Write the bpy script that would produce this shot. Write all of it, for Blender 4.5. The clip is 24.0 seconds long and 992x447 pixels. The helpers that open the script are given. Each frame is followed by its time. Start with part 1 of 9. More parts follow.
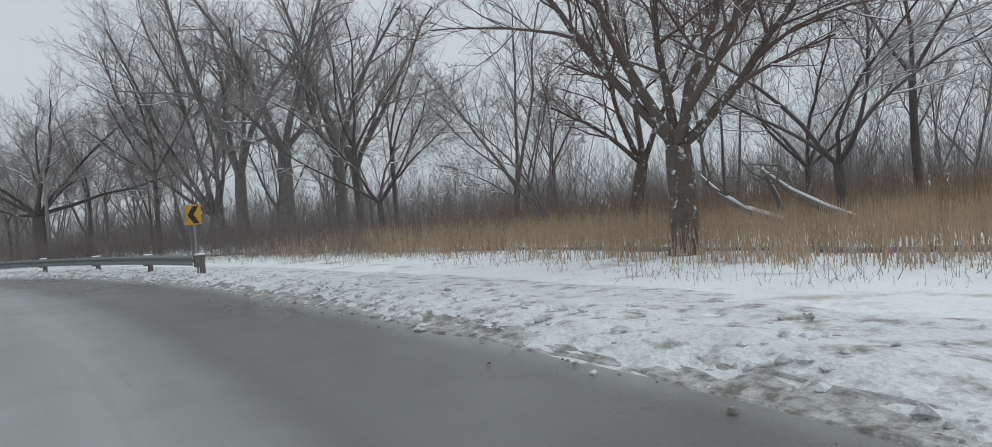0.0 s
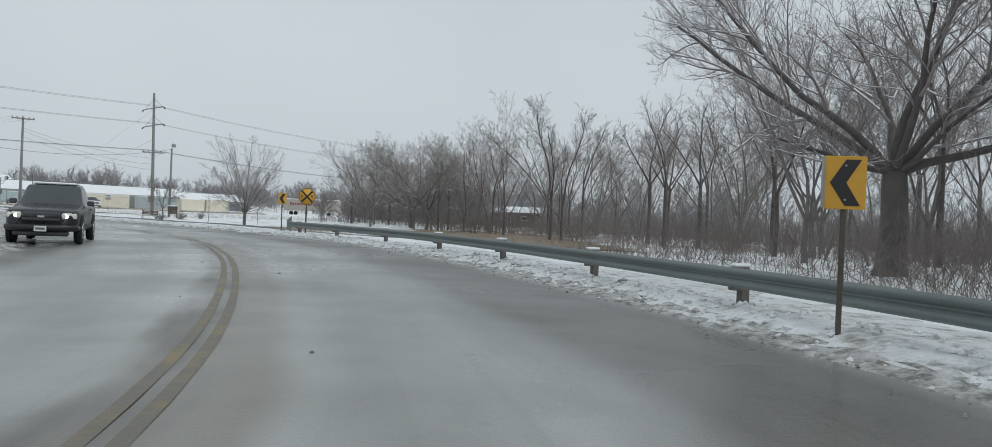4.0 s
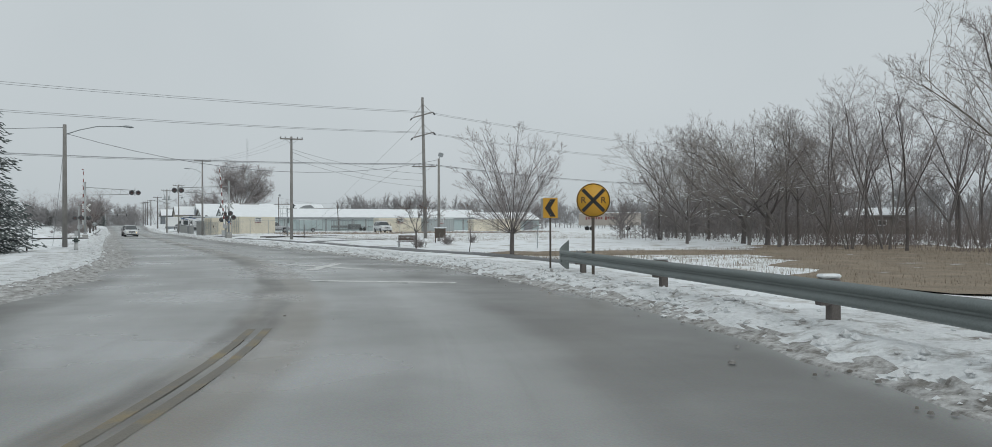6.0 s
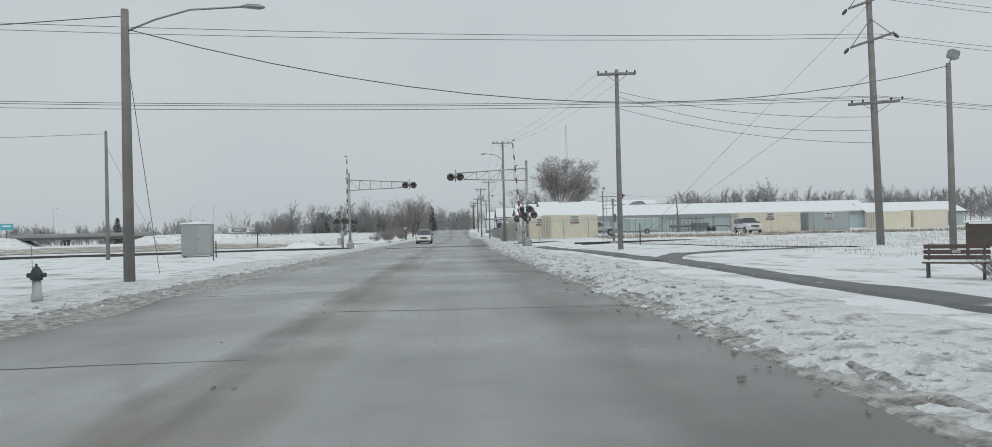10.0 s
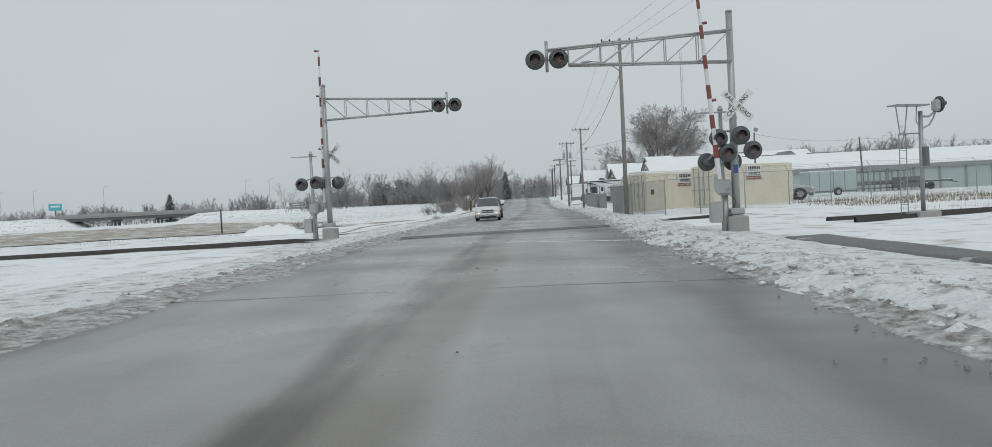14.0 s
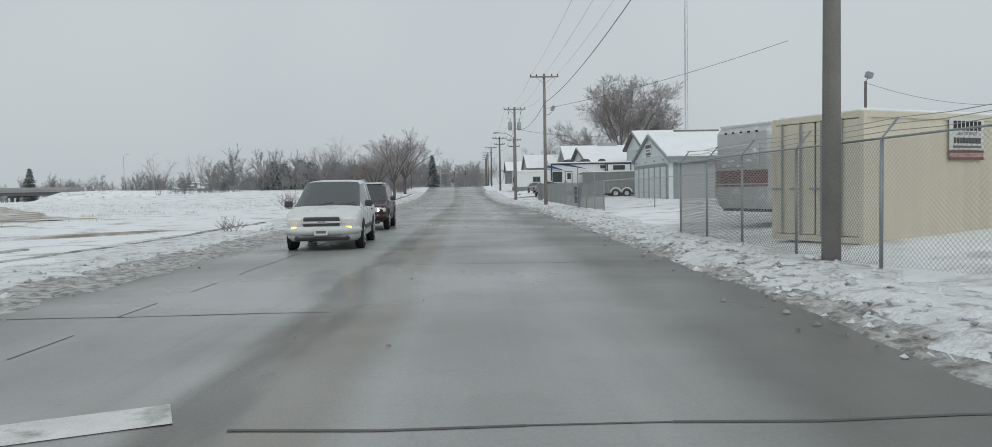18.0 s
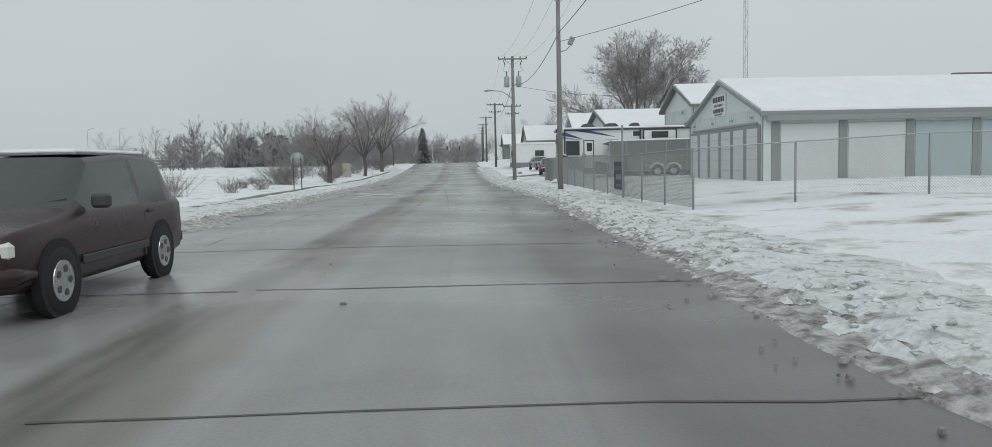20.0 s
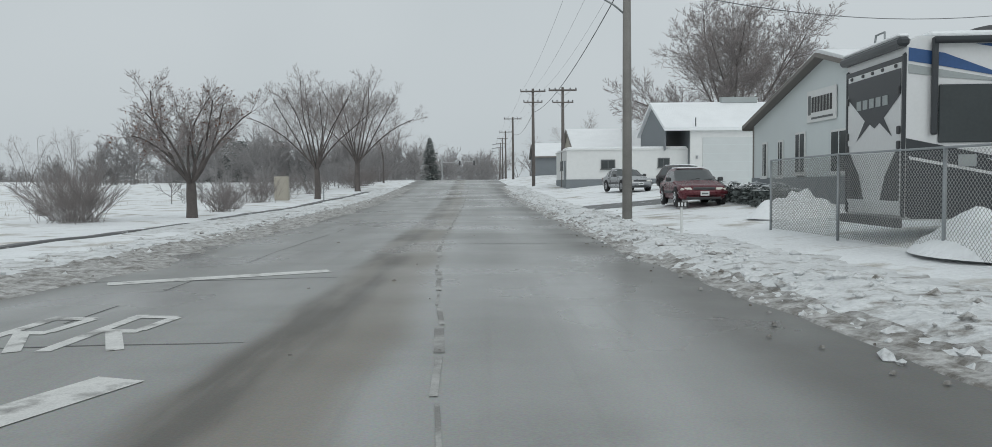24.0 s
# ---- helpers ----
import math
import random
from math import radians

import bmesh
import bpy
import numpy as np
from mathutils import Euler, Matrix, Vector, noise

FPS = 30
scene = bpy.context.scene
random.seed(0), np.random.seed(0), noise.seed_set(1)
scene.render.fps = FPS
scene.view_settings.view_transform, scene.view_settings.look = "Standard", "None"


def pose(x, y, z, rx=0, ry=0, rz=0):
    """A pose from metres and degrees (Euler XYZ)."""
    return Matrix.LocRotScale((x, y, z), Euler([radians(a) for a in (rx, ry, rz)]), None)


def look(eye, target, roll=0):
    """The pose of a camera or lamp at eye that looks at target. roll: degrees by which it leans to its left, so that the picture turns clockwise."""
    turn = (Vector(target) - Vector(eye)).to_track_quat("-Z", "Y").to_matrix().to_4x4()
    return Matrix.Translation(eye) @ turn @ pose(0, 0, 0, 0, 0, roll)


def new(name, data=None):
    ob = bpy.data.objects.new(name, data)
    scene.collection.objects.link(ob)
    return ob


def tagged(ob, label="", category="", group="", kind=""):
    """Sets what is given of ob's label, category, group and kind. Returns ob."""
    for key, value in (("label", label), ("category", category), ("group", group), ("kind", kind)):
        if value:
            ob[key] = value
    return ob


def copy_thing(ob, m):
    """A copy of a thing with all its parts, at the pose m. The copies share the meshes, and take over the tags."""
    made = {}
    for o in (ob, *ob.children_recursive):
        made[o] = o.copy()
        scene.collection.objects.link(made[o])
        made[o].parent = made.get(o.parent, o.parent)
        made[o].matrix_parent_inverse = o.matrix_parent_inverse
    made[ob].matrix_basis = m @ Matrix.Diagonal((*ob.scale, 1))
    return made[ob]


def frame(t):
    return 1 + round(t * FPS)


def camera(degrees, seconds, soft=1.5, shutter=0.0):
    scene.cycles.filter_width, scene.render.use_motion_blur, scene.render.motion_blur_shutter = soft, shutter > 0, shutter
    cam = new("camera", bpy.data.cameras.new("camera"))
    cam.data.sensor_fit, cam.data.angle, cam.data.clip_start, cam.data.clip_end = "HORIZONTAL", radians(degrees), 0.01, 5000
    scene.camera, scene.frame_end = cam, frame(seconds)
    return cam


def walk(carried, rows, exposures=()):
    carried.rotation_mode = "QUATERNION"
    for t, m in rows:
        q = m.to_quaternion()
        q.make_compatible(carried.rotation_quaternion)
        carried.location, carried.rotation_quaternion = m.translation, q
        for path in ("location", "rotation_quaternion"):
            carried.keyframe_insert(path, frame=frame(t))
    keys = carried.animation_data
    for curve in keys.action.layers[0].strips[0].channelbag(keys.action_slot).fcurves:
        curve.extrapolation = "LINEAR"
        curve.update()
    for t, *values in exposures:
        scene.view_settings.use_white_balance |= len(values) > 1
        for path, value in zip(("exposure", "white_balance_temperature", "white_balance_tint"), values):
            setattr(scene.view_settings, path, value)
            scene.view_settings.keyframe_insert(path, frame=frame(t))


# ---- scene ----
cam = camera(65.0, 24.0, soft=0.8)
# seconds, x, y, z, degrees right of the y axis, degrees up, roll
PATH = [
    (0.0, -53.02, -76.67, 1.481, 94.60, -1.13, -4.43),
    (0.5, -48.30, -74.59, 1.470, 85.74, -1.70, -4.71),
    (1.0, -43.82, -72.43, 1.497, 78.95, -1.81, -3.91),
    (1.5, -39.53, -70.12, 1.449, 73.56, -1.93, -3.36),
    (2.0, -35.43, -67.87, 1.479, 66.56, -1.57, -1.39),
    (2.5, -31.14, -64.76, 1.454, 61.78, -1.20, -0.64),
    (3.0, -27.39, -61.81, 1.401, 56.99, -0.60, 0.76),
    (3.5, -24.21, -58.71, 1.289, 52.93, -0.21, 2.08),
    (5.5, -9.69, -40.53, 1.448, 31.60, -0.40, 0.35),
    (6.0, -7.50, -36.25, 1.456, 26.53, 0.20, -0.17),
    (6.5, -5.61, -31.79, 1.448, 21.10, 0.67, -0.27),
    (7.0, -4.02, -27.35, 1.467, 17.86, 0.76, -0.82),
    (7.5, -2.94, -22.96, 1.467, 15.60, 0.49, -2.50),
    (8.0, -2.05, -18.43, 1.468, 12.93, 0.33, -3.24),
    (8.5, -1.25, -13.73, 1.431, 8.70, 0.28, -2.38),
    (9.0, -0.79, -9.12, 1.432, 6.59, 0.31, -2.66),
    (9.5, -0.31, -4.53, 1.425, 4.43, 0.47, -2.04),
    (10.0, 0.00, -0.00, 1.398, 2.86, 0.55, -1.32),
    (10.5, -0.03, 4.72, 1.437, 2.29, 0.44, -1.35),
    (12.5, -0.44, 23.55, 1.435, -1.92, -0.23, -2.33),
    (13.0, -0.49, 28.28, 1.437, -2.29, -1.16, -2.57),
    (13.5, -0.61, 33.01, 1.418, -2.51, -2.05, -3.01),
    (14.0, -0.70, 37.88, 1.393, -2.79, -1.57, -2.80),
    (14.5, -0.78, 42.84, 1.379, -3.26, -1.41, -2.80),
    (15.0, -0.83, 47.87, 1.388, -3.48, -1.09, -3.58),
    (15.5, -0.99, 52.79, 1.432, -1.06, -0.79, -3.71),
    (16.0, -0.98, 57.70, 1.470, -3.41, -0.40, -3.74),
    (16.5, -0.80, 62.56, 1.470, -4.36, -1.76, -4.35),
    (17.0, -0.62, 67.62, 1.524, -3.28, -0.19, -4.43),
    (17.5, -0.60, 72.34, 1.509, 0.51, -1.28, -1.70),
    (18.0, -0.66, 76.88, 1.465, 2.33, -2.57, -1.01),
    (18.5, -0.59, 81.83, 1.414, 4.95, -4.60, -1.89),
    (20.5, 0.92, 102.67, 1.493, 1.92, -4.29, -1.13),
    (21.0, 0.50, 107.25, 1.439, 2.44, -5.26, -0.92),
    (21.5, 0.44, 112.24, 1.427, 2.76, -4.73, -0.73),
    (22.0, 0.40, 117.03, 1.424, 1.75, -4.46, -1.30),
    (22.5, 0.29, 122.02, 1.459, 1.36, -4.75, -1.83),
    (23.0, 0.18, 126.86, 1.437, 0.88, -4.58, -1.87),
    (23.5, 0.06, 131.81, 1.408, 0.79, -4.16, -1.60),
    (24.0, -0.00, 137.11, 1.373, 1.56, -2.93, -0.61),
]
walk(cam, [(t, pose(x, y, z, 90 + up, 0, -right) @ pose(0, 0, 0, 0, 0, roll)) for t, x, y, z, right, up, roll in PATH],
     exposures=[(0.0, 0.08, 6350, 10), (3.5, 0.08, 6350, 10), (5.5, 0.0, 6500, 10), (24.0, 0.0, 6500, 10)])

# ---- world and sun: a closed, even winter overcast ----
world = bpy.data.worlds.new("overcast")
scene.world = world
world.use_nodes = True
wn, wl = world.node_tree.nodes, world.node_tree.links
wn.clear()
sky = wn.new("ShaderNodeTexSky")
sky.sky_type = "NISHITA"
sky.sun_disc = False
sky.sun_elevation, sky.sun_rotation = radians(28), radians(200)
sky.dust_density, sky.air_density = 4.0, 1.2
grey = wn.new("ShaderNodeHueSaturation")
grey.inputs["Saturation"].default_value = 0.06
cover = wn.new("ShaderNodeMixRGB")
cover.inputs[0].default_value = 0.86
cloud_noise = wn.new("ShaderNodeTexNoise")
cloud_noise.inputs["Scale"].default_value = 2.2
cloud_noise.inputs["Detail"].default_value = 3
cloud_ramp = wn.new("ShaderNodeValToRGB")
cloud_ramp.color_ramp.elements[0].position, cloud_ramp.color_ramp.elements[1].position = 0.3, 0.75
cloud_ramp.color_ramp.elements[0].color = (5.1, 5.68, 5.96, 1)
cloud_ramp.color_ramp.elements[1].color = (5.74, 6.3, 6.57, 1)
back = wn.new("ShaderNodeBackground")
back.inputs["Strength"].default_value = 0.104
wout = wn.new("ShaderNodeOutputWorld")
wl.new(sky.outputs[0], grey.inputs["Color"])
wl.new(grey.outputs[0], cover.inputs[1])
wl.new(cloud_noise.outputs[0], cloud_ramp.inputs[0])
wl.new(cloud_ramp.outputs[0], cover.inputs[2])
wl.new(cover.outputs[0], back.inputs["Color"])
wl.new(back.outputs[0], wout.inputs[0])
sun = new("sun", bpy.data.lights.new("sun", "SUN"))
sun.data.energy, sun.data.angle, sun.data.color = 0.6, radians(40), (0.97, 1.0, 0.99)
sun.matrix_world = look((0, 0, 100), (-20, 45, 40))


# ---- materials ----
def mat(name, colour, rough=0.7, metal=0.0, vary=0.25, scale=6.0, bump=0.15, fine=60.0, second=None, cut=(0.45, 0.62), second_scale=1.2, emit=0.0, spec=0.5, dist=0.02):
    """A surface with a coarse and a fine variation of its colour, an optional second colour in patches, and relief."""
    m = bpy.data.materials.new(name)
    m.use_nodes = True
    n, l = m.node_tree.nodes, m.node_tree.links
    b = n["Principled BSDF"]
    b.inputs["Metallic"].default_value = metal
    b.inputs["Specular IOR Level"].default_value = spec
    co = n.new("ShaderNodeTexCoord")
    big = n.new("ShaderNodeTexNoise")
    big.inputs["Scale"].default_value, big.inputs["Detail"].default_value = scale, 4
    small = n.new("ShaderNodeTexNoise")
    small.inputs["Scale"].default_value, small.inputs["Detail"].default_value = fine, 3
    geo = n.new("ShaderNodeNewGeometry")
    l.new(geo.outputs["Position"], big.inputs["Vector"])
    l.new(geo.outputs["Position"], small.inputs["Vector"])
    add = n.new("ShaderNodeMath")
    add.operation = "ADD"
    l.new(big.outputs[0], add.inputs[0])
    l.new(small.outputs[0], add.inputs[1])
    val = n.new("ShaderNodeMapRange")
    val.inputs["From Min"].default_value, val.inputs["From Max"].default_value = 0.6, 1.4
    val.inputs["To Min"].default_value, val.inputs["To Max"].default_value = 1 - vary, 1 + vary
    l.new(add.outputs[0], val.inputs["Value"])
    mul = n.new("ShaderNodeMixRGB")
    mul.blend_type = "MULTIPLY"
    mul.inputs[0].default_value = 1.0
    mul.inputs[1].default_value = (*colour, 1)
    if second:
        pn = n.new("ShaderNodeTexNoise")
        pn.inputs["Scale"].default_value, pn.inputs["Detail"].default_value, pn.inputs["Roughness"].default_value = second_scale, 6, 0.65
        l.new(geo.outputs["Position"], pn.inputs["Vector"])
        pr = n.new("ShaderNodeMapRange")
        pr.inputs["From Min"].default_value, pr.inputs["From Max"].default_value = cut
        l.new(pn.outputs[0], pr.inputs["Value"])
        pm = n.new("ShaderNodeMixRGB")
        pm.inputs[1].default_value, pm.inputs[2].default_value = (*colour, 1), (*second, 1)
        l.new(pr.outputs[0], pm.inputs[0])
        l.new(pm.outputs[0], mul.inputs[1])
    l.new(val.outputs[0], mul.inputs[2])
    l.new(mul.outputs[0], b.inputs["Base Color"])
    rr = n.new("ShaderNodeMapRange")
    rr.inputs["To Min"].default_value, rr.inputs["To Max"].default_value = max(0.02, rough - 0.12), min(1, rough + 0.1)
    l.new(big.outputs[0], rr.inputs["Value"])
    l.new(rr.outputs[0], b.inputs["Roughness"])
    if bump:
        bp = n.new("ShaderNodeBump")
        bp.inputs["Strength"].default_value, bp.inputs["Distance"].default_value = bump, dist
        l.new(add.outputs[0], bp.inputs["Height"])
        l.new(bp.outputs[0], b.inputs["Normal"])
    if emit:
        b.inputs["Emission Color"].default_value = (*colour, 1)
        b.inputs["Emission Strength"].default_value = emit
    return m


def road_material():
    """Old worn pavement, wet: grime along the middle seam and in the wheel tracks, damp and drying patches."""
    m = bpy.data.materials.new("wet_pavement")
    m.use_nodes = True
    n, l = m.node_tree.nodes, m.node_tree.links
    b = n["Principled BSDF"]
    uv = n.new("ShaderNodeUVMap")
    uv.uv_map = "along"
    sep = n.new("ShaderNodeSeparateXYZ")
    l.new(uv.outputs[0], sep.inputs[0])
    geo = n.new("ShaderNodeNewGeometry")

    def noise_at(scale, detail, stretch=None):
        t = n.new("ShaderNodeTexNoise")
        t.inputs["Scale"].default_value, t.inputs["Detail"].default_value = scale, detail
        if stretch:
            mp = n.new("ShaderNodeMapping")
            mp.inputs["Scale"].default_value = stretch
            l.new(uv.outputs[0], mp.inputs[0])
            l.new(mp.outputs[0], t.inputs["Vector"])
        else:
            l.new(geo.outputs["Position"], t.inputs["Vector"])
        return t

    def band(centre, half, soft):
        d = n.new("ShaderNodeMath"); d.operation = "SUBTRACT"; d.inputs[1].default_value = centre
        l.new(wob.outputs[0], d.inputs[0])
        a = n.new("ShaderNodeMath"); a.operation = "ABSOLUTE"
        l.new(d.outputs[0], a.inputs[0])
        r = n.new("ShaderNodeMapRange")
        r.interpolation_type = "SMOOTHSTEP"
        r.inputs["From Min"].default_value, r.inputs["From Max"].default_value = half + soft, half
        l.new(a.outputs[0], r.inputs["Value"])
        return r

    wn1 = noise_at(0.35, 3)
    ws = n.new("ShaderNodeMapRange")
    ws.inputs["To Min"].default_value, ws.inputs["To Max"].default_value = -0.3, 0.3
    l.new(wn1.outputs[0], ws.inputs["Value"])
    wob = n.new("ShaderNodeMath"); wob.operation = "ADD"
    l.new(sep.outputs[0], wob.inputs[0])
    l.new(ws.outputs[0], wob.inputs[1])
    streak = noise_at(1.0, 3, (0.9, 0.04, 1))
    patch = noise_at(0.22, 5)
    grain = noise_at(55, 3)
    base = n.new("ShaderNodeValToRGB")
    base.color_ramp.elements[0].position, base.color_ramp.elements[1].position = 0.3, 0.7
    base.color_ramp.elements[0].color = (0.118, 0.117, 0.113, 1)
    base.color_ramp.elements[1].color = (0.150, 0.149, 0.145, 1)
    l.new(streak.outputs[0], base.inputs[0])

    def over(prev, mask, colour, k):
        s = n.new("ShaderNodeMath"); s.operation = "MULTIPLY"; s.inputs[1].default_value = k
        l.new(mask.outputs[0], s.inputs[0])
        x = n.new("ShaderNodeMixRGB")
        x.inputs[2].default_value = (*colour, 1)
        l.new(s.outputs[0], x.inputs[0])
        l.new(prev.outputs[0], x.inputs[1])
        return x

    def patches(source, lo, hi):
        r = n.new("ShaderNodeMapRange")
        r.interpolation_type = "SMOOTHSTEP"
        r.inputs["From Min"].default_value, r.inputs["From Max"].default_value = lo, hi
        l.new(source.outputs[0], r.inputs["Value"])
        return r

    def both(m1, m2):
        x = n.new("ShaderNodeMath"); x.operation = "MULTIPLY"
        l.new(m1.outputs[0], x.inputs[0])
        l.new(m2.outputs[0], x.inputs[1])
        return x

    # drying and damp patches, then the grimy seam with its two darker edges, wheel tracks and gritty margins
    c = over(base, patches(noise_at(1.1, 6), 0.5, 0.72), (0.085, 0.083, 0.079), 0.35)
    c = over(c, patches(noise_at(0.5, 4, (1.0, 0.25, 1)), 0.56, 0.7), (0.17, 0.17, 0.167), 0.4)
    seam = patches(noise_at(1.0, 5, (2.2, 0.35, 1)), 0.3, 0.6)
    c = over(c, band(0.2, 0.4, 0.45), (0.078, 0.066, 0.052), 0.72)
    c = over(c, both(band(-0.12, 0.16, 0.34), seam), (0.036, 0.032, 0.027), 0.85)
    lines = patches(noise_at(1.0, 6, (6.0, 0.12, 1)), 0.54, 0.7)
    c = over(c, lines, (0.08, 0.078, 0.073), 0.22)
    for at, wide, k in ((1.7, 0.3, 0.3), (3.5, 0.3, 0.35), (-1.9, 0.3, 0.2), (-3.7, 0.3, 0.25)):
        c = over(c, band(at, wide, 0.55), (0.085, 0.083, 0.079), k)
    c = over(c, band(4.9, 0.9, 0.8), (0.04, 0.037, 0.033), 0.7)
    c = over(c, band(-5.1, 0.7, 0.7), (0.04, 0.036, 0.031), 0.75)
    g = n.new("ShaderNodeMixRGB"); g.blend_type = "MULTIPLY"; g.inputs[0].default_value = 0.55
    l.new(c.outputs[0], g.inputs[1])
    l.new(grain.outputs[1], g.inputs[2])
    gg = n.new("ShaderNodeMixRGB"); gg.blend_type = "MULTIPLY"; gg.inputs[0].default_value = 1.0
    gg.inputs[2].default_value = (3.1, 3.16, 3.16, 1)
    l.new(g.outputs[0], gg.inputs[1])
    l.new(gg.outputs[0], b.inputs["Base Color"])
    wet = n.new("ShaderNodeMapRange")
    wet.inputs["From Min"].default_value, wet.inputs["From Max"].default_value = 0.35, 0.65
    wet.inputs["To Min"].default_value, wet.inputs["To Max"].default_value = 0.2, 0.5
    l.new(patch.outputs[0], wet.inputs["Value"])
    l.new(wet.outputs[0], b.inputs["Roughness"])
    bp = n.new("ShaderNodeBump")
    bp.inputs["Strength"].default_value, bp.inputs["Distance"].default_value = 0.25, 0.006
    l.new(grain.outputs[0], bp.inputs["Height"])
    l.new(bp.outputs[0], b.inputs["Normal"])
    return m


SNOW = mat("snow", (0.85, 0.87, 0.88), 0.75, 0, 0.06, 0.8, 0.6, 9.0, dist=0.05)
SNOW_THIN = mat("thin_snow_over_grass", (0.84, 0.86, 0.87), 0.8, 0, 0.10, 0.6, 0.9, 12.0, second=(0.30, 0.255, 0.19), cut=(0.53, 0.72), second_scale=0.55, dist=0.05)
SLUSH = mat("ploughed_dirty_snow", (0.72, 0.735, 0.74), 0.7, 0, 0.18, 2.5, 0.9, 14.0, second=(0.24, 0.22, 0.195), cut=(0.51, 0.69), second_scale=2.6, dist=0.06)
ROAD = road_material()
ASPHALT = mat("damp_asphalt", (0.085, 0.087, 0.088), 0.45, 0, 0.25, 2.0, 0.4, 60, second=(0.6, 0.61, 0.62), cut=(0.60, 0.70), second_scale=1.5)
PAINT = mat("worn_road_paint", (0.66, 0.66, 0.64), 0.6, 0, 0.2, 4, 0.2, 60, second=(0.28, 0.275, 0.265), cut=(0.52, 0.66), second_scale=2.2)
PAINT_FAINT = mat("faded_lane_paint", (0.42, 0.42, 0.405), 0.6, 0, 0.2, 4, 0.2, 60, second=(0.22, 0.215, 0.205), cut=(0.40, 0.56), second_scale=1.6)
PAINT_YELLOW = mat("worn_yellow_paint", (0.26, 0.20, 0.10), 0.6, 0, 0.2, 3, 0.2, 60, second=(0.16, 0.145, 0.12), cut=(0.34, 0.52), second_scale=1.5)
TAR = mat("tar_joint", (0.075, 0.073, 0.07), 0.5, 0, 0.2, 3, 0.2, 40)
LOT = mat("stubbly_snow", (0.83, 0.85, 0.86), 0.8, 0, 0.1, 0.6, 0.8, 12.0, second=(0.36, 0.325, 0.27), cut=(0.52, 0.64), second_scale=1.7, dist=0.05)
FIELD = mat("brown_field", (0.29, 0.235, 0.175), 0.95, 0, 0.35, 0.7, 0.9, 18, second=(0.70, 0.71, 0.72), cut=(0.62, 0.72), second_scale=0.5, dist=0.08)
GRASS = mat("dry_winter_grass", (0.38, 0.33, 0.265), 0.95, 0, 0.3, 0.7, 0.9, 18, second=(0.74, 0.75, 0.76), cut=(0.46, 0.62), second_scale=0.35, dist=0.08)
REED_FIELD = mat("brown_field_grass", (0.24, 0.185, 0.13), 0.9, 0, 0.4, 0.5, 0.0, 7)
REED = mat("tawny_reed", (0.44, 0.325, 0.225), 0.9, 0, 0.4, 0.5, 0.0, 7)
REED_DARK = mat("brown_reed", (0.31, 0.22, 0.145), 0.9, 0, 0.4, 0.5, 0.0, 7)
BARK = mat("grey_brown_bark", (0.20, 0.183, 0.173), 0.95, 0, 0.35, 3, 0.9, 40, second=(0.55, 0.56, 0.57), cut=(0.66, 0.72), second_scale=1.8, dist=0.03)
BARK_DARK = mat("dark_wet_bark", (0.125, 0.11, 0.104), 0.9, 0, 0.35, 3, 0.8, 40, second=(0.5, 0.51, 0.52), cut=(0.68, 0.74), second_scale=2.2, dist=0.03)
BARK_PALE = mat("pale_bark", (0.19, 0.175, 0.155), 0.9, 0, 0.3, 3, 0.8, 40, dist=0.03)
# twig grey raised above its own tone: the hazy veil is in the colour
TWIG = mat("bare_twig", (0.30, 0.27, 0.264), 0.95, 0, 0.3, 1.5, 0.0, 20)
TWIG_PALE = mat("pale_bare_twig", (0.255, 0.228, 0.205), 0.95, 0, 0.3, 1.5, 0.0, 20)
BRUSH = mat("brown_brush", (0.195, 0.165, 0.152), 0.95, 0, 0.35, 0.4, 0.0, 10)
BARK_WORN = mat("grey_flaking_bark", (0.13, 0.105, 0.09), 0.95, 0, 0.4, 4, 0.9, 40, second=(0.62, 0.63, 0.64), cut=(0.58, 0.64), second_scale=5.0, dist=0.03)
TWIG_RED = mat("reddish_twig", (0.16, 0.115, 0.105), 0.95, 0, 0.3, 1.5, 0.0, 20, second=(0.5, 0.51, 0.52), cut=(0.66, 0.7), second_scale=6.0)
# lightened likewise, with haze mixed into the brush colour
BRUSH_GREY = mat("grey_brush", (0.24, 0.218, 0.212), 0.95, 0, 0.3, 0.4, 0.0, 10)
# brush colour paled for the distance: haze put into the base colour
BRUSH_FAR = mat("hazed_far_woods", (0.31, 0.30, 0.30), 0.95, 0, 0.3, 0.1, 0.0, 5)
DEAD_LEAF = mat("rusty_dead_leaf", (0.19, 0.085, 0.05), 0.9, 0, 0.35, 3, 0.0, 20)
NEEDLE = mat("spruce_needle", (0.12, 0.138, 0.133), 0.85, 0, 0.35, 1.5, 0.0, 30)
POLE_WOOD = mat("weathered_pole_wood", (0.25, 0.24, 0.225), 0.9, 0, 0.25, 1.5, 0.5, 45)
POLE_DARK = mat("creosoted_pole_wood", (0.15, 0.135, 0.125), 0.9, 0, 0.25, 1.5, 0.5, 45)
POST_WOOD = mat("sign_post_steel", (0.10, 0.085, 0.07), 0.7, 0.2, 0.25, 4, 0.3, 50)
GALV = mat("galvanised_steel", (0.33, 0.35, 0.36), 0.5, 0.75, 0.18, 3, 0.1, 40)
GUARD = mat("weathered_guardrail_steel", (0.20, 0.225, 0.22), 0.55, 0.45, 0.2, 1.2, 0.1, 40)
ALU = mat("aluminium_paint", (0.42, 0.43, 0.43), 0.45, 0.5, 0.12, 3, 0.1, 40)
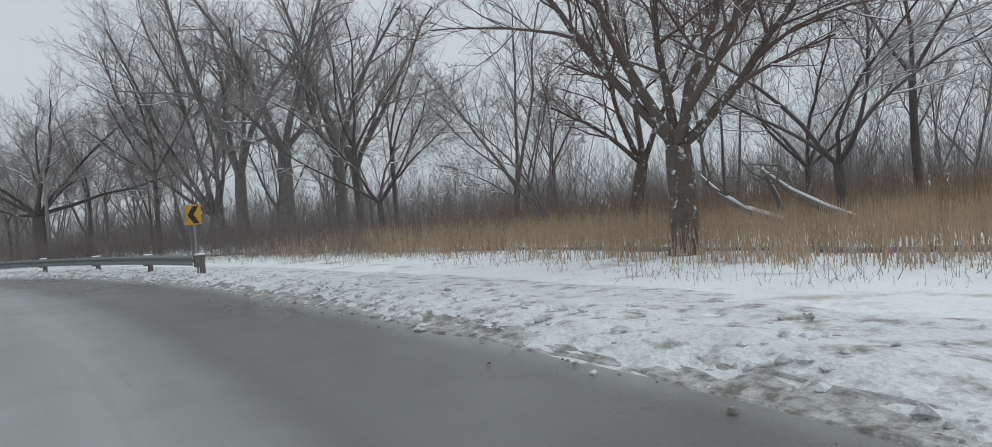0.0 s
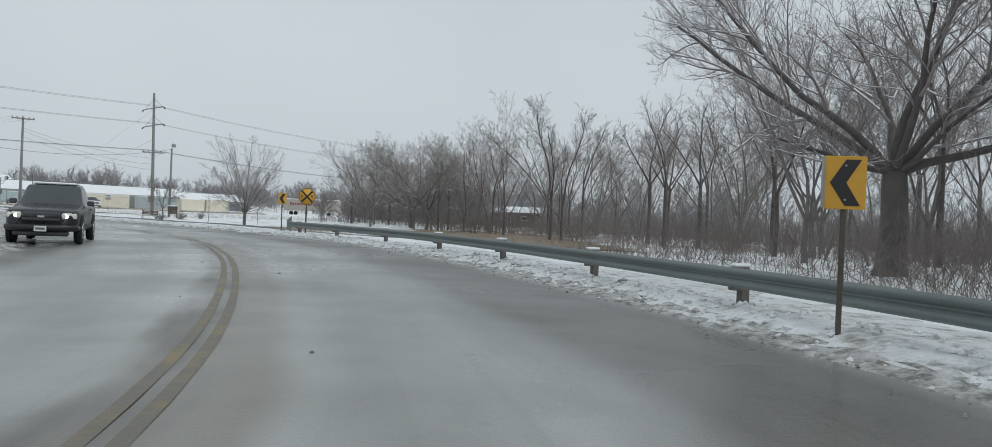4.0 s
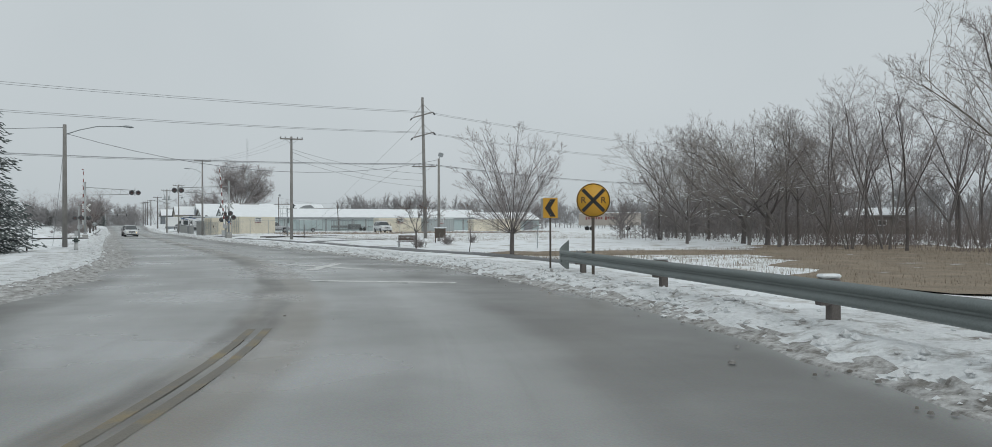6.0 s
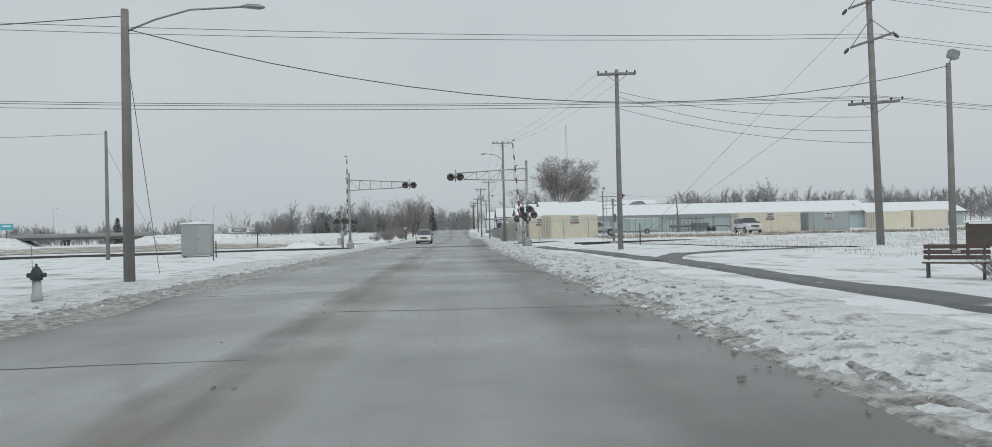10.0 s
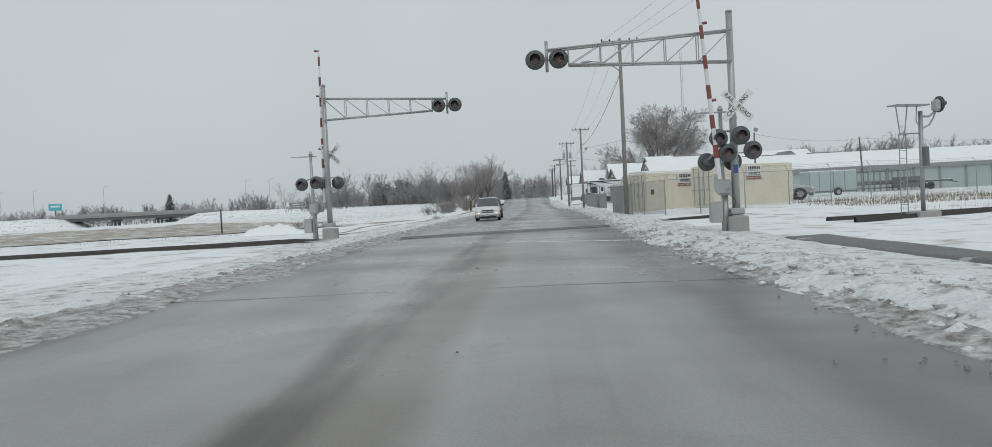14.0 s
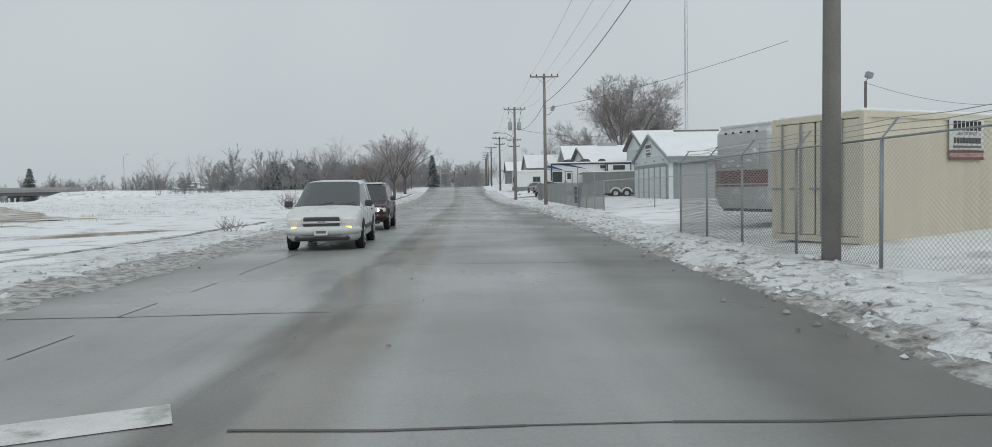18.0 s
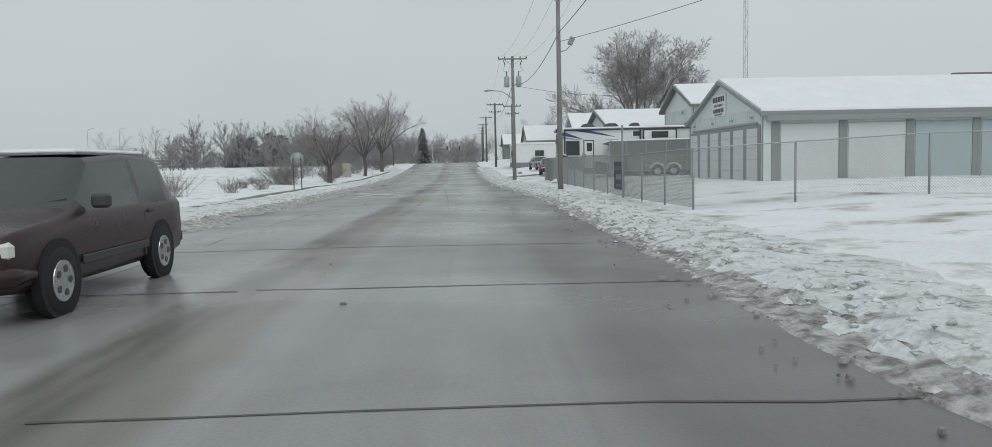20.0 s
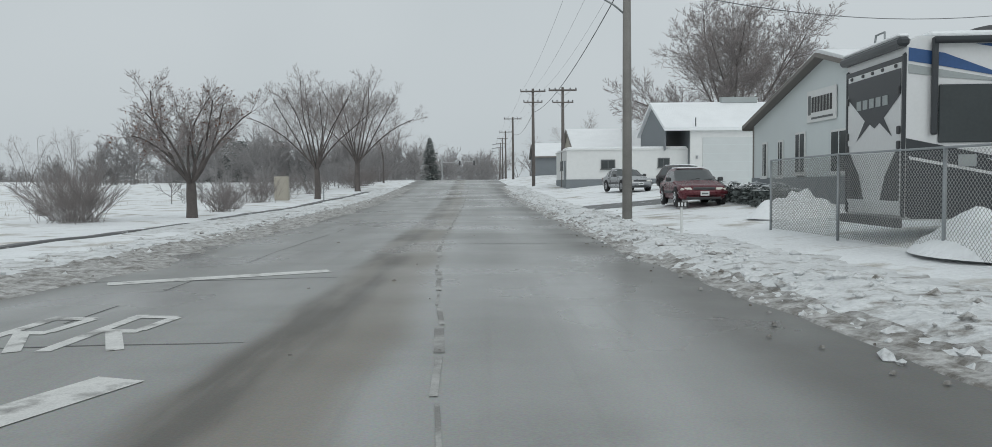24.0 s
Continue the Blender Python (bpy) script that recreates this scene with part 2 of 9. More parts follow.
WIRE = mat("dark_cable", (0.17, 0.175, 0.18), 0.7, 0.1, 0.1, 3, 0, 30)
FENCE_WIRE = mat("chain_link_wire", (0.38, 0.385, 0.375), 0.6, 0.4, 0.1, 3, 0, 30)
SIGN_YELLOW = mat("sign_yellow", (0.66, 0.35, 0.035), 0.5, 0, 0.06, 3, 0.02, 30)
SIGN_BLACK = mat("sign_black", (0.022, 0.021, 0.02), 0.5, 0, 0.1, 3, 0.02, 30)
SIGN_WHITE = mat("sign_white", (0.72, 0.73, 0.72), 0.5, 0, 0.05, 3, 0.02, 30)
SIGN_BACK = mat("sign_back_aluminium", (0.36, 0.38, 0.38), 0.5, 0.4, 0.12, 3, 0.05, 30)
RED = mat("faded_red", (0.23, 0.07, 0.06), 0.55, 0, 0.15, 4, 0.05, 40)
LENS = mat("snow_dusted_red_lens", (0.19, 0.125, 0.12), 0.4, 0, 0.1, 4, 0, 40)
# both blacks are lifted towards grey, the windscreen's veiling glare put into their colour
BLACK = mat("black_metal", (0.085, 0.087, 0.09), 0.5, 0.1, 0.15, 4, 0.05, 40)
FLASHER = mat("veil_greyed_black_paint", (0.115, 0.118, 0.12), 0.55, 0.0, 0.2, 4, 0.05, 40)
RUBBER = mat("tyre_rubber", (0.02, 0.02, 0.021), 0.8, 0, 0.2, 6, 0.2, 50)
TAN = mat("tan_container_paint", (0.70, 0.645, 0.525), 0.6, 0, 0.08, 0.8, 0.1, 20)
GREY_BOX = mat("grey_container_paint", (0.36, 0.39, 0.39), 0.6, 0, 0.08, 0.8, 0.1, 20)
SIDING = mat("white_metal_siding", (0.64, 0.69, 0.69), 0.55, 0, 0.05, 0.7, 0.05, 20)
SIDING_GREY = mat("grey_siding", (0.20, 0.22, 0.235), 0.7, 0, 0.1, 0.7, 0.1, 20)
SIDING_TAN = mat("tan_siding", (0.42, 0.39, 0.33), 0.7, 0, 0.1, 0.7, 0.1, 20)
TEAL = mat("pale_teal_siding", (0.40, 0.475, 0.475), 0.6, 0, 0.08, 0.7, 0.08, 20)
TRIM_GREY = mat("grey_metal_trim", (0.30, 0.315, 0.32), 0.5, 0.2, 0.1, 2, 0.05, 30)
JAMB_PALE = mat("mid_grey_jamb", (0.27, 0.29, 0.29), 0.6, 0.1, 0.1, 2, 0.05, 30)
TRIM = mat("grey_brown_trim", (0.20, 0.185, 0.17), 0.6, 0.1, 0.12, 2, 0.05, 30)
JAMB = mat("dark_grey_jamb", (0.14, 0.15, 0.15), 0.6, 0.1, 0.12, 2, 0.05, 30)
DOOR_WHITE = mat("white_overhead_door", (0.60, 0.63, 0.63), 0.5, 0, 0.05, 1, 0.05, 20)
# base colour raised from near black to stand in for reflected sky
GLASS = mat("dark_window_glass", (0.06, 0.068, 0.07), 0.12, 0, 0.1, 2, 0, 20, spec=0.6)
RV_WHITE = mat("white_fibreglass", (0.72, 0.73, 0.73), 0.35, 0, 0.04, 1, 0.02, 20)
RV_DARK = mat("charcoal_fibreglass", (0.045, 0.05, 0.055), 0.35, 0, 0.1, 1, 0.02, 20)
RV_BLUE = mat("blue_decal", (0.035, 0.095, 0.24), 0.4, 0, 0.1, 1, 0.02, 20)
TRAILER_GREY = mat("grey_trailer_skin", (0.19, 0.20, 0.195), 0.45, 0.1, 0.08, 1, 0.03, 20)
CAR_WHITE = mat("white_car_paint", (0.66, 0.67, 0.67), 0.3, 0, 0.08, 2, 0.0, 20)
CAR_RED = mat("dark_red_car_paint", (0.11, 0.02, 0.028), 0.28, 0.2, 0.1, 2, 0.0, 20)
CAR_MAROON = mat("maroon_car_paint", (0.05, 0.028, 0.03), 0.3, 0.2, 0.15, 2, 0.0, 20)
CAR_BLACK = mat("black_car_paint", (0.028, 0.03, 0.032), 0.3, 0.2, 0.15, 2, 0.0, 20)
CAR_SILVER = mat("silver_car_paint", (0.38, 0.39, 0.40), 0.3, 0.5, 0.1, 2, 0.0, 20)
CAR_BROWN = mat("dark_brown_car_paint", (0.06, 0.05, 0.05), 0.3, 0.2, 0.15, 2, 0.0, 20)
CHROME = mat("chrome", (0.55, 0.56, 0.57), 0.2, 0.95, 0.05, 2, 0.0, 20)
PLASTIC = mat("grey_bumper_plastic", (0.06, 0.062, 0.064), 0.6, 0, 0.1, 2, 0.0, 20)
HEADLIGHT = mat("headlight_lens", (0.75, 0.74, 0.68), 0.15, 0, 0.05, 2, 0.0, 20)
LAMP_ON = mat("lit_headlight", (1.0, 0.95, 0.85), 0.3, 0, 0.0, 2, 0.0, 20, emit=4.0)
AMBER_ON = mat("lit_turn_signal", (1.0, 0.55, 0.10), 0.3, 0, 0.0, 2, 0.0, 20, emit=2.5)
CONCRETE = mat("old_concrete", (0.34, 0.335, 0.32), 0.85, 0, 0.15, 1.5, 0.3, 40)
BRIDGE = mat("bridge_concrete", (0.30, 0.305, 0.30), 0.85, 0, 0.15, 0.2, 0.1, 5)
BRIDGE_DARK = mat("bridge_girder", (0.10, 0.105, 0.11), 0.8, 0, 0.15, 0.2, 0.1, 5)
RAIL_STEEL = mat("rusty_rail", (0.085, 0.08, 0.076), 0.55, 0.5, 0.2, 3, 0.2, 40)
BLUE_PANEL = mat("navy_banner", (0.035, 0.055, 0.13), 0.6, 0, 0.12, 2, 0.05, 30)
BANNER_INK = mat("faded_ochre_ink", (0.30, 0.25, 0.15), 0.7, 0, 0.15, 2, 0.05, 30)
CYAN = mat("cyan_board", (0.10, 0.42, 0.50), 0.5, 0, 0.1, 1, 0.0, 10)
HYDRANT = mat("hydrant_dark_paint", (0.055, 0.072, 0.068), 0.6, 0, 0.2, 5, 0.1, 40)
HYDRANT_PALE = mat("hydrant_pale_paint", (0.50, 0.51, 0.50), 0.6, 0, 0.15, 5, 0.1, 40)
WOOD = mat("bench_wood", (0.115, 0.085, 0.072), 0.8, 0, 0.25, 4, 0.3, 40)


# ---- mesh helpers ----
class Geo:
    """Collects vertices and faces of one part."""

    def __init__(self):
        self.v, self.f = [], []

    def add(self, vs, fs):
        k = len(self.v)
        self.v += [tuple(p) for p in vs]
        self.f += [tuple(k + i for i in q) for q in fs]
        return self

    def box(self, c, s, b=0.0, turn=None):
        """A box with centre c, sizes s and chamfered edges b."""
        hx, hy, hz = s[0] / 2, s[1] / 2, s[2] / 2
        b = min(b, hx * 0.8, hy * 0.8, hz * 0.8)
        vs, fs = [], []
        if b <= 0:
            vs = [(x, y, z) for x in (-hx, hx) for y in (-hy, hy) for z in (-hz, hz)]
            fs = [(0, 1, 3, 2), (4, 6, 7, 5), (0, 4, 5, 1), (2, 3, 7, 6), (0, 2, 6, 4), (1, 5, 7, 3)]
        else:
            at = {}
            for sx in (-1, 1):
                for sy in (-1, 1):
                    for sz in (-1, 1):
                        for k, p in enumerate(((hx, hy - b, hz - b), (hx - b, hy, hz - b), (hx - b, hy - b, hz))):
                            at[sx, sy, sz, k] = len(vs)
                            vs.append((sx * p[0], sy * p[1], sz * p[2]))
            for k in range(3):
                a, c2 = [i for i in range(3) if i != k]
                for sg in (-1, 1):
                    q = []
                    for u, w in ((-1, -1), (1, -1), (1, 1), (-1, 1)):
                        s3 = [0, 0, 0]
                        s3[k], s3[a], s3[c2] = sg, u, w
                        q.append(at[s3[0], s3[1], s3[2], k])
                    fs.append(tuple(q if (sg > 0) == (k != 1) else q[::-1]))
            for k in range(3):
                a, c2 = [i for i in range(3) if i != k]
                for u in (-1, 1):
                    for w in (-1, 1):
                        q = []
                        for sg, kk in ((-1, a), (1, a), (1, c2), (-1, c2)):
                            s3 = [0, 0, 0]
                            s3[k], s3[a], s3[c2] = sg, u, w
                            q.append(at[s3[0], s3[1], s3[2], kk])
                        fs.append(tuple(q))
            for sx in (-1, 1):
                for sy in (-1, 1):
                    for sz in (-1, 1):
                        fs.append((at[sx, sy, sz, 0], at[sx, sy, sz, 1], at[sx, sy, sz, 2]))
        if turn is not None:
            vs = [turn @ Vector(p) for p in vs]
        return self.add([(p[0] + c[0], p[1] + c[1], p[2] + c[2]) for p in vs], fs)

    def tube(self, pts, radii, sides=6, cap=True):
        pts = [Vector(p) for p in pts]
        if not hasattr(radii, "__len__"):
            radii = [radii] * len(pts)
        k0 = len(self.v)
        ref = None
        for i, p in enumerate(pts):
            d = (pts[min(i + 1, len(pts) - 1)] - pts[max(i - 1, 0)])
            d = d.normalized() if d.length > 1e-9 else Vector((0, 0, 1))
            if ref is None:
                ref = Vector((1, 0, 0)) if abs(d.x) < 0.8 else Vector((0, 1, 0))
            u = (ref - d * ref.dot(d)).normalized()
            ref = u
            w = d.cross(u)
            for j in range(sides):
                a = 2 * math.pi * j / sides
                q = p + (u * math.cos(a) + w * math.sin(a)) * radii[i]
                self.v.append((q.x, q.y, q.z))
        for i in range(len(pts) - 1):
            for j in range(sides):
                a, b2 = k0 + i * sides + j, k0 + i * sides + (j + 1) % sides
                self.f.append((a, b2, b2 + sides, a + sides))
        if cap:
            self.f.append(tuple(k0 + j for j in range(sides))[::-1])
            e = k0 + (len(pts) - 1) * sides
            self.f.append(tuple(e + j for j in range(sides)))
        return self

    def prism(self, poly, lift, depth):
        """poly: points in the plane; lift maps (a, b, h) to space; depth: its two heights."""
        n = len(poly)
        vs = [lift(a, b, depth[0]) for a, b in poly] + [lift(a, b, depth[1]) for a, b in poly]
        fs = [tuple(range(n))[::-1], tuple(range(n, 2 * n))] + [(i, (i + 1) % n, n + (i + 1) % n, n + i) for i in range(n)]
        return self.add(vs, fs)

    def disc(self, c, axis, r, thick, sides=24):
        a = Vector(axis).normalized() * thick / 2
        return self.tube([Vector(c) - a, Vector(c) + a], r, sides)

    def mesh(self, name, material, smooth=False):
        me = bpy.data.meshes.new(name)
        me.from_pydata(self.v, [], self.f)
        me.materials.append(material)
        if smooth:
            me.polygons.foreach_set("use_smooth", [True] * len(me.polygons))
        me.update()
        return me


def part(name, geo, material, parent, label="", smooth=False):
    ob = new(name, geo.mesh(name, material, smooth))
    ob.parent = parent
    if label:
        ob["label"] = label
    return ob


def thing(name, at, label, category, group="", turn=0.0, kind=""):
    ob = new(name)
    ob.empty_display_size = 0.3
    ob.matrix_world = pose(*at, 0, 0, turn)
    return tagged(ob, label, category, group, kind)


def solid(name, geo, material, label, category, kind="", group="", smooth=False, at=(0, 0, 0), turn=0.0):
    ob = new(name, geo.mesh(name, material, smooth))
    ob.matrix_world = pose(*at, 0, 0, turn)
    return tagged(ob, label, category, group, kind)


def lettering(name, text, size, material, parent, m, label=""):
    """Raised letters in the built-in font, as a mesh."""
    cu = bpy.data.curves.new(name, "FONT")
    cu.body, cu.size, cu.align_x, cu.align_y, cu.extrude = text, size, "CENTER", "CENTER", 0.003
    tmp = bpy.data.objects.new(name + "_tmp", cu)
    scene.collection.objects.link(tmp)
    me = bpy.data.meshes.new_from_object(tmp.evaluated_get(bpy.context.evaluated_depsgraph_get()))
    bpy.data.objects.remove(tmp)
    bpy.data.curves.remove(cu)
    me.name = name
    me.materials.clear()
    me.materials.append(material)
    ob = new(name, me)
    ob.parent = parent
    ob.matrix_basis = m
    if label:
        ob["label"] = label
    return ob


rng = random.Random(7)


def smooth_line(pts, per=8):
    """A Catmull-Rom line through points in the plan."""
    p = [np.array(q, float) for q in pts]
    p = [2 * p[0] - p[1]] + p + [2 * p[-1] - p[-2]]
    out = []
    for i in range(1, len(p) - 2):
        n = max(2, int(np.linalg.norm(p[i + 1] - p[i]) / 1.2)) if per == 0 else per
        for k in range(n):
            t = k / n
            out.append(0.5 * (2 * p[i] + (p[i + 1] - p[i - 1]) * t + (2 * p[i - 1] - 5 * p[i] + 4 * p[i + 1] - p[i + 2]) * t * t + (3 * p[i] - p[i - 1] - 3 * p[i + 1] + p[i + 2]) * t ** 3))
    out.append(p[-2])
    return np.array(out)


# ---- the road's axis, its widths and the lie of the land ----
AXIS = smooth_line([(-170, -97), (-110, -90), (-75, -81.5), (-53.5, -74.2), (-44.8, -70.2), (-36.8, -65.8), (-28.6, -60.2), (-23.2, -55.4), (-17.5, -48.6), (-12.2, -39.9), (-8.5, -32.5), (-5.6, -25.0), (-3.5, -15), (-2.5, -5), (-2.25, 6), (-2.3, 30), (-2.3, 70), (-2.0, 100), (-1.6, 130), (-1.5, 160), (-1.7, 200), (-2.1, 250), (-1.8, 290), (3, 350), (18, 420), (60, 520), (110, 600)], 0)
STEP = np.linalg.norm(np.diff(AXIS, axis=0), axis=1)
ALONG = np.concatenate([[0], np.cumsum(STEP)])
TANG = np.gradient(AXIS, axis=0)
TANG /= np.linalg.norm(TANG, axis=1)[:, None]
SIDE = np.stack([TANG[:, 1], -TANG[:, 0]], 1)  # to the right
RIGHT_HALF = np.interp(AXIS[:, 1], [-70, -25, 0, 60, 90, 128, 152, 300], [6.6, 6.5, 5.7, 5.1, 5.7, 5.8, 4.6, 4.6])
LEFT_HALF = np.interp(AXIS[:, 1], [-70, -20, 0, 60, 300], [6.2, 6.0, 5.1, 5.0, 5.2])


def rise(y):
    """The street climbs to a low crest far off and falls away behind it."""
    return np.interp(y, [-1e5, 160, 180, 200, 225, 248, 262, 276, 300, 360, 450, 1e5], [0, 0, 0.12, 0.5, 1.3, 1.88, 2.0, 1.95, 1.6, 1.0, 0.6, 0.6])


def road_frame(x, y):
    """Signed distance to the right of the axis and the place along it, for arrays of points."""
    x, y = np.asarray(x, float), np.asarray(y, float)
    best, sd, ix = np.full(x.shape, 1e18), np.zeros(x.shape), np.zeros(x.shape, int)
    for i in range(0, len(AXIS), 2):
        dx, dy = x - AXIS[i, 0], y - AXIS[i, 1]
        d = dx * dx + dy * dy
        m = d < best
        best = np.where(m, d, best)
        sd = np.where(m, dx * SIDE[i, 0] + dy * SIDE[i, 1], sd)
        ix = np.where(m, i, ix)
    far = np.sqrt(best)
    return np.where(sd >= 0, far, -far), ix


def ground_height(x, y):
    s, ix = road_frame(x, y)
    x, y = np.asarray(x, float), np.asarray(y, float)
    out = np.where(s >= 0, s - RIGHT_HALF[ix], -s - LEFT_HALF[ix])
    right = np.interp(out, [0.4, 2.5, 7, 30], [0.05, 0.12, 0.10, 0.14]) + np.interp(y, [66, 86, 150, 210], [0, 0.34, 0.45, 0.6]) * np.clip((out - 2) / 6, 0, 1)
    right = right + np.interp(out, [5.5, 9, 40], [0, -0.34, -0.28]) * np.interp(y, [-60, -35, 8, 30], [0, 1, 1, 0])
    left = np.interp(out, [0.4, 2.5, 8, 30, 120], [0.05, 0.10, 0.08, 0.05, 0.0])
    wave = 0.05 * np.sin(x * 0.31 + 1.3 * np.sin(y * 0.13)) * np.cos(y * 0.27 + 0.8 * np.sin(x * 0.21)) + 0.025 * np.sin(x * 1.1 + y * 0.7) * np.sin(y * 0.9 - x * 0.4)
    h = np.where(s >= 0, right, left) + wave * np.clip(out / 4, 0, 1)
    # the field falls away towards the highway, far to the left
    h = h - 2.6 * np.clip((y - 130) / 150, 0, 1) * np.clip((-x - 45) / 70, 0, 1)
    return np.where(out < 0.9, -0.22, h) + rise(y)


def ground_z(x, y):
    return float(ground_height(np.array([x]), np.array([y]))[0])


def ribbon(name, offsets_of, z_of, material, label, category, lo=0, hi=None, uv=False, kind="structure"):
    """A sheet along the axis; offsets_of(i): the offsets across it at sample i; z_of(i, k, s): its height."""
    hi = len(AXIS) - 1 if hi is None else hi
    g, uvs = Geo(), []
    n = None
    for i in range(lo, hi + 1):
        offs = offsets_of(i)
        n = len(offs)
        for k, s in enumerate(offs):
            p = AXIS[i] + SIDE[i] * s
            g.v.append((p[0], p[1], z_of(i, k, s) + float(rise(p[1]))))
            uvs.append((s, ALONG[i]))
    for i in range(hi - lo):
        for k in range(n - 1):
            a = i * n + k
            g.f.append((a, a + 1, a + n + 1, a + n))
    ob = solid(name, g, material, label, category, kind, smooth=True)
    if uv:
        layer = ob.data.uv_layers.new(name="along")
        idx = np.zeros(len(ob.data.loops), int)
        ob.data.loops.foreach_get("vertex_index", idx)
        layer.data.foreach_set("uv", np.array(uvs)[idx].astype(np.float32).ravel())
    return ob


def near(x, y):
    d = (AXIS[:, 0] - x) ** 2 + (AXIS[:, 1] - y) ** 2
    return int(np.argmin(d))


# ground: one sheet to the horizon
gx = np.concatenate([[-4000, -2500, -1500, -900, -600, -420, -320, -250, -200, -160, -130, -105, -90], np.arange(-80, 62, 1.6), [66, 72, 80, 95, 120, 150, 200, 280, 400, 650, 1000, 1800, 3000, 4000]])
gy = np.concatenate([[-4000, -2000, -1000, -500, -300, -200, -150, -125], np.arange(-115, 225, 1.6), [230, 240, 255, 275, 300, 330, 360, 400, 450, 520, 620, 800, 1200, 2000, 4000]])
GX, GY = np.meshgrid(gx, gy)
GZ = ground_height(GX.ravel(), GY.ravel())
gnd = Geo()
gnd.v = [tuple(p) for p in np.stack([GX.ravel(), GY.ravel(), GZ], 1)]
W = len(gx)
gnd.f = [(j * W + i, j * W + i + 1, (j + 1) * W + i + 1, (j + 1) * W + i) for j in range(len(gy) - 1) for i in range(W - 1)]
solid("ground", gnd, SNOW_THIN, "snow-covered ground with dry grass showing through", "ground", "structure", smooth=True)

# road surface
ribbon("road", lambda i: np.linspace(-LEFT_HALF[i] - 0.9, RIGHT_HALF[i] + 0.9, 15), lambda i, k, s: 0.03 - 0.03 * abs(s) / 6, ROAD, "wet worn two-lane street curving between snow banks", "road", uv=True)


def lump(x, y, seed=0.0):
    return (noise.noise((x * 0.9, y * 0.9, seed)) + 0.6 * noise.noise((x * 2.3, y * 2.3, seed + 4)) + 0.35 * noise.noise((x * 6, y * 6, seed + 9)))


def bank(name, sign, half, height, lo, hi):
    """A ploughed ridge of dirty snow along one edge of the road."""
    prof = [(-0.25, -0.02), (0.1, 0.35), (0.45, 0.85), (0.85, 1.0), (1.3, 0.8), (1.9, 0.55), (2.6, 0.35), (3.4, 0.02)]
    fine = [(np.interp(t, range(len(prof)), [p[0] for p in prof]), np.interp(t, range(len(prof)), [p[1] for p in prof])) for t in np.linspace(0, 7, 20)]
    g = Geo()
    n = len(fine)
    lat = [AXIS[lo]]
    samples = []
    for i in range(lo, hi):
        for t in (0.0, 0.25, 0.5, 0.75):
            samples.append((i, t))
    for i, t in samples:
        a = AXIS[i] * (1 - t) + AXIS[i + 1] * t
        sd = SIDE[i] * (1 - t) + SIDE[i + 1] * t
        h = half[i] * (1 - t) + half[i + 1] * t
        wob = 0.25 * noise.noise((ALONG[i] * 0.35 + t * 0.4, sign * 5.0, 2.0))
        for o, z in fine:
            p = a + sd * sign * (h + o + wob)
            zz = z * height * (1 + 0.45 * lump(p[0], p[1], sign)) - 0.02
            base = 0.0 if o < 0.6 else (o - 0.6) / 2.8 * 0.12
            g.v.append((p[0], p[1], max(-0.05 if o < 0 else base - 0.03 * (o > 3.2), zz + base * (o > 0.6)) + float(rise(p[1]))))
    for i in range(len(samples) - 1):
        for k in range(n - 1):
            a = i * n + k
            g.f.append((a, a + 1, a + n + 1, a + n))
    return solid(name, g, SLUSH, "ploughed ridge of dirty lumpy snow along the road edge", "snow bank", "structure")


def margin(name, sign, half, inner, outer, lo, hi):
    """The churned strip of dirty slush and grit between the wheel tracks and the snow bank."""
    g, n = Geo(), 11
    steps = [(i, t) for i in range(lo, hi) for t in (0.0, 0.2, 0.4, 0.6, 0.8)]
    for i, t in steps:
        a = AXIS[i] * (1 - t) + AXIS[i + 1] * t
        sd = SIDE[i] * (1 - t) + SIDE[i + 1] * t
        h = half[i] * (1 - t) + half[i + 1] * t
        edge = inner * (1 + 0.7 * noise.noise((ALONG[i] * 0.22 + t * 0.26, sign * 8.0, 6.0)) + 0.5 * noise.noise((ALONG[i] * 0.9 + t * 1.1, sign * 8.0, 9.0)))
        for k in range(n):
            f = k / (n - 1)
            o = -edge * (1 - f) + outer * f
            p = a + sd * sign * (h + o)
            rough = 0.5 + 0.9 * noise.noise((p[0] * 4.3, p[1] * 4.3, 3.0)) + 0.8 * noise.noise((p[0] * 11, p[1] * 11, 5.0))
            z = -0.02 if k == 0 else 0.006 + (0.025 + 0.04 * f) * max(0.0, rough) + 0.05 * f * f
            g.v.append((p[0], p[1], z + float(rise(p[1]))))
    for i in range(len(steps) - 1):
        for k in range(n - 1):
            q = i * n + k
            g.f.append((q, q + 1, q + n + 1, q + n))
    return solid(name, g, DIRTY_SLUSH, "churned strip of dirty slush and grit along the road edge", "slush", "structure")


DIRTY_SLUSH = mat("dirty_slush", (0.50, 0.495, 0.485), 0.55, 0, 0.3, 3.0, 0.9, 22, second=(0.17, 0.158, 0.14), cut=(0.40, 0.62), second_scale=5.0, dist=0.03)
I0, I1 = near(-130, -92), near(-1, 215)
margin("slush_margin_1", 1, RIGHT_HALF, 0.28, 0.25, near(-60, -77), I1)
margin("slush_margin_2", -1, LEFT_HALF, 0.95, 0.45, near(-12, -40), I1)
bank("snow_bank_1", 1, RIGHT_HALF, 0.19, I0, I1)
bank("snow_bank_2", -1, LEFT_HALF, 0.11, I0, I1)


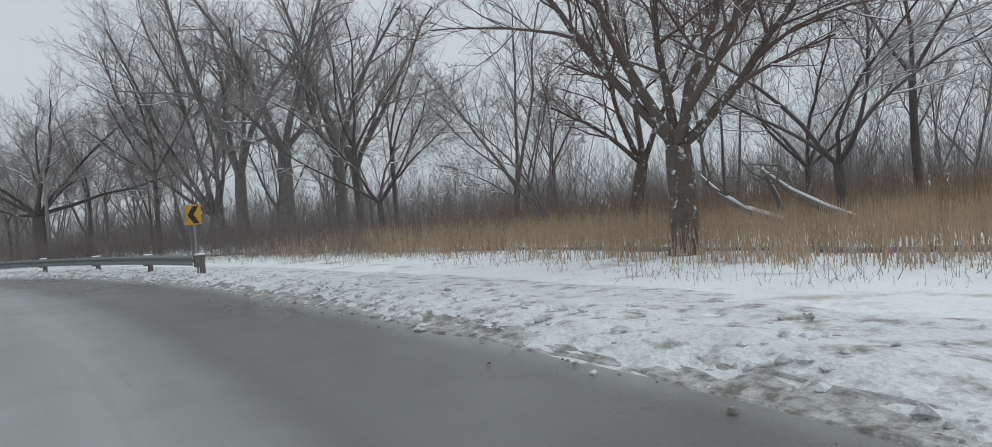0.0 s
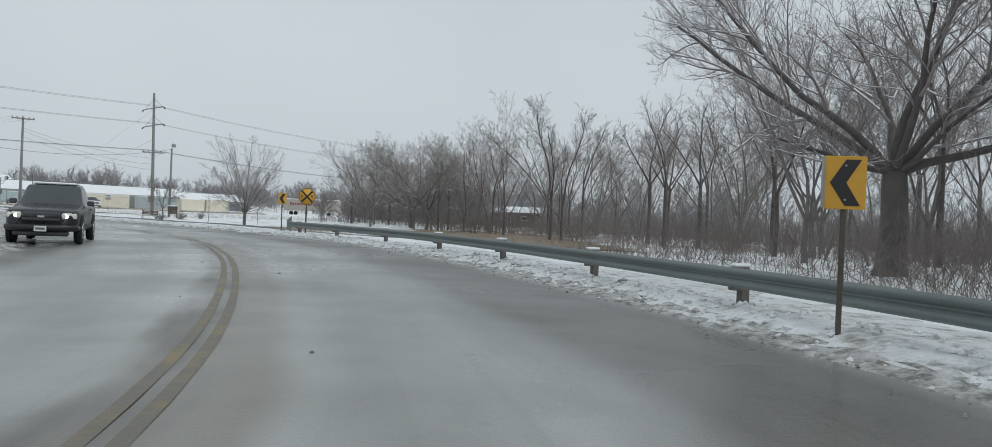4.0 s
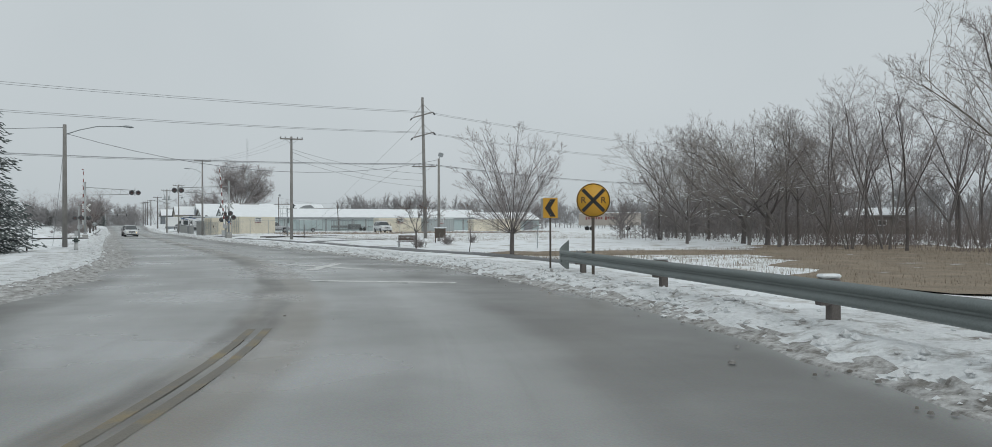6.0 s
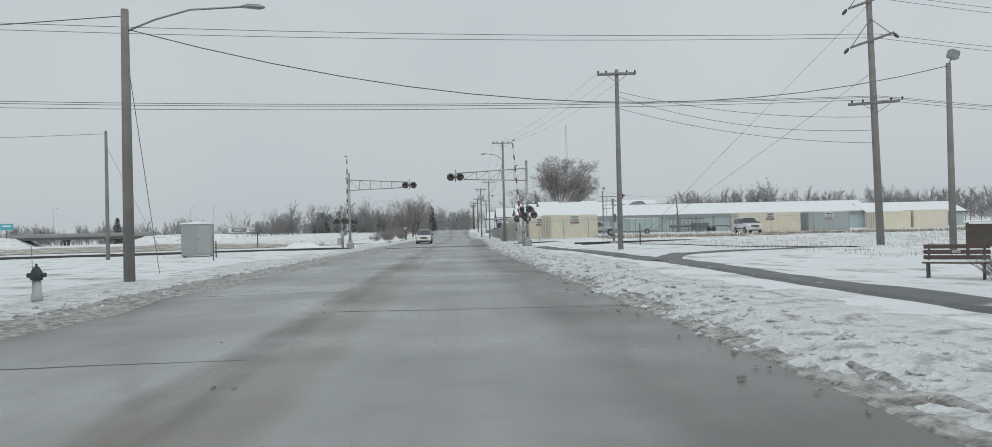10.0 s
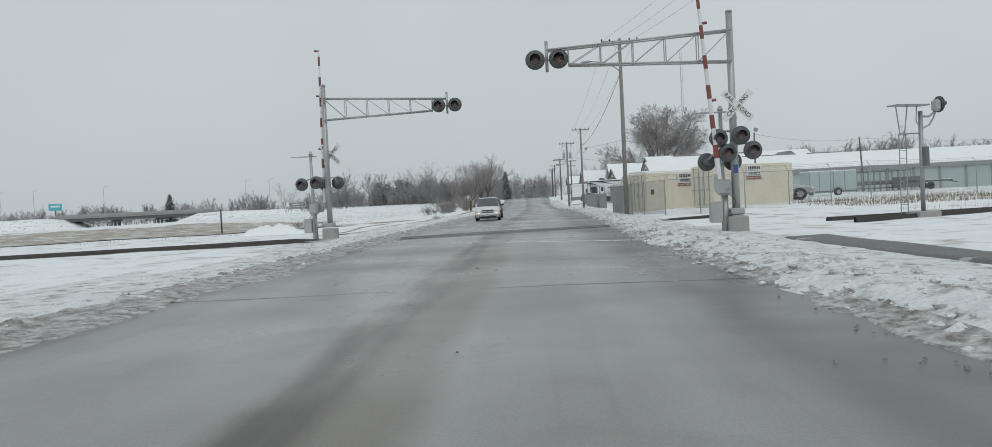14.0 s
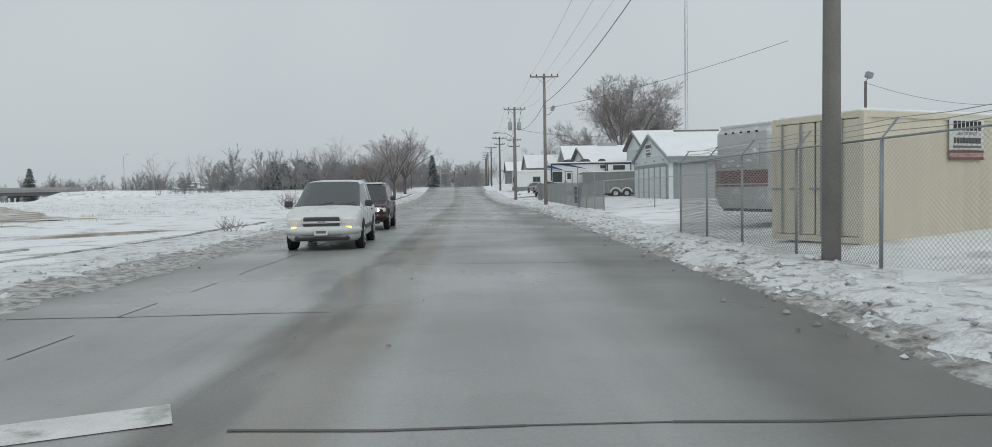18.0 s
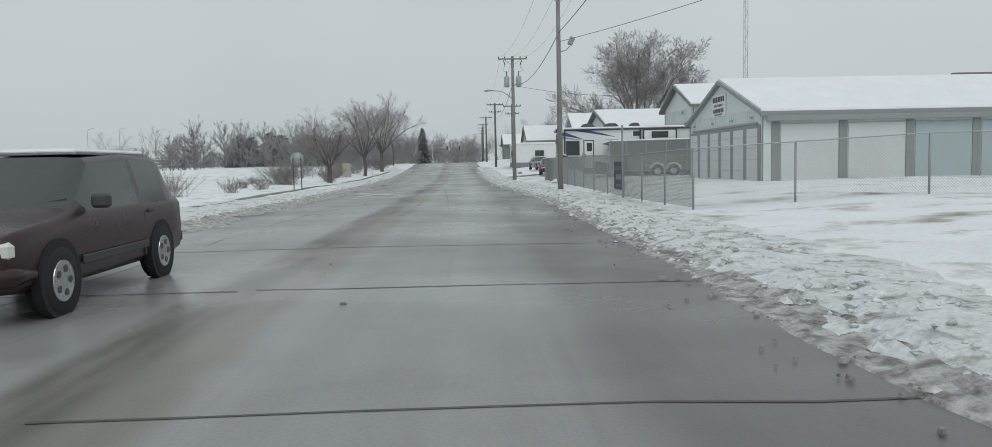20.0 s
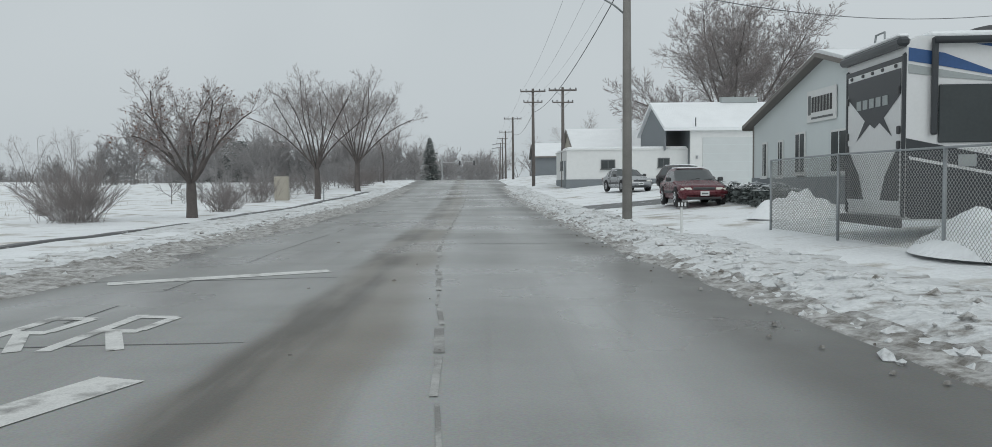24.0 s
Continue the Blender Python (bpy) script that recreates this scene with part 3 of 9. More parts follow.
def chunks(name, sign, half, lo, hi, count, seed):
    """Broken crumbs and lumps of ploughed snow lying on the bank."""
    r = random.Random(seed)
    g = Geo()
    for _ in range(count):
        i = r.randint(lo, hi)
        o = r.choice((r.gauss(0.15, 0.2), r.gauss(0.75, 0.4), r.gauss(1.3, 0.5)))
        p = AXIS[i] + SIDE[i] * sign * (half[i] + o) + TANG[i] * r.uniform(-0.6, 0.6)
        s = min(0.10, 0.022 + abs(r.gauss(0, 0.036)))
        base = 0.02 if o < 0 else float(np.interp(o, [0, 0.45, 0.85, 1.3, 2.6], [0.03, 0.16, 0.19, 0.16, 0.12])) * (1.0 if sign > 0 else 0.6)
        z = base * (1 + 0.55 * lump(p[0], p[1], sign)) + float(rise(p[1]))
        vs = []
        for k in range(5):
            a = 1.257 * k + r.uniform(-0.4, 0.4)
            vs.append((p[0] + s * r.uniform(0.6, 1.25) * math.cos(a), p[1] + s * r.uniform(0.6, 1.25) * math.sin(a), z + s * r.uniform(-0.1, 0.25)))
        vs += [(p[0] + r.uniform(-.3, .3) * s, p[1] + r.uniform(-.3, .3) * s, z + s * r.uniform(0.5, 0.9)), (p[0], p[1], z - s)]
        g.add(vs, [(k, (k + 1) % 5, 5) for k in range(5)] + [((k + 1) % 5, k, 6) for k in range(5)])
    return solid(name, g, SLUSH, "crumbs and lumps of ploughed snow on the road's edge", "snow lumps", "stuff", smooth=False)


chunks("snow_lumps", 1, RIGHT_HALF, near(-58, -77), near(-1, 200), 7000, 3)
chunks("snow_lumps", -1, LEFT_HALF, near(-20, -51), near(-1, 200), 2000, 4)

# ---- bare trees ----
def grow(seed, height, trunk_r, fork, leaders, kids, spread=0.72, reach=0.5, min_r=0.0065, bend=0.6, jit=0.07, lift=0.22, first=0.32, lean=(0.0, 0.0), thin=0.62, deep=0.54):
    """The limbs of a bare tree, scaled to its height: lists of (points, radii, level). leaders: the main limbs that leave the trunk at the fork,
    as (azimuth and lean in degrees, share of the full length); each limb follows a smooth bow of its own."""
    r = random.Random(seed)
    limbs = []
    levels = len(kids)

    def limb(p, d, length, rad, level):
        n = 1 if level == levels else (9, 6, 3, 2)[min(level, 3)]
        q, dd = p.copy(), d.normalized()
        pts, rads = [q.copy()], [rad]
        bow = Vector((r.gauss(0, 1), r.gauss(0, 1), r.gauss(0, 1)))
        bow = (bow - dd * bow.dot(dd)).normalized() * bend * r.uniform(0.2, 1.0) / n
        end = max(min_r * 0.45, rad * 0.3)
        for k in range(n):
            dd = (dd + bow + Vector((r.gauss(0, jit), r.gauss(0, jit), r.gauss(0, jit) + lift / n * (1 - abs(dd.z))))).normalized()
            q = q + dd * length / n
            pts.append(q.copy())
            rads.append(rad + (end - rad) * ((k + 1) / n) ** 0.8)
        limbs.append((pts, rads, level))
        if level >= levels:
            return
        m = kids[level]
        turn = r.uniform(0, 6.28)
        for c in range(m):
            f = first if level == 0 else 0.14
            t = min(0.995, f + (1 - f) * (c + r.uniform(0.1, 1.0)) / m)
            i = min(int(t * n), n - 1)
            g = t * n - i
            at = pts[i].lerp(pts[i + 1], g)
            ax = (pts[i + 1] - pts[i]).normalized()
            turn += 2.4 + r.uniform(-0.5, 0.5)
            side = ax.orthogonal().normalized()
            side = side * math.cos(turn) + ax.cross(side) * math.sin(turn) + Vector((0, 0, 0.25))
            side = (side - ax * side.dot(ax)).normalized()
            ang = spread * r.uniform(0.6, 1.35) * (1.15 - 0.5 * t)
            here = rads[i] * (1 - g) + rads[i + 1] * g
            limb(at, ax * math.cos(ang) + side * math.sin(ang), length * (deep if level else reach) * r.uniform(0.6, 1.2) * (1.3 - 0.7 * t), max(min_r, here * thin * r.uniform(0.75, 1.1)), level + 1)

    base = Vector((0, 0, -0.2))
    if fork > 0:
        top = Vector((lean[0] * fork, lean[1] * fork, fork))
        mid = base.lerp(top, 0.5) + Vector((r.uniform(-0.04, 0.04) * fork, r.uniform(-0.04, 0.04) * fork, 0))
        limbs.append(([base, base.lerp(mid, 0.3), mid, mid.lerp(top, 0.6), top], [trunk_r * 1.5, trunk_r * 1.08, trunk_r * 0.96, trunk_r * 0.93, trunk_r * 0.86], 0))
    else:
        top = base
    share = 1.12 / math.sqrt(len(leaders)) if len(leaders) > 1 else 0.9
    for az, tilt, size in leaders:
        az, tilt = radians(az), radians(tilt)
        d = Vector((math.cos(az) * math.sin(tilt), math.sin(az) * math.sin(tilt), math.cos(tilt)))
        off = Vector((math.cos(az), math.sin(az), 0)) * trunk_r * (0.3 if fork > 0 else 1.6)
        limb(top + off - d * trunk_r * 0.8, d, (height - fork) * size * r.uniform(0.92, 1.05), trunk_r * min(0.95, share * (0.6 + 0.4 * size)), 0)
    z = sorted(p.z for l in limbs for p in l[0])
    k = (height - fork) / max(1.0, z[int(len(z) * 0.998)] - fork)
    for l in limbs:
        for p in l[0]:
            if p.z > fork and p is not top:
                p.z = fork + (p.z - fork) * k
                p.x, p.y = top.x + (p.x - top.x) * k, top.y + (p.y - top.y) * k
    return limbs


def ring(n, tilt, size=1.0, start=0.0):
    """Leaders spread evenly round the trunk, their lean and length alternating a little."""
    return [(start + 360 * k / n + 17 * (k % 2), tilt * (0.7, 1.15, 0.9)[k % 3], size * (1.0, 0.88, 0.94)[k % 3]) for k in range(n)]


def tree(name, seed, height, trunk_r, fork, leaders, kids, bark, twig, label, leaves=0, leaf_mat=None, snowy=0.0, **more):
    """A bare tree of grow(): a trunk and a crown, with snow on the limbs and dead leaves where asked for."""
    limbs = grow(seed, height, trunk_r, fork, leaders, kids, **more)
    levels = len(kids)
    root = thing(name, (0, 0, -200), label, "tree")
    trunk, crown, snow = Geo(), Geo(), Geo()
    r = random.Random(seed + 99)
    for pts, rads, lv in limbs:
        if lv == levels:
            d = pts[1] - pts[0]
            u = d.orthogonal().normalized() * rads[0]
            v = d.cross(u).normalized() * rads[0]
            crown.add([pts[0] + u, pts[0] - u * 0.5 + v * 0.87, pts[0] - u * 0.5 - v * 0.87, pts[1]], [(0, 1, 3), (1, 2, 3), (2, 0, 3)])
        else:
            (trunk if lv <= 0 else crown).tube(pts, rads, (10, 5, 3, 3)[min(lv, 3)], cap=False)
        if snowy and 1 <= lv <= 2:
            for a, b, ra in zip(pts, pts[1:], rads):
                d = b - a
                if abs(d.z) < d.length * 0.72 and r.random() < snowy:
                    w = Vector((-d.y, d.x, 0)).normalized() * ra * 0.8
                    e = Vector((0, 0, ra * 0.75))
                    h = Vector((0, 0, ra * 0.9 + 0.012))
                    snow.add([a + w + e, a - w + e, a + h + e, b + w * 0.8 + e, b - w * 0.8 + e, b + h * 0.8 + e], [(0, 2, 5, 3), (2, 1, 4, 5), (0, 1, 2), (3, 5, 4)])
    part("trunk", trunk, bark, root, smooth=True)
    part("crown", crown, twig, root, smooth=True)
    if snow.f:
        stuff(part("snow", snow, SNOW, root, "snow lying along the limbs"))
    if leaves:
        g = Geo()
        tips = [l for l in limbs if l[2] >= levels - 1]
        for _ in range(leaves):
            p = r.choice(tips)[0][-1] + Vector((r.uniform(-.12, .12), r.uniform(-.12, .12), r.uniform(-.15, .05)))
            u = Vector((r.uniform(-1, 1), r.uniform(-1, 1), r.uniform(-1, 0.3))).normalized() * r.uniform(0.04, 0.08)
            w = u.orthogonal().normalized() * u.length * 0.55
            g.add([p, p + u * 0.5 + w, p + u, p + u * 0.5 - w], [(0, 1, 2), (0, 2, 3)])
        stuff(part("foliage", g, leaf_mat, root, "few withered leaves left on the twigs"))
    return root


def stuff(ob):
    ob["kind"] = "stuff"
    return ob


def plant(proto, x, y, turn=0.0, size=1.0, z=None, label=None, tilt=0.0):
    m = pose(x, y, ground_z(x, y) if z is None else z, tilt, 0, turn)
    ob = copy_thing(proto, m)
    ob.scale = (size, size, size)
    if label:
        ob["label"] = label
    return ob


def drop_proto(proto):
    for o in (*proto.children_recursive, proto):
        bpy.data.objects.remove(o)


WOODS = [
    tree("tree", 11, 13, 0.17, 1.6, ring(3, 24), (9, 7, 5, 4), BARK, TWIG, "tall bare deciduous tree with forked grey trunk at the wood's edge", snowy=0.25, reach=0.46),
    tree("tree", 12, 12.5, 0.12, 0, ring(4, 17), (8, 6, 5, 4), BARK, TWIG, "bare tree of several slender stems from one root", reach=0.42, first=0.4),
    tree("tree", 13, 11, 0.11, 3.0, [(0, 5, 1.0), (140, 22, 0.7)], (12, 7, 6, 4), BARK_DARK, TWIG, "slender young bare tree with dark trunk", reach=0.38, spread=0.7),
    tree("tree", 14, 11, 0.2, 2.2, ring(5, 44), (9, 7, 6, 4), BARK_DARK, TWIG, "bare tree with crooked forked trunk and snow on its limbs", snowy=0.55, bend=0.9, jit=0.1),
    tree("tree", 15, 9.5, 0.10, 0, ((20, 14, 1.0), (150, 30, 0.8), (260, 24, 0.9)), (9, 6, 5, 4), BARK_PALE, TWIG_PALE, "pale-barked leaning bare tree in the thicket", bend=0.8, jit=0.08),
    tree("tree", 16, 11.5, 0.15, 1.0, ((180, 14, 1.0), (200, 34, 0.95), (160, 46, 0.8), (0, 12, 0.9)), (9, 6, 6, 4), BARK, TWIG_PALE, "bare grey tree leaning out over the field", bend=0.6, snowy=0.15),
]
BACK = [
    tree("tree", 31, 13, 0.15, 2.0, ring(3, 24), (9, 7, 7), BARK, TWIG, "bare tree standing deep in the wood", min_r=0.010, reach=0.46),
    tree("tree", 32, 12, 0.12, 0, ring(3, 15), (9, 7, 6), BARK, TWIG, "slim many-stemmed bare tree deep in the wood", min_r=0.010, reach=0.4),
    tree("tree", 33, 12, 0.14, 4.5, [(0, 6, 1.0), (120, 30, 0.75), (240, 26, 0.8)], (9, 7, 6), BARK_DARK, TWIG, "straight bare tree deep in the wood", min_r=0.010, reach=0.42),
]
COTTON_FAN = tree("tree", 21, 20, 0.42, 2.4, ((114, 9, 1.0), (108, 27, 1.0), (128, 42, 0.95), (95, 52, 0.75), (-50, 14, 0.95), (24, 26, 0.8), (204, 30, 0.8)), (12, 8, 6, 5), BARK, TWIG, "large bare cottonwood with long limbs arching out above the guardrail", reach=0.42, snowy=0.15, first=0.25, bend=0.45)
COTTON = [
    tree("tree", 43, 20, 0.42, 5.2, ((110, 14, 1.0), (-60, 17, 1.0), (30, 24, 0.85), (200, 28, 0.7)), (12, 7, 6, 5), BARK, TWIG, "tall bare cottonwood with a straight grey trunk", reach=0.38, first=0.25, snowy=0.1),
    tree("tree", 44, 20, 0.46, 6.2, ((112, 17, 0.95), (-64, 20, 1.0), (-40, 44, 0.6), (150, 50, 0.5)), (12, 7, 6, 5), BARK, TWIG, "tall bare cottonwood forking high into two great limbs", reach=0.38, first=0.22, snowy=0.12),
]
BIG_FORK = tree("tree", 22, 11.5, 0.33, 2.5, ((95, 20, 1.0), (-88, 26, 1.0), (70, 48, 0.75), (-110, 55, 0.8), (180, 38, 0.7), (0, 30, 0.8)), (11, 8, 6, 5), BARK_WORN, TWIG_RED, "big old bare tree with snow-dusted forked trunk and reddish limbs", snowy=0.25, leaves=500, leaf_mat=DEAD_LEAF, jit=0.09, bend=0.7)
LEANER = tree("tree", 45, 13, 0.3, 3.0, ((150, 6, 1.0), (100, 25, 0.9), (-80, 26, 0.9), (120, 55, 0.6)), (11, 7, 6, 5), BARK_WORN, TWIG_RED, "old bare tree leaning over a snowy foot with reddish limbs", lean=(0.1, -0.28), snowy=0.3, jit=0.08)
CROOK = tree("tree", 28, 14.5, 0.46, 3.6, ((114, 66, 1.0), (118, 36, 1.0), (60, 12, 0.95), (-60, 34, 1.0), (-68, 64, 1.05), (24, 50, 0.8), (204, 52, 0.8), (150, 78, 0.5), (-100, 74, 0.5)), (11, 8, 6, 5), BARK_DARK, TWIG, "dark crooked spreading bare tree with snow lying on its limbs", snowy=0.55, bend=1.0, jit=0.1, reach=0.46, lift=0.45)
BROAD = tree("tree", 23, 20.5, 0.7, 3.6, [(0, 6, 0.9), (200, 20, 0.94), *ring(9, 44, 0.98, 20), *ring(6, 72, 0.8, 45)], (10, 8, 6, 5), BARK, TWIG, "huge round-crowned bare tree behind the white buildings", min_r=0.022, reach=0.4, deep=0.58, bend=0.6, lift=0.3, spread=0.8)
MAPLE = tree("tree", 24, 7.5, 0.125, 1.3, [(0, 2, 1.0), *ring(6, 20, 0.92), *ring(8, 43, 0.78, 25), *ring(8, 68, 0.56, 10)], (8, 6, 5, 3), BARK_DARK, TWIG, "small round-crowned bare maple standing in the snow", leaves=50, leaf_mat=DEAD_LEAF, min_r=0.005, bend=0.3, jit=0.045, lift=0.2, spread=0.55, reach=0.34, first=0.1)
CRAB = tree("tree", 25, 5.6, 0.21, 1.35, [(20, 6, 0.8), *ring(10, 46)], (8, 7, 5, 4), BARK_DARK, TWIG, "low spreading crab tree with a few rusty leaves beside the walk", leaves=700, leaf_mat=DEAD_LEAF, min_r=0.006, bend=0.8, jit=0.09, lift=0.35, reach=0.4, thin=0.7)
STREET = tree("tree", 26, 8.4, 0.19, 1.9, [(0, 4, 0.9), *ring(10, 36)], (8, 7, 5, 4), BARK_DARK, TWIG, "bare street tree with upswept crown beside the snowy verge", min_r=0.006, lift=0.4, reach=0.38)
SAPLING = tree("tree", 27, 3.4, 0.035, 0, [(0, 4, 1.0)], (14, 6), BARK_DARK, TWIG, "thin young tree with a few withered leaves in the snow", leaves=90, leaf_mat=DEAD_LEAF, min_r=0.005, reach=0.4, spread=0.75)
GNARL = tree("tree", 46, 3.4, 0.06, 1.1, [(0, 5, 1.0), *ring(6, 40)], (7, 5, 4), BARK_DARK, BARK_DARK, "small gnarled crab tree with withered fruit beside the bench", leaves=260, leaf_mat=DEAD_LEAF, min_r=0.008, bend=1.0, jit=0.16, reach=0.36)

tr = random.Random(31)
# wood along the outside of the curve: a few trees at its edge, many behind
for k in range(85):
    i = int(np.interp((k + tr.random()) / 85, [0, 1], [near(-120, -91), near(-7, -29)]))
    front = k % 5 == 0
    s = 6.6 + (tr.uniform(12, 22) if front else tr.uniform(20, 56))
    p = AXIS[i] + SIDE[i] * s
    x, y = p[0] + tr.uniform(-2, 2), p[1] + tr.uniform(-2, 2)
    if math.hypot(x + 35, y + 82) < 6 or math.hypot(x - 8, y + 48) < 6 or (x < -22 and s < 38 and y > -115 and x > -80) or math.hypot(x + 10, y + 66) < 4:
        continue
    plant(tr.choice(WOODS if front else BACK), x, y, tr.uniform(0, 360), tr.uniform(0.8, 1.12))
# second wood beyond the dry field, to the right of the straight
for k in range(58):
    t = (k + tr.random()) / 58
    front = k % 4 == 0
    q = 5 * tr.random() if front else 5 + 30 * tr.random()
    x, y = 19 + 24 * t + q, -46 + 74 * t + tr.uniform(-8, 3)
    plant(tr.choice(WOODS if front else BACK), x, y, tr.uniform(0, 360), tr.uniform(0.74, 0.96) * (1.4 - 0.45 * t))
for x, y, s, a in ((41, 25, 0.8, 20), (48, 31, 0.85, 140), (54, 40, 0.8, 250), (62, 44, 0.85, 80), (71, 52, 0.8, 310), (58, 33, 0.9, 190)):
    plant(BACK[int(x) % 3], x, y, a, s)
for x, y, s, a in ((36, 15, 0.9, 200), (39, 11, 0.95, 190), (41, 5, 0.98, 215), (36, 5, 0.88, 170)):
    plant(WOODS[5], x, y, a - 180, s)
plant(COTTON_FAN, 5.0, -61.0, 0, 1.0)
for k, x, y, s, a in ((0, 1.2, -63.9, 1.0, 10), (1, -2.5, -67.6, 1.0, 0), (1, 0.6, -70.6, 0.95, 190), (0, 8.0, -71.0, 1.0, 130)):
    plant(COTTON[k], x, y, a, s)
plant(BIG_FORK, -35.8, -82.3, 0, 1.0)
plant(LEANER, -17.5, -85.8, 0, 1.0)
for x, y, s, a in ((2, -58, 1.2, 10), (9, -58, 1.25, 80), (15, -52, 1.2, 150), (13, -64, 1.3, 220), (20, -46, 1.15, 300), (-2, -72, 1.3, 40), (6, -74, 1.35, 110), (22, -57, 1.25, 190), (-14, -92, 1.25, 260), (-22, -97, 1.25, 330), (-30, -99, 1.2, 70), (26, -38, 1.1, 20), (17, -41, 1.05, 200), (-5, -82, 1.3, 290)):
    plant(BACK[int(abs(x + y)) % 3], x, y, a, s, label="tall bare tree rising from the wood")
plant(CROOK, 8.6, -47.0, 0, 1.0)
plant(WOODS[3], -28.5, -90, 60, 0.9)
plant(WOODS[3], -18.5, -94, 160, 0.95)
plant(WOODS[1], -14.2, -65.0, 10, 0.62, label="slim pale many-branched bare tree close behind the guardrail")
plant(BROAD, 30.5, 228, 0, 1.0)
plant(BACK[0], 22, 300, 60, 1.1, label="bare tree beyond the houses")
plant(MAPLE, 12.6, 2.0, 40, 1.0)
plant(SAPLING, 13.3, 9.4, 0, 1.0)
plant(GNARL, 11.3, 13.6, 0, 1.0)
plant(CRAB, -11.1, 168.0, 0, 1.0)
plant(STREET, -10.8, 191, 25, 1.08)
plant(STREET, -10.4, 207, 200, 1.3)
plant(BACK[2], -11.0, 232, 10, 0.62, label="bare street tree further along the verge")
for x, y, s, a in ((-30, 262, 0.95, 0), (-36, 275, 0.9, 90), (-24, 285, 1.0, 200), (-40, 300, 1.0, 310), (-17, 300, 0.95, 33), (-22, 330, 1.1, 80), (-16, 350, 1.1, 120), (-14, 395, 1.2, 10), (9, 420, 1.1, 90), (16, 330, 0.9, 200), (14, 390, 1.0, 270), (-60, 255, 0.75, 45), (-75, 270, 0.8, 100), (-52, 290, 0.9, 190), (-27, 248, 0.8, 70), (-19, 262, 0.95, 10), (-16, 280, 1.0, 140)):
    plant(BACK[(int(x) + int(y)) % 2], x, y, a, s, label="bare tree in the row beyond the snowy field")


def conifer(name, seed, height, radius, label, layers=26, per=26, taper=0.85, dust=0.34, sprays=9, fine=1.0):
    """Whorls of drooping boughs, each a row of small needle sprays, some with a dusting of snow."""
    r = random.Random(seed)
    root = thing(name, (0, 0, -200), label, "conifer")
    part("trunk", Geo().tube([(0, 0, -0.1), (0.05, 0, height * 0.5), (0, 0, height)], [height * 0.018, height * 0.011, 0.02], 8), BARK_DARK, root, smooth=True)
    boughs, snow = Geo(), Geo()
    for k in range(layers):
        f = k / layers
        z = height * (0.03 + 0.96 * f)
        rad = radius * (1 - f) ** taper * r.uniform(0.84, 1.12) + 0.12
        m = max(5, int(per * (1 - f) + 5))
        for j in range(m):
            a = 2 * math.pi * (j + r.random()) / m
            L = rad * r.uniform(0.7, 1.12)
            d = Vector((math.cos(a), math.sin(a), 0))
            w = Vector((-d.y, d.x, 0))
            drop = r.uniform(0.2, 0.42)
            for t in range(sprays):
                q = 0.25 + 0.75 * (t + r.random()) / sprays
                side = r.uniform(-1, 1) * 0.34 * L * (1.15 - q)
                c = d * L * q + w * side + Vector((0, 0, z - drop * L * q + 0.1 * L * q * q - abs(side) * 0.25 + r.uniform(-0.12, 0.12)))
                out = (d * 0.8 + w * side * 1.2 / max(0.3, L * 0.34) + Vector((0, 0, r.uniform(-0.7, 0.1)))).normalized()
                ln, wid = r.uniform(0.16, 0.34) * fine, r.uniform(0.06, 0.13) * fine
                u = out.cross(Vector((0, 0, 1))).normalized() * wid
                tip = c + out * ln
                lift = Vector((0, 0, r.uniform(0.02, 0.06) * fine))
                boughs.add([c - out * ln * 0.5, c + u - lift, tip, c - u - lift, c + lift], [(0, 1, 4), (1, 2, 4), (2, 3, 4), (3, 0, 4)])
                if r.random() < dust:
                    e = Vector((0, 0, 0.02))
                    snow.add([c - out * ln * 0.3 + e, c + u * 0.6 + e, tip * 0.5 + c * 0.5 + e, c - u * 0.6 + e, c + lift + e * 2], [(0, 1, 4), (1, 2, 4), (2, 3, 4), (3, 0, 4)])
    stuff(part("foliage", boughs, NEEDLE, root, "dark drooping needle boughs"))
    stuff(part("snow", snow, SNOW, root, "dusting of snow on the boughs"))
    return root


SPRUCE = conifer("spruce", 41, 15, 4.8, "tall dark spruce dusted with snow beside the street", 52, 40, 0.85, 0.5, 27, 0.85)
plant(SPRUCE, -15.6, 13.0, 0, 1.0)
# snow-dusted, with extra white flecks added to pale them as haze would
LOW_SPRUCE = conifer("spruce", 42, 7.5, 4.0, "broad snow-dusted evergreen beyond the field, dusting heavier for haze", 18, 17, 0.62, 0.4, 10, 1.7)
for x, y, s in ((-45, 262, 0.95), (-42, 259, 0.85), (-39, 263, 1.0), (-36, 260, 0.9), (-33, 264, 0.8), (-30, 258, 0.9), (-26, 262, 0.8)):
    plant(LOW_SPRUCE, x, y, x * 9, s)
SLIM_SPRUCE = conifer("spruce", 47, 11, 2.7, "dark cone-shaped evergreen at the far end of the street", 26, 16, 0.7, 0.15, 9, 1.5)
plant(SLIM_SPRUCE, -10.2, 318, 0, 1.0)
plant(SLIM_SPRUCE, -150, 352, 0, 1.2, label="dark pointed evergreen on the skyline beside the highway")
for pr in (*WOODS, *BACK, COTTON_FAN, *COTTON, BIG_FORK, LEANER, CROOK, BROAD, MAPLE, CRAB, STREET, SAPLING, GNARL, SPRUCE, LOW_SPRUCE, SLIM_SPRUCE):
    drop_proto(pr)


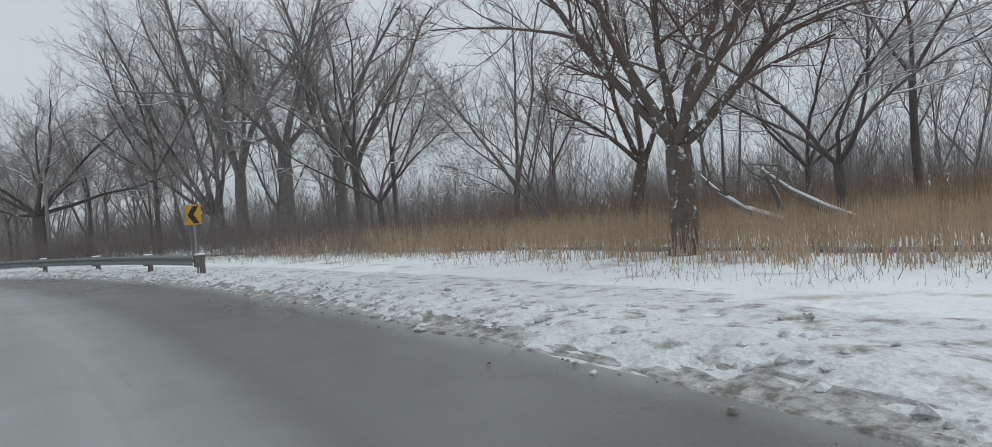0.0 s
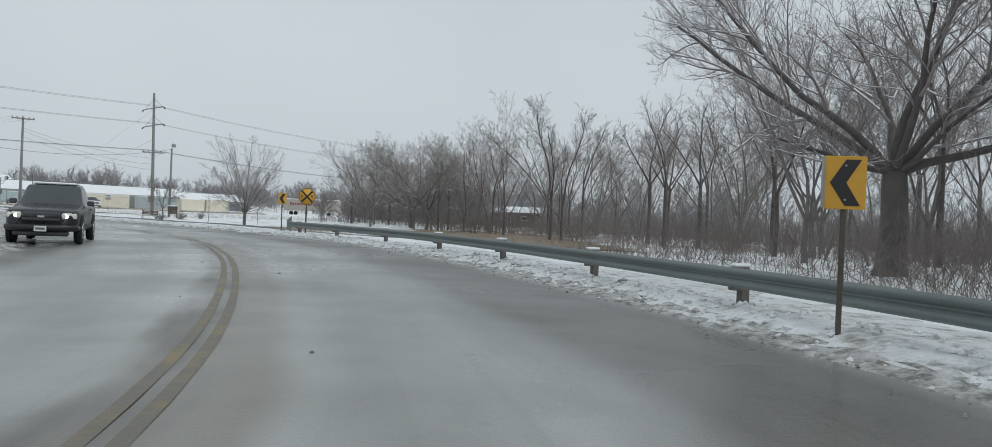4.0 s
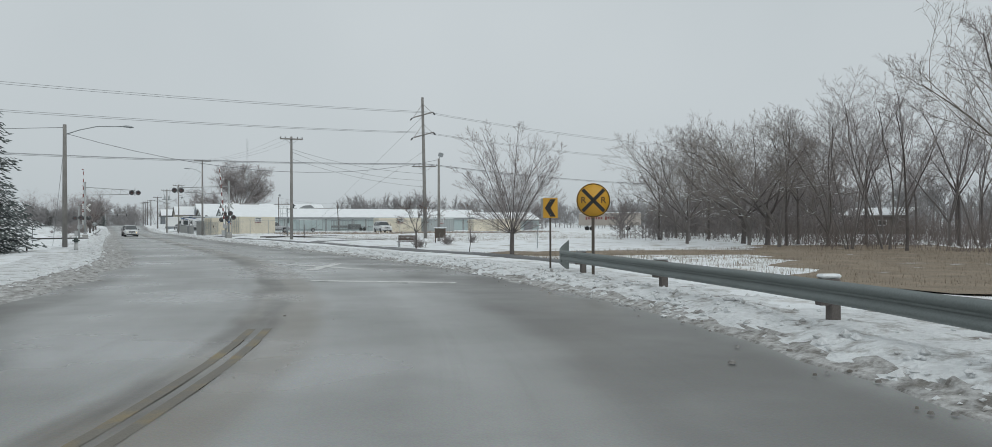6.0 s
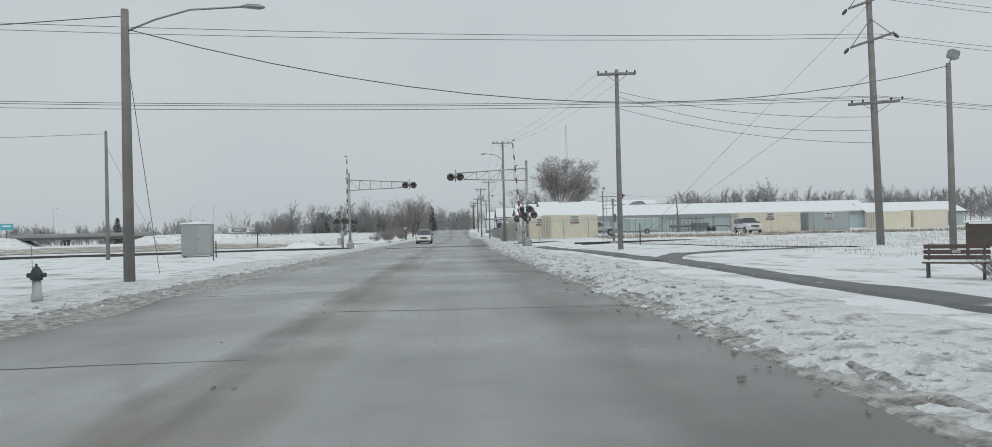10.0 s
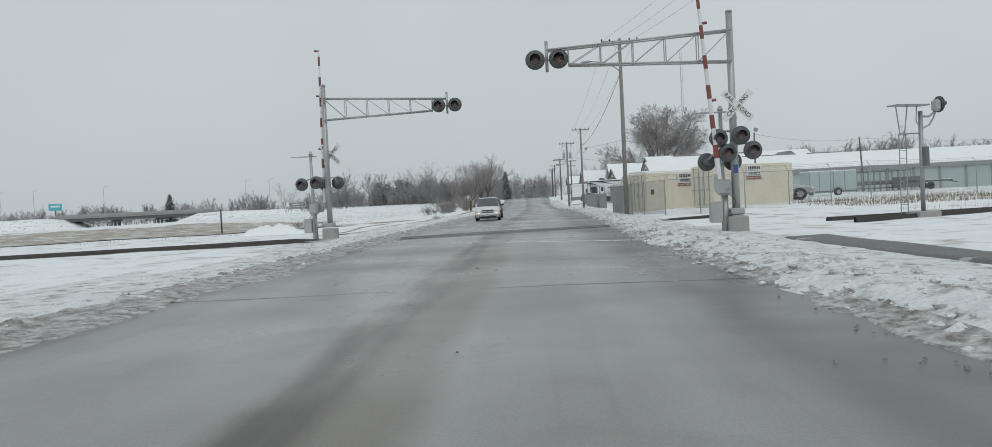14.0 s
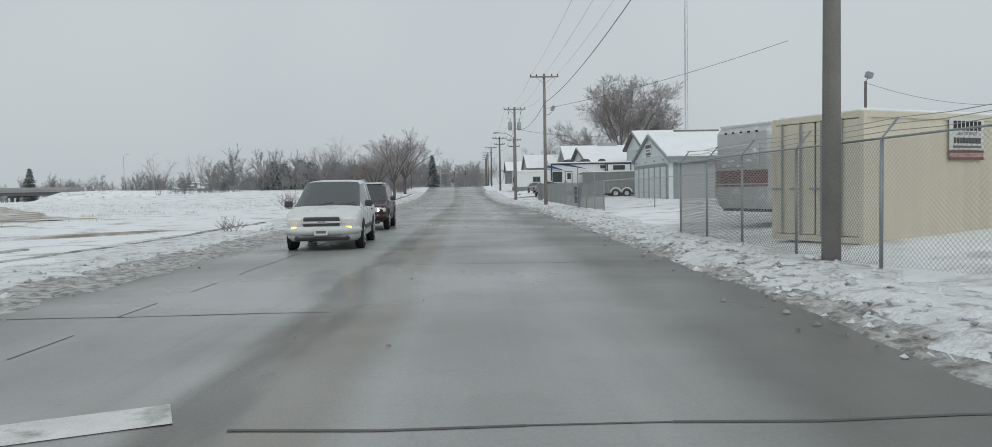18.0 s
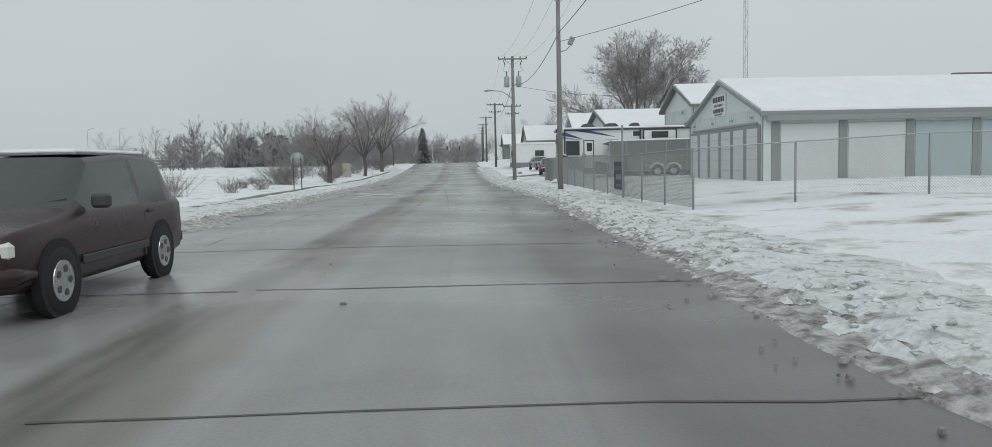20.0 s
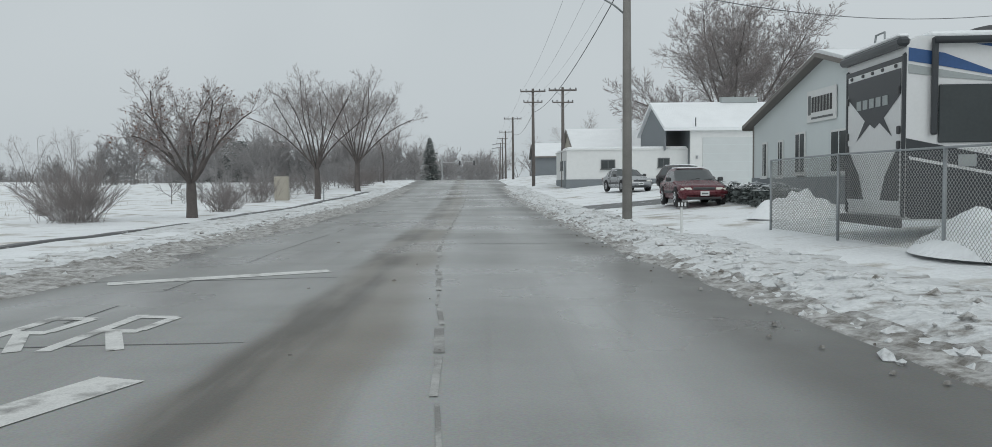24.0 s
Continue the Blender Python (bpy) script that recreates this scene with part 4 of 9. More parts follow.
def stems(name, spots, height, count, material, label, category, thick=0.02, fan=0.5, seed=5, kids=2, z_of=ground_height, spread=0.35, vase=False):
    """Thickets: bundles of thin stems with side twigs, as one stuff mesh. spots: (x, y, scale)."""
    r = random.Random(seed)
    zs = z_of(np.array([s[0] for s in spots]), np.array([s[1] for s in spots]))
    V, F = [], []

    def spike(a, b, w):
        d = b - a
        u = Vector((d.y, -d.x, 0.01))
        u = u.normalized() * w
        v = d.cross(u)
        v = v.normalized() * w if v.length > 1e-6 else Vector((0, w, 0))
        k = len(V)
        V.extend((tuple(a + u), tuple(a - u * 0.5 + v), tuple(a - u * 0.5 - v), tuple(b)))
        F.extend(((k, k + 1, k + 3), (k + 1, k + 2, k + 3), (k + 2, k, k + 3)))

    for (x, y, sc), z in zip(spots, zs):
        for _ in range(count):
            a = Vector((x + r.gauss(0, spread) * sc, y + r.gauss(0, spread) * sc, float(z) - 0.05))
            az, ln = r.uniform(0, 6.283), abs(r.gauss(0, fan))
            h = height * sc * r.uniform(0.3, 1.1)
            if vase:
                ln, h = fan * r.random() ** 0.6, height * sc * r.uniform(0.5, 1.06)
            d = Vector((math.cos(az) * math.sin(ln), math.sin(az) * math.sin(ln), math.cos(ln)))
            b = a + d * h
            spike(a, b, thick * r.uniform(0.7, 1.2))
            for _k in range(kids):
                t = r.uniform(0.3, 0.9)
                c = a.lerp(b, t)
                e = c + (d + Vector((r.uniform(-.9, .9), r.uniform(-.9, .9), r.uniform(-.1, .6)))).normalized() * h * 0.35 * (1.1 - t * 0.6)
                spike(c, e, thick * 0.6)
    me = bpy.data.meshes.new(name)
    me.from_pydata(V, [], F)
    me.materials.append(material)
    return tagged(new(name, me), label, category, "", "stuff")


sr = random.Random(51)
# underwood below the trees on the outside of the curve, and the dense brush behind it
spots, deep = [], []
for k in range(1350):
    i = int(np.interp(sr.random(), [0, 1], [near(-125, -91), near(-7, -29)]))
    s = 6.6 + 7.6 + 36 * sr.random() ** 1.9
    p = AXIS[i] + SIDE[i] * s
    if p[0] < -24 and s < 34 and p[0] > -80:
        continue
    spots.append((p[0] + sr.uniform(-1, 1), p[1] + sr.uniform(-1, 1), sr.uniform(0.5, 1.3)))
for k in range(1700):
    i = int(np.interp(sr.random(), [0, 1], [near(-125, -91), near(-7, -29)]))
    s = 6.6 + 24 + 44 * sr.random()
    p = AXIS[i] + SIDE[i] * s
    if p[0] < -24 and s < 36 and p[0] > -80:
        continue
    deep.append((p[0] + sr.uniform(-2, 2), p[1] + sr.uniform(-2, 2), sr.uniform(0.6, 1.25)))
stems("underwood", spots, 2.8, 14, BRUSH, "dense brown underwood of bare stems below the trees", "underwood", 0.009, 0.75, 52, 7, spread=0.9)
stems("underwood", deep, 6.2, 11, BRUSH_GREY, "dark hazy brush of bare saplings deep in the wood", "underwood", 0.016, 0.6, 57, 8, spread=1.1)
spots = [(20 + 24 * t + 40 * q ** 1.3, -47 + 74 * t + sr.uniform(-16, 2), sr.uniform(0.5, 1.2)) for t, q in ((sr.random(), sr.random()) for _ in range(400))]
stems("underwood", spots, 3.2, 16, BRUSH, "brown underwood of bare stems at the edge of the dry field", "underwood", 0.014, 0.5, 53, 4, spread=0.8)
spots = [(52 + 28 * t + 26 * sr.random(), -40 + 72 * t + sr.uniform(-16, 2), sr.uniform(0.7, 1.2)) for t in (sr.random() for _ in range(200))]
stems("underwood", spots, 5.5, 18, BRUSH_GREY, "dark hazy brush of bare saplings behind the field", "underwood", 0.03, 0.48, 58, 4, spread=0.9)
# snow-tufted weeds between guardrail and wood
spots = []
for k in range(420):
    i = int(np.interp(sr.random(), [0, 1], [near(-60, -77), near(-6, -27)]))
    p = AXIS[i] + SIDE[i] * (6.6 + sr.uniform(4.6, 9.5))
    spots.append((p[0], p[1], sr.uniform(0.5, 1.3)))
stems("dry_weeds", spots, 0.5, 12, GRASS, "tufts of dry weeds sticking out of the snow", "weeds", 0.008, 0.5, 54, 1)


def reeds(name, inside, count, height, material, label, seed, thick=0.012):
    r = random.Random(seed)
    spots = []
    while len(spots) < count:
        p = inside(r)
        if p:
            spots.append((*p, r.uniform(0.7, 1.15)))
    return stems(name, spots, height, 7, material, label, "reeds", thick, 0.13, seed, 0)


def strip_right(lo_xy, hi_xy, s0, s1):
    a, b = near(*lo_xy), near(*hi_xy)

    def pick(r):
        i = r.randint(min(a, b), max(a, b))
        p = AXIS[i] + SIDE[i] * (6.6 + s0 + (s1 - s0) * r.random() ** 0.8)
        return p[0] + r.uniform(-.6, .6), p[1] + r.uniform(-.6, .6)
    return pick


reeds("tawny_reeds", strip_right((-70, -80), (-26, -58), 6.6, 22), 5600, 1.1, REED, "wide stand of tawny dry reeds", 61)
reeds("brown_reeds", strip_right((-72, -80), (-24, -57), 18, 34), 3200, 2.0, REED_DARK, "taller brown reeds in front of the wood", 62, 0.016)
reeds("tawny_reeds", lambda r: (r.uniform(11, 46), r.uniform(-34, 6)), 5200, 0.26, REED_FIELD, "low brown dry grass in the field", 63, 0.009)
reeds("dry_weeds", lambda r: (r.uniform(15, 62), 78 + 9 * r.random() ** 1.5), 1700, 0.4, REED_FIELD, "grey-brown weeds standing along the far side of the track", 66, 0.012)
# grass showing in the field right of the straight, and left of the crossing
reeds("dry_weeds", lambda r: (r.uniform(16, 64), r.uniform(28, 74)), 1500, 0.3, REED_FIELD, "dry weeds poking through the snow of the lot", 64, 0.01)
reeds("dry_weeds", lambda r: (-20 - 75 * r.random(), r.uniform(80, 190)), 2400, 0.3, GRASS, "dry grass poking through the snowy field", 65, 0.012)


def shrub(x, y, h, n, seed, label, m=BRUSH_GREY, fan=1.0):
    g = stems("shrub", [(x, y, 1.0)] * 1, h, int(n * 0.9), m, label, "shrub", 0.009, fan, seed, 11, spread=0.16 * h, vase=True)
    g["kind"] = ""
    return g


for k, (x, y, h, n) in enumerate(((-14.5, 139.5, 1.7, 70), (-13.2, 145.5, 1.1, 60), (-14.2, 165.3, 2.6, 170), (-15.4, 167.3, 2.5, 170), (-13.2, 152.5, 1.4, 70), (-12.6, 176, 1.8, 110), (-13, 179, 1.7, 110), (-13.4, 186, 2.0, 120), (-19, 172, 0.9, 60), (-16, 158, 1.0, 60), (-14.5, 196, 2.6, 130), (-13.5, 203, 2.4, 120), (-12, 215, 2.6, 140), (-12, 222, 2.5, 140), (-12.5, 230, 2.6, 140), (-12.5, 240, 3, 140), (20.5, 24.5, 0.9, 60), (13.4, 18.4, 0.95, 80), (17.4, 22.6, 1.0, 90), (-17, 98, 0.6, 30), (-20, 101, 0.7, 30), (-9, 105, 0.8, 26))):
    shrub(x, y, h, n, 70 + k, "bare twiggy shrub in the snow beside the walk")

# far woods on the horizon: belts of bare round-crowned trees
def far_crown(seed, limbs, twigs):
    """One far bare tree, a unit high, as arrays of corners: trunk, limbs and fine twigs, all three-sided spikes."""
    r = random.Random(seed)
    V = []

    def spike(a, b, w):
        d = b - a
        u = d.orthogonal().normalized() * w
        v = d.cross(u).normalized() * w
        V.extend((a + u, a - u * 0.5 + v * 0.87, a - u * 0.5 - v * 0.87, b))

    def way(d, ang):
        side = d.orthogonal().normalized()
        t = r.uniform(0, 6.283)
        side = side * math.cos(t) + d.cross(side) * math.sin(t)
        return (d * math.cos(ang) + side * math.sin(ang)).normalized()

    up = Vector((0, 0, 1))
    spike(Vector((0, 0, -0.02)), Vector((r.uniform(-.04, .04), r.uniform(-.04, .04), 0.75)), 0.016)
    for k in range(limbs):
        f = (k + r.random()) / limbs
        a = Vector((0, 0, 0.12 + 0.5 * f))
        d = way(up, (1.25 - 0.85 * f) * r.uniform(0.75, 1.1))
        b = a + d * (0.40 - 0.06 * f) * r.uniform(0.75, 1.1)
        spike(a, b, 0.010)
        for _ in range(twigs):
            t = r.uniform(0.25, 1.0)
            c = a.lerp(b, t)
            e = c + (way(d, r.uniform(0.3, 0.9)) + up * 0.25).normalized() * r.uniform(0.09, 0.2)
            spike(c, e, 0.0075)
            for _k in range(2):
                c2 = c.lerp(e, r.uniform(0.3, 0.9))
                spike(c2, c2 + way((e - c).normalized(), r.uniform(0.4, 0.9)) * r.uniform(0.06, 0.12), 0.0055)
    return np.array([tuple(p) for p in V])


CROWNS = [far_crown(200 + k, 13, 6) for k in range(6)]
SCRUB = [far_crown(300 + k, 9, 3) for k in range(4)]


def belt(points, height, depth, seed, label, density=0.8, scrub=0.8, wide=1.0, material=None):
    """A belt of bare trees along a line, with low scrub between them."""
    r = random.Random(seed)
    line = smooth_line(points, 0)
    length = float(np.sum(np.linalg.norm(np.diff(line, axis=0), axis=1)))
    parts = []
    for kind, n in (("tree", int(length * density)), ("scrub", int(length * scrub))):
        at = [line[r.randrange(len(line))] + np.array([r.uniform(-depth, depth), r.uniform(-depth, depth)]) for _ in range(n)]
        zs = ground_height(np.array([p[0] for p in at]), np.array([p[1] for p in at]))
        for p, z in zip(at, zs):
            h = height * max(0.45, 0.85 + 0.4 * noise.noise((p[0] * 0.03, p[1] * 0.03, seed)) + r.uniform(-0.25, 0.18))
            w = h * wide * r.uniform(0.85, 1.2)
            if kind == "scrub":
                h *= r.uniform(0.25, 0.5)
                w = h * 1.8 * wide
            v = r.choice(CROWNS if kind == "tree" else SCRUB)
            t = r.uniform(0, 6.283)
            c, s_ = math.cos(t), math.sin(t)
            parts.append(np.stack([p[0] + w * (v[:, 0] * c - v[:, 1] * s_), p[1] + w * (v[:, 0] * s_ + v[:, 1] * c), float(z) + h * v[:, 2]], 1))
    V = np.concatenate(parts)
    k = np.arange(0, len(V), 4)[:, None]
    F = np.concatenate([k + [0, 1, 3], k + [1, 2, 3], k + [2, 0, 3]])
    me = bpy.data.meshes.new("distant_woods")
    me.vertices.add(len(V))
    me.vertices.foreach_set("co", V.astype(np.float32).ravel())
    me.loops.add(F.size)
    me.loops.foreach_set("vertex_index", F.astype(np.int32).ravel())
    me.polygons.add(len(F))
    me.polygons.foreach_set("loop_start", np.arange(0, F.size, 3, dtype=np.int32))
    me.update(calc_edges=True)
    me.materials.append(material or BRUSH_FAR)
    return tagged(new("distant_woods", me), label, "woods", "", "stuff")


# the belts without a material of their own wear the haze-paled brush colour
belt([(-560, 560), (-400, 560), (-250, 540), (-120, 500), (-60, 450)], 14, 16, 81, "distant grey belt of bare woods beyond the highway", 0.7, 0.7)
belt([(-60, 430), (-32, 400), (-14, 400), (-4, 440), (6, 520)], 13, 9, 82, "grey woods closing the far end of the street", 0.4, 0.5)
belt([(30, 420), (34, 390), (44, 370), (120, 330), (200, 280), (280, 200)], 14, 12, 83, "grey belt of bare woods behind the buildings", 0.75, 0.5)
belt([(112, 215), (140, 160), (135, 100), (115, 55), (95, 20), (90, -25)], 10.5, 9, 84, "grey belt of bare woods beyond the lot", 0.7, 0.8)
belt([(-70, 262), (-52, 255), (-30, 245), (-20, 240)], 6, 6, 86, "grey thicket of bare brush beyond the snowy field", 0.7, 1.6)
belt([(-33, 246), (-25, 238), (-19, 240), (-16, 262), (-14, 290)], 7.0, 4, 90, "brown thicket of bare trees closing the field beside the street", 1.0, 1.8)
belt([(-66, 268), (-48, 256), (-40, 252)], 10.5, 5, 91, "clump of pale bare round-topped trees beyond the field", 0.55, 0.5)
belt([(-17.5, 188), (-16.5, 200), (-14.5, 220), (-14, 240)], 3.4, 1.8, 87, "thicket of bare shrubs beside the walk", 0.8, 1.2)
belt([(38, 23), (47, 33), (60, 43), (78, 54)], 4.6, 3, 88, "dense dark brush at the edge of the wood", 1.0, 1.5, material=BRUSH_GREY)
belt([(46, 14), (58, 28), (72, 38), (90, 46)], 9, 6, 89, "grey thicket of bare trees behind the brush", 0.9, 1.0, material=BRUSH_GREY)
belt([(-60, 30), (-110, -30), (-180, -80), (-260, -120)], 9, 10, 85, "grey belt of bare woods beyond the far verge", 0.3, 0.4)

# ---- road markings, joints, path, rails ----
def flat(name, quads, material, label, category, kind="structure", z=0.006):
    g = Geo()
    for q in quads:
        vs = []
        for x, y in q:
            s, _ = road_frame(np.array([x]), np.array([y]))
            vs.append((x, y, 0.03 - 0.03 * abs(float(s[0])) / 6 + z + float(rise(y))))
        g.add(vs, [tuple(range(len(vs)))])
    return solid(name, g, material, label, category, kind)


def bar(x0, y0, x1, y1, w):
    d = Vector((x1 - x0, y1 - y0)).normalized()
    n = Vector((-d.y, d.x)) * w / 2
    return [(x0 + n.x, y0 + n.y), (x0 - n.x, y0 - n.y), (x1 - n.x, y1 - n.y), (x1 + n.x, y1 + n.y)]


flat("crossing_marking", [bar(-1.5, -5.9, 0.35, -10.9, 0.42), bar(0.5, -6.4, -1.55, -10.6, 0.42)], PAINT, "worn white cross painted on the lane", "road marking")
flat("crossing_marking", [bar(-1.9, -2.4, 1.3, -2.75, 0.45)], PAINT, "worn white cross-bar painted on the lane", "road marking")
flat("crossing_marking", [bar(-2.7, -15.6, 0.5, -17.9, 0.45)], PAINT, "worn white cross-bar painted on the lane", "road marking")
flat("crossing_marking", [bar(-5.2, 142.2, -2.3, 137.2, 0.42), bar(-4.6, 137.2, -2.5, 142.6, 0.42)], PAINT, "worn white cross painted on the opposite lane", "road marking")
flat("crossing_marking", [bar(-5.1, 134.5, -2.3, 135.2, 0.4)], PAINT, "worn white cross-bar on the opposite lane", "road marking")
flat("crossing_marking", [bar(-5.2, 148.2, -2.3, 149.4, 0.4)], PAINT, "worn white cross-bar on the opposite lane", "road marking")
strokes = []
for k in range(2):
    ox = -4.45 + 0.85 * k
    strokes += [bar(ox, 143.6, ox + 0.08, 145.4, 0.14), bar(ox, 145.3, ox + 0.5, 145.2, 0.16), bar(ox + 0.5, 145.2, ox + 0.42, 144.5, 0.13), bar(ox + 0.05, 144.5, ox + 0.45, 144.45, 0.16), bar(ox + 0.2, 144.45, ox + 0.6, 143.6, 0.14)]
flat("crossing_marking", strokes, PAINT, "worn white letters painted on the opposite lane", "road marking")
flat("stop_line", [bar(-1.7, 64.0, 2.6, 62.1, 0.5)], PAINT, "worn white stop line before the railway crossing", "road marking")
flat("stop_line", [bar(-6.6, 80.4, -2.6, 82.0, 0.5)], PAINT, "worn white stop line beyond the railway crossing", "road marking")
lane = smooth_line([(0.15, 128), (-0.25, 142), (-0.75, 154), (-0.72, 166), (-0.62, 185), (-0.6, 224)], 0)
flat("lane_line", [bar(*(lane[i] + [0.03 * math.sin(i * 2.1), 0]), *(lane[i] * 0.12 + lane[i + 1] * 0.88), 0.06 + 0.03 * math.sin(i * 1.7)) for i in range(len(lane) - 1)], PAINT_FAINT, "worn white lane line", "road marking")
quads = []
for i in range(near(-60, -77), near(-5.4, -24.5), 1):
    for o in (-0.1, 0.12):
        quads.append(bar(*(AXIS[i] + SIDE[i] * o), *(AXIS[i + 1] + SIDE[i + 1] * o), 0.12))
flat("centre_line", quads, PAINT_YELLOW, "worn double yellow line round the curve", "road marking")
# tar-filled joints and cracks
jr = random.Random(91)
quads = []
for i in range(near(-2.5, -6), near(-1, 215), 1):
    if ALONG[i] % 5.2 < STEP[min(i, len(STEP) - 1)]:
        for a, b in ((-LEFT_HALF[i], -0.1), (0.1, RIGHT_HALF[i])):
            if jr.random() < 0.75:
                pts = [AXIS[i] + SIDE[i] * (a + (b - a) * k / 6) + TANG[i] * jr.uniform(-0.06, 0.06) for k in range(7)]
                quads += [bar(*pts[k], *pts[k + 1], jr.uniform(0.025, 0.05)) for k in range(6)]
for off, lo, hi in ((-2.55, 70, 165),):
    a, b = (near(-0.0, lo), near(0.0, hi)) if lo > -20 else (near(-50, lo), near(-4, hi))
    for i in range(a, b):
        if jr.random() < 0.45:
            quads.append(bar(*(AXIS[i] + SIDE[i] * (off + 0.12 * noise.noise((ALONG[i] * 0.5, off, 1)))), *(AXIS[i + 1] + SIDE[i + 1] * (off + 0.12 * noise.noise((ALONG[i + 1] * 0.5, off, 1)))), 0.022))
flat("tar_joints", quads, TAR, "dark tar-filled joints and cracks of the pavement", "pavement joints", "stuff", 0.004)
GRIT_SNOW = mat("gritty_slush", (0.36, 0.355, 0.345), 0.7, 0, 0.3, 3, 0.5, 25, second=(0.16, 0.145, 0.125), cut=(0.42, 0.6), second_scale=4.0)
# clods of dirty snow and grit on the road
g = Geo()
for _ in range(2600):
    i = jr.randint(near(-60, -77), near(-1, 190))
    side = jr.random()
    o = jr.gauss(-LEFT_HALF[i] + 0.25, 0.35) if side < 0.48 else (jr.gauss(RIGHT_HALF[i] - 0.25, 0.35) if side < 0.94 else jr.gauss(0.1, 0.7))
    p = AXIS[i] + SIDE[i] * o + TANG[i] * jr.uniform(-0.6, 0.6)
    s = min(0.045, abs(jr.gauss(0, 0.018)) + 0.01)
    z = 0.03 + float(rise(p[1]))
    ring = [(s * jr.uniform(0.6, 1.3), a) for a in (0, 1.05, 2.1, 3.14, 4.2, 5.24)]
    vs = [(p[0] + w * math.cos(a), p[1] + w * math.sin(a), z - 0.01) for w, a in ring] + [(p[0] + 0.65 * w * math.cos(a), p[1] + 0.65 * w * math.sin(a), z + s * jr.uniform(0.3, 0.5)) for w, a in ring]
    g.add(vs, [(k, (k + 1) % 6, 6 + (k + 1) % 6, 6 + k) for k in range(6)] + [tuple(range(6, 12))])
solid("slush_clods", g, GRIT_SNOW, "clods of dirty slush and grit strewn over the road", "slush", "stuff")


TRACK_SNOW = mat("churned_track_snow", (0.50, 0.50, 0.49), 0.7, 0, 0.2, 2.5, 0.8, 14, second=(0.17, 0.155, 0.135), cut=(0.42, 0.58), second_scale=1.4)


def sheet(name, pts, width, material, label, category, z=0.03, jitter=0.12):
    """A strip laid on the snow along a line in the plan."""
    line = smooth_line(pts, 0)
    t = np.gradient(line, axis=0)
    t /= np.linalg.norm(t, axis=1)[:, None]
    g = Geo()
    r = random.Random(len(pts) + int(width * 100))
    cols = max(7, int(width / 1.4))
    for i, (p, d) in enumerate(zip(line, t)):
        n = np.array([d[1], -d[0]])
        row = []
        for k in range(cols):
            f = k / (cols - 1) - 0.5
            side = 1 if f > 0 else -1
            wob = 1 + jitter * 1.6 * (noise.noise((i * 0.33, side * 3.0, width)) + 0.6 * noise.noise((i * 0.9, side * 3.0, width + 5)))
            q = p + n * f * width * (1 + (wob - 1) * min(1, abs(f) * 2.4))
            row.append((q[0], q[1]))
        hs = ground_height(np.array([q[0] for q in row]), np.array([q[1] for q in row]))
        g.v += [(q[0], q[1], h + z if 0 < k < cols - 1 else h - 0.06) for k, (q, h) in enumerate(zip(row, hs))]
    for i in range(len(line) - 1):
        for k in range(cols - 1):
            a = i * cols + k
            g.f.append((a, a + 1, a + cols + 1, a + cols))
    return solid(name, g, material, label, category, "structure", smooth=True)


sheet("footpath_5", [(-62, -96), (-45, -88.5), (-30, -80), (-20, -73.0), (-9, -62.5), (0, -48.5), (5.6, -32.5)], 0.8, ASPHALT, "snowed-in asphalt footpath round the curve", "footpath", 0.05, 0.6)
sheet("footpath_1", [(5.9, -31.5), (8.2, -16), (7.9, -2), (7.9, 12), (8.0, 24), (8.6, 33)], 1.6, ASPHALT, "cleared damp asphalt footpath between snowy verges", "footpath", 0.05)
sheet("footpath_4", [(8.7, 32), (11.5, 37.5), (20, 40.2)], 1.3, ASPHALT, "side branch of the footpath, half covered with snow", "footpath", 0.05, 0.3)
sheet("footpath_2", [(8.2, 30), (7.4, 40), (6.5, 50), (6.2, 58)], 1.5, ASPHALT, "half-cleared asphalt footpath towards the crossing", "footpath", 0.05)
sheet("tyre_track_1", [(-10.6, 77.5), (-10.2, 81), (-10.7, 86.4), (-10.4, 92), (-9.8, 101), (-9.6, 112)], 0.34, TRACK_SNOW, "churned tyre track in the snow beside the road", "tyre track", 0.03, 0.7)
sheet("tyre_track_2", [(-12.2, 78), (-11.9, 84), (-12.3, 90), (-11.8, 97)], 0.3, TRACK_SNOW, "churned tyre track in the snow beside the road", "tyre track", 0.03, 0.7)
sheet("footpath_3", [(-9.6, 128), (-9.8, 145), (-9.9, 160), (-9.6, 180), (-9.3, 205)], 0.5, ASPHALT, "edge of a snowed-over walk", "footpath", 0.045, 0.6)
sheet("dry_field_1", [(14, -27), (20, -20), (30, -9), (44, 6)], 15, FIELD, "tawny dry grass field dusted with snow", "field", 0.06, 0.2)
sheet("dry_field_5", [(14.5, 7.5), (18, 4), (24, 0.5), (34, -4), (46, -8)], 6.5, FIELD, "strip of brown dry grass across the snow", "field", 0.06, 0.15)
sheet("dry_field_2", [(-31, 88), (-44, 110), (-72, 148), (-130, 205)], 40, GRASS, "tawny dry grass showing through the snow", "field", 0.05, 0.3)
sheet("dry_field_3", [(-26, 120), (-45, 150), (-70, 190)], 9, GRASS, "strip of dry grass in the snowy field", "field", 0.06, 0.4)
sheet("dry_field_4", [(17, 50), (30, 54), (48, 59), (70, 66)], 26, LOT, "snowy lot with dry grass stubble poking through", "field", 0.05, 0.2)
sheet("driveway", [(4.5, 173), (9, 173.5), (14, 175), (20, 178)], 5.0, ASPHALT, "partly cleared forecourt in front of the buildings", "driveway", 0.02, 0.2)

TRK = Vector((0.945, 0.327))  # the railway's direction
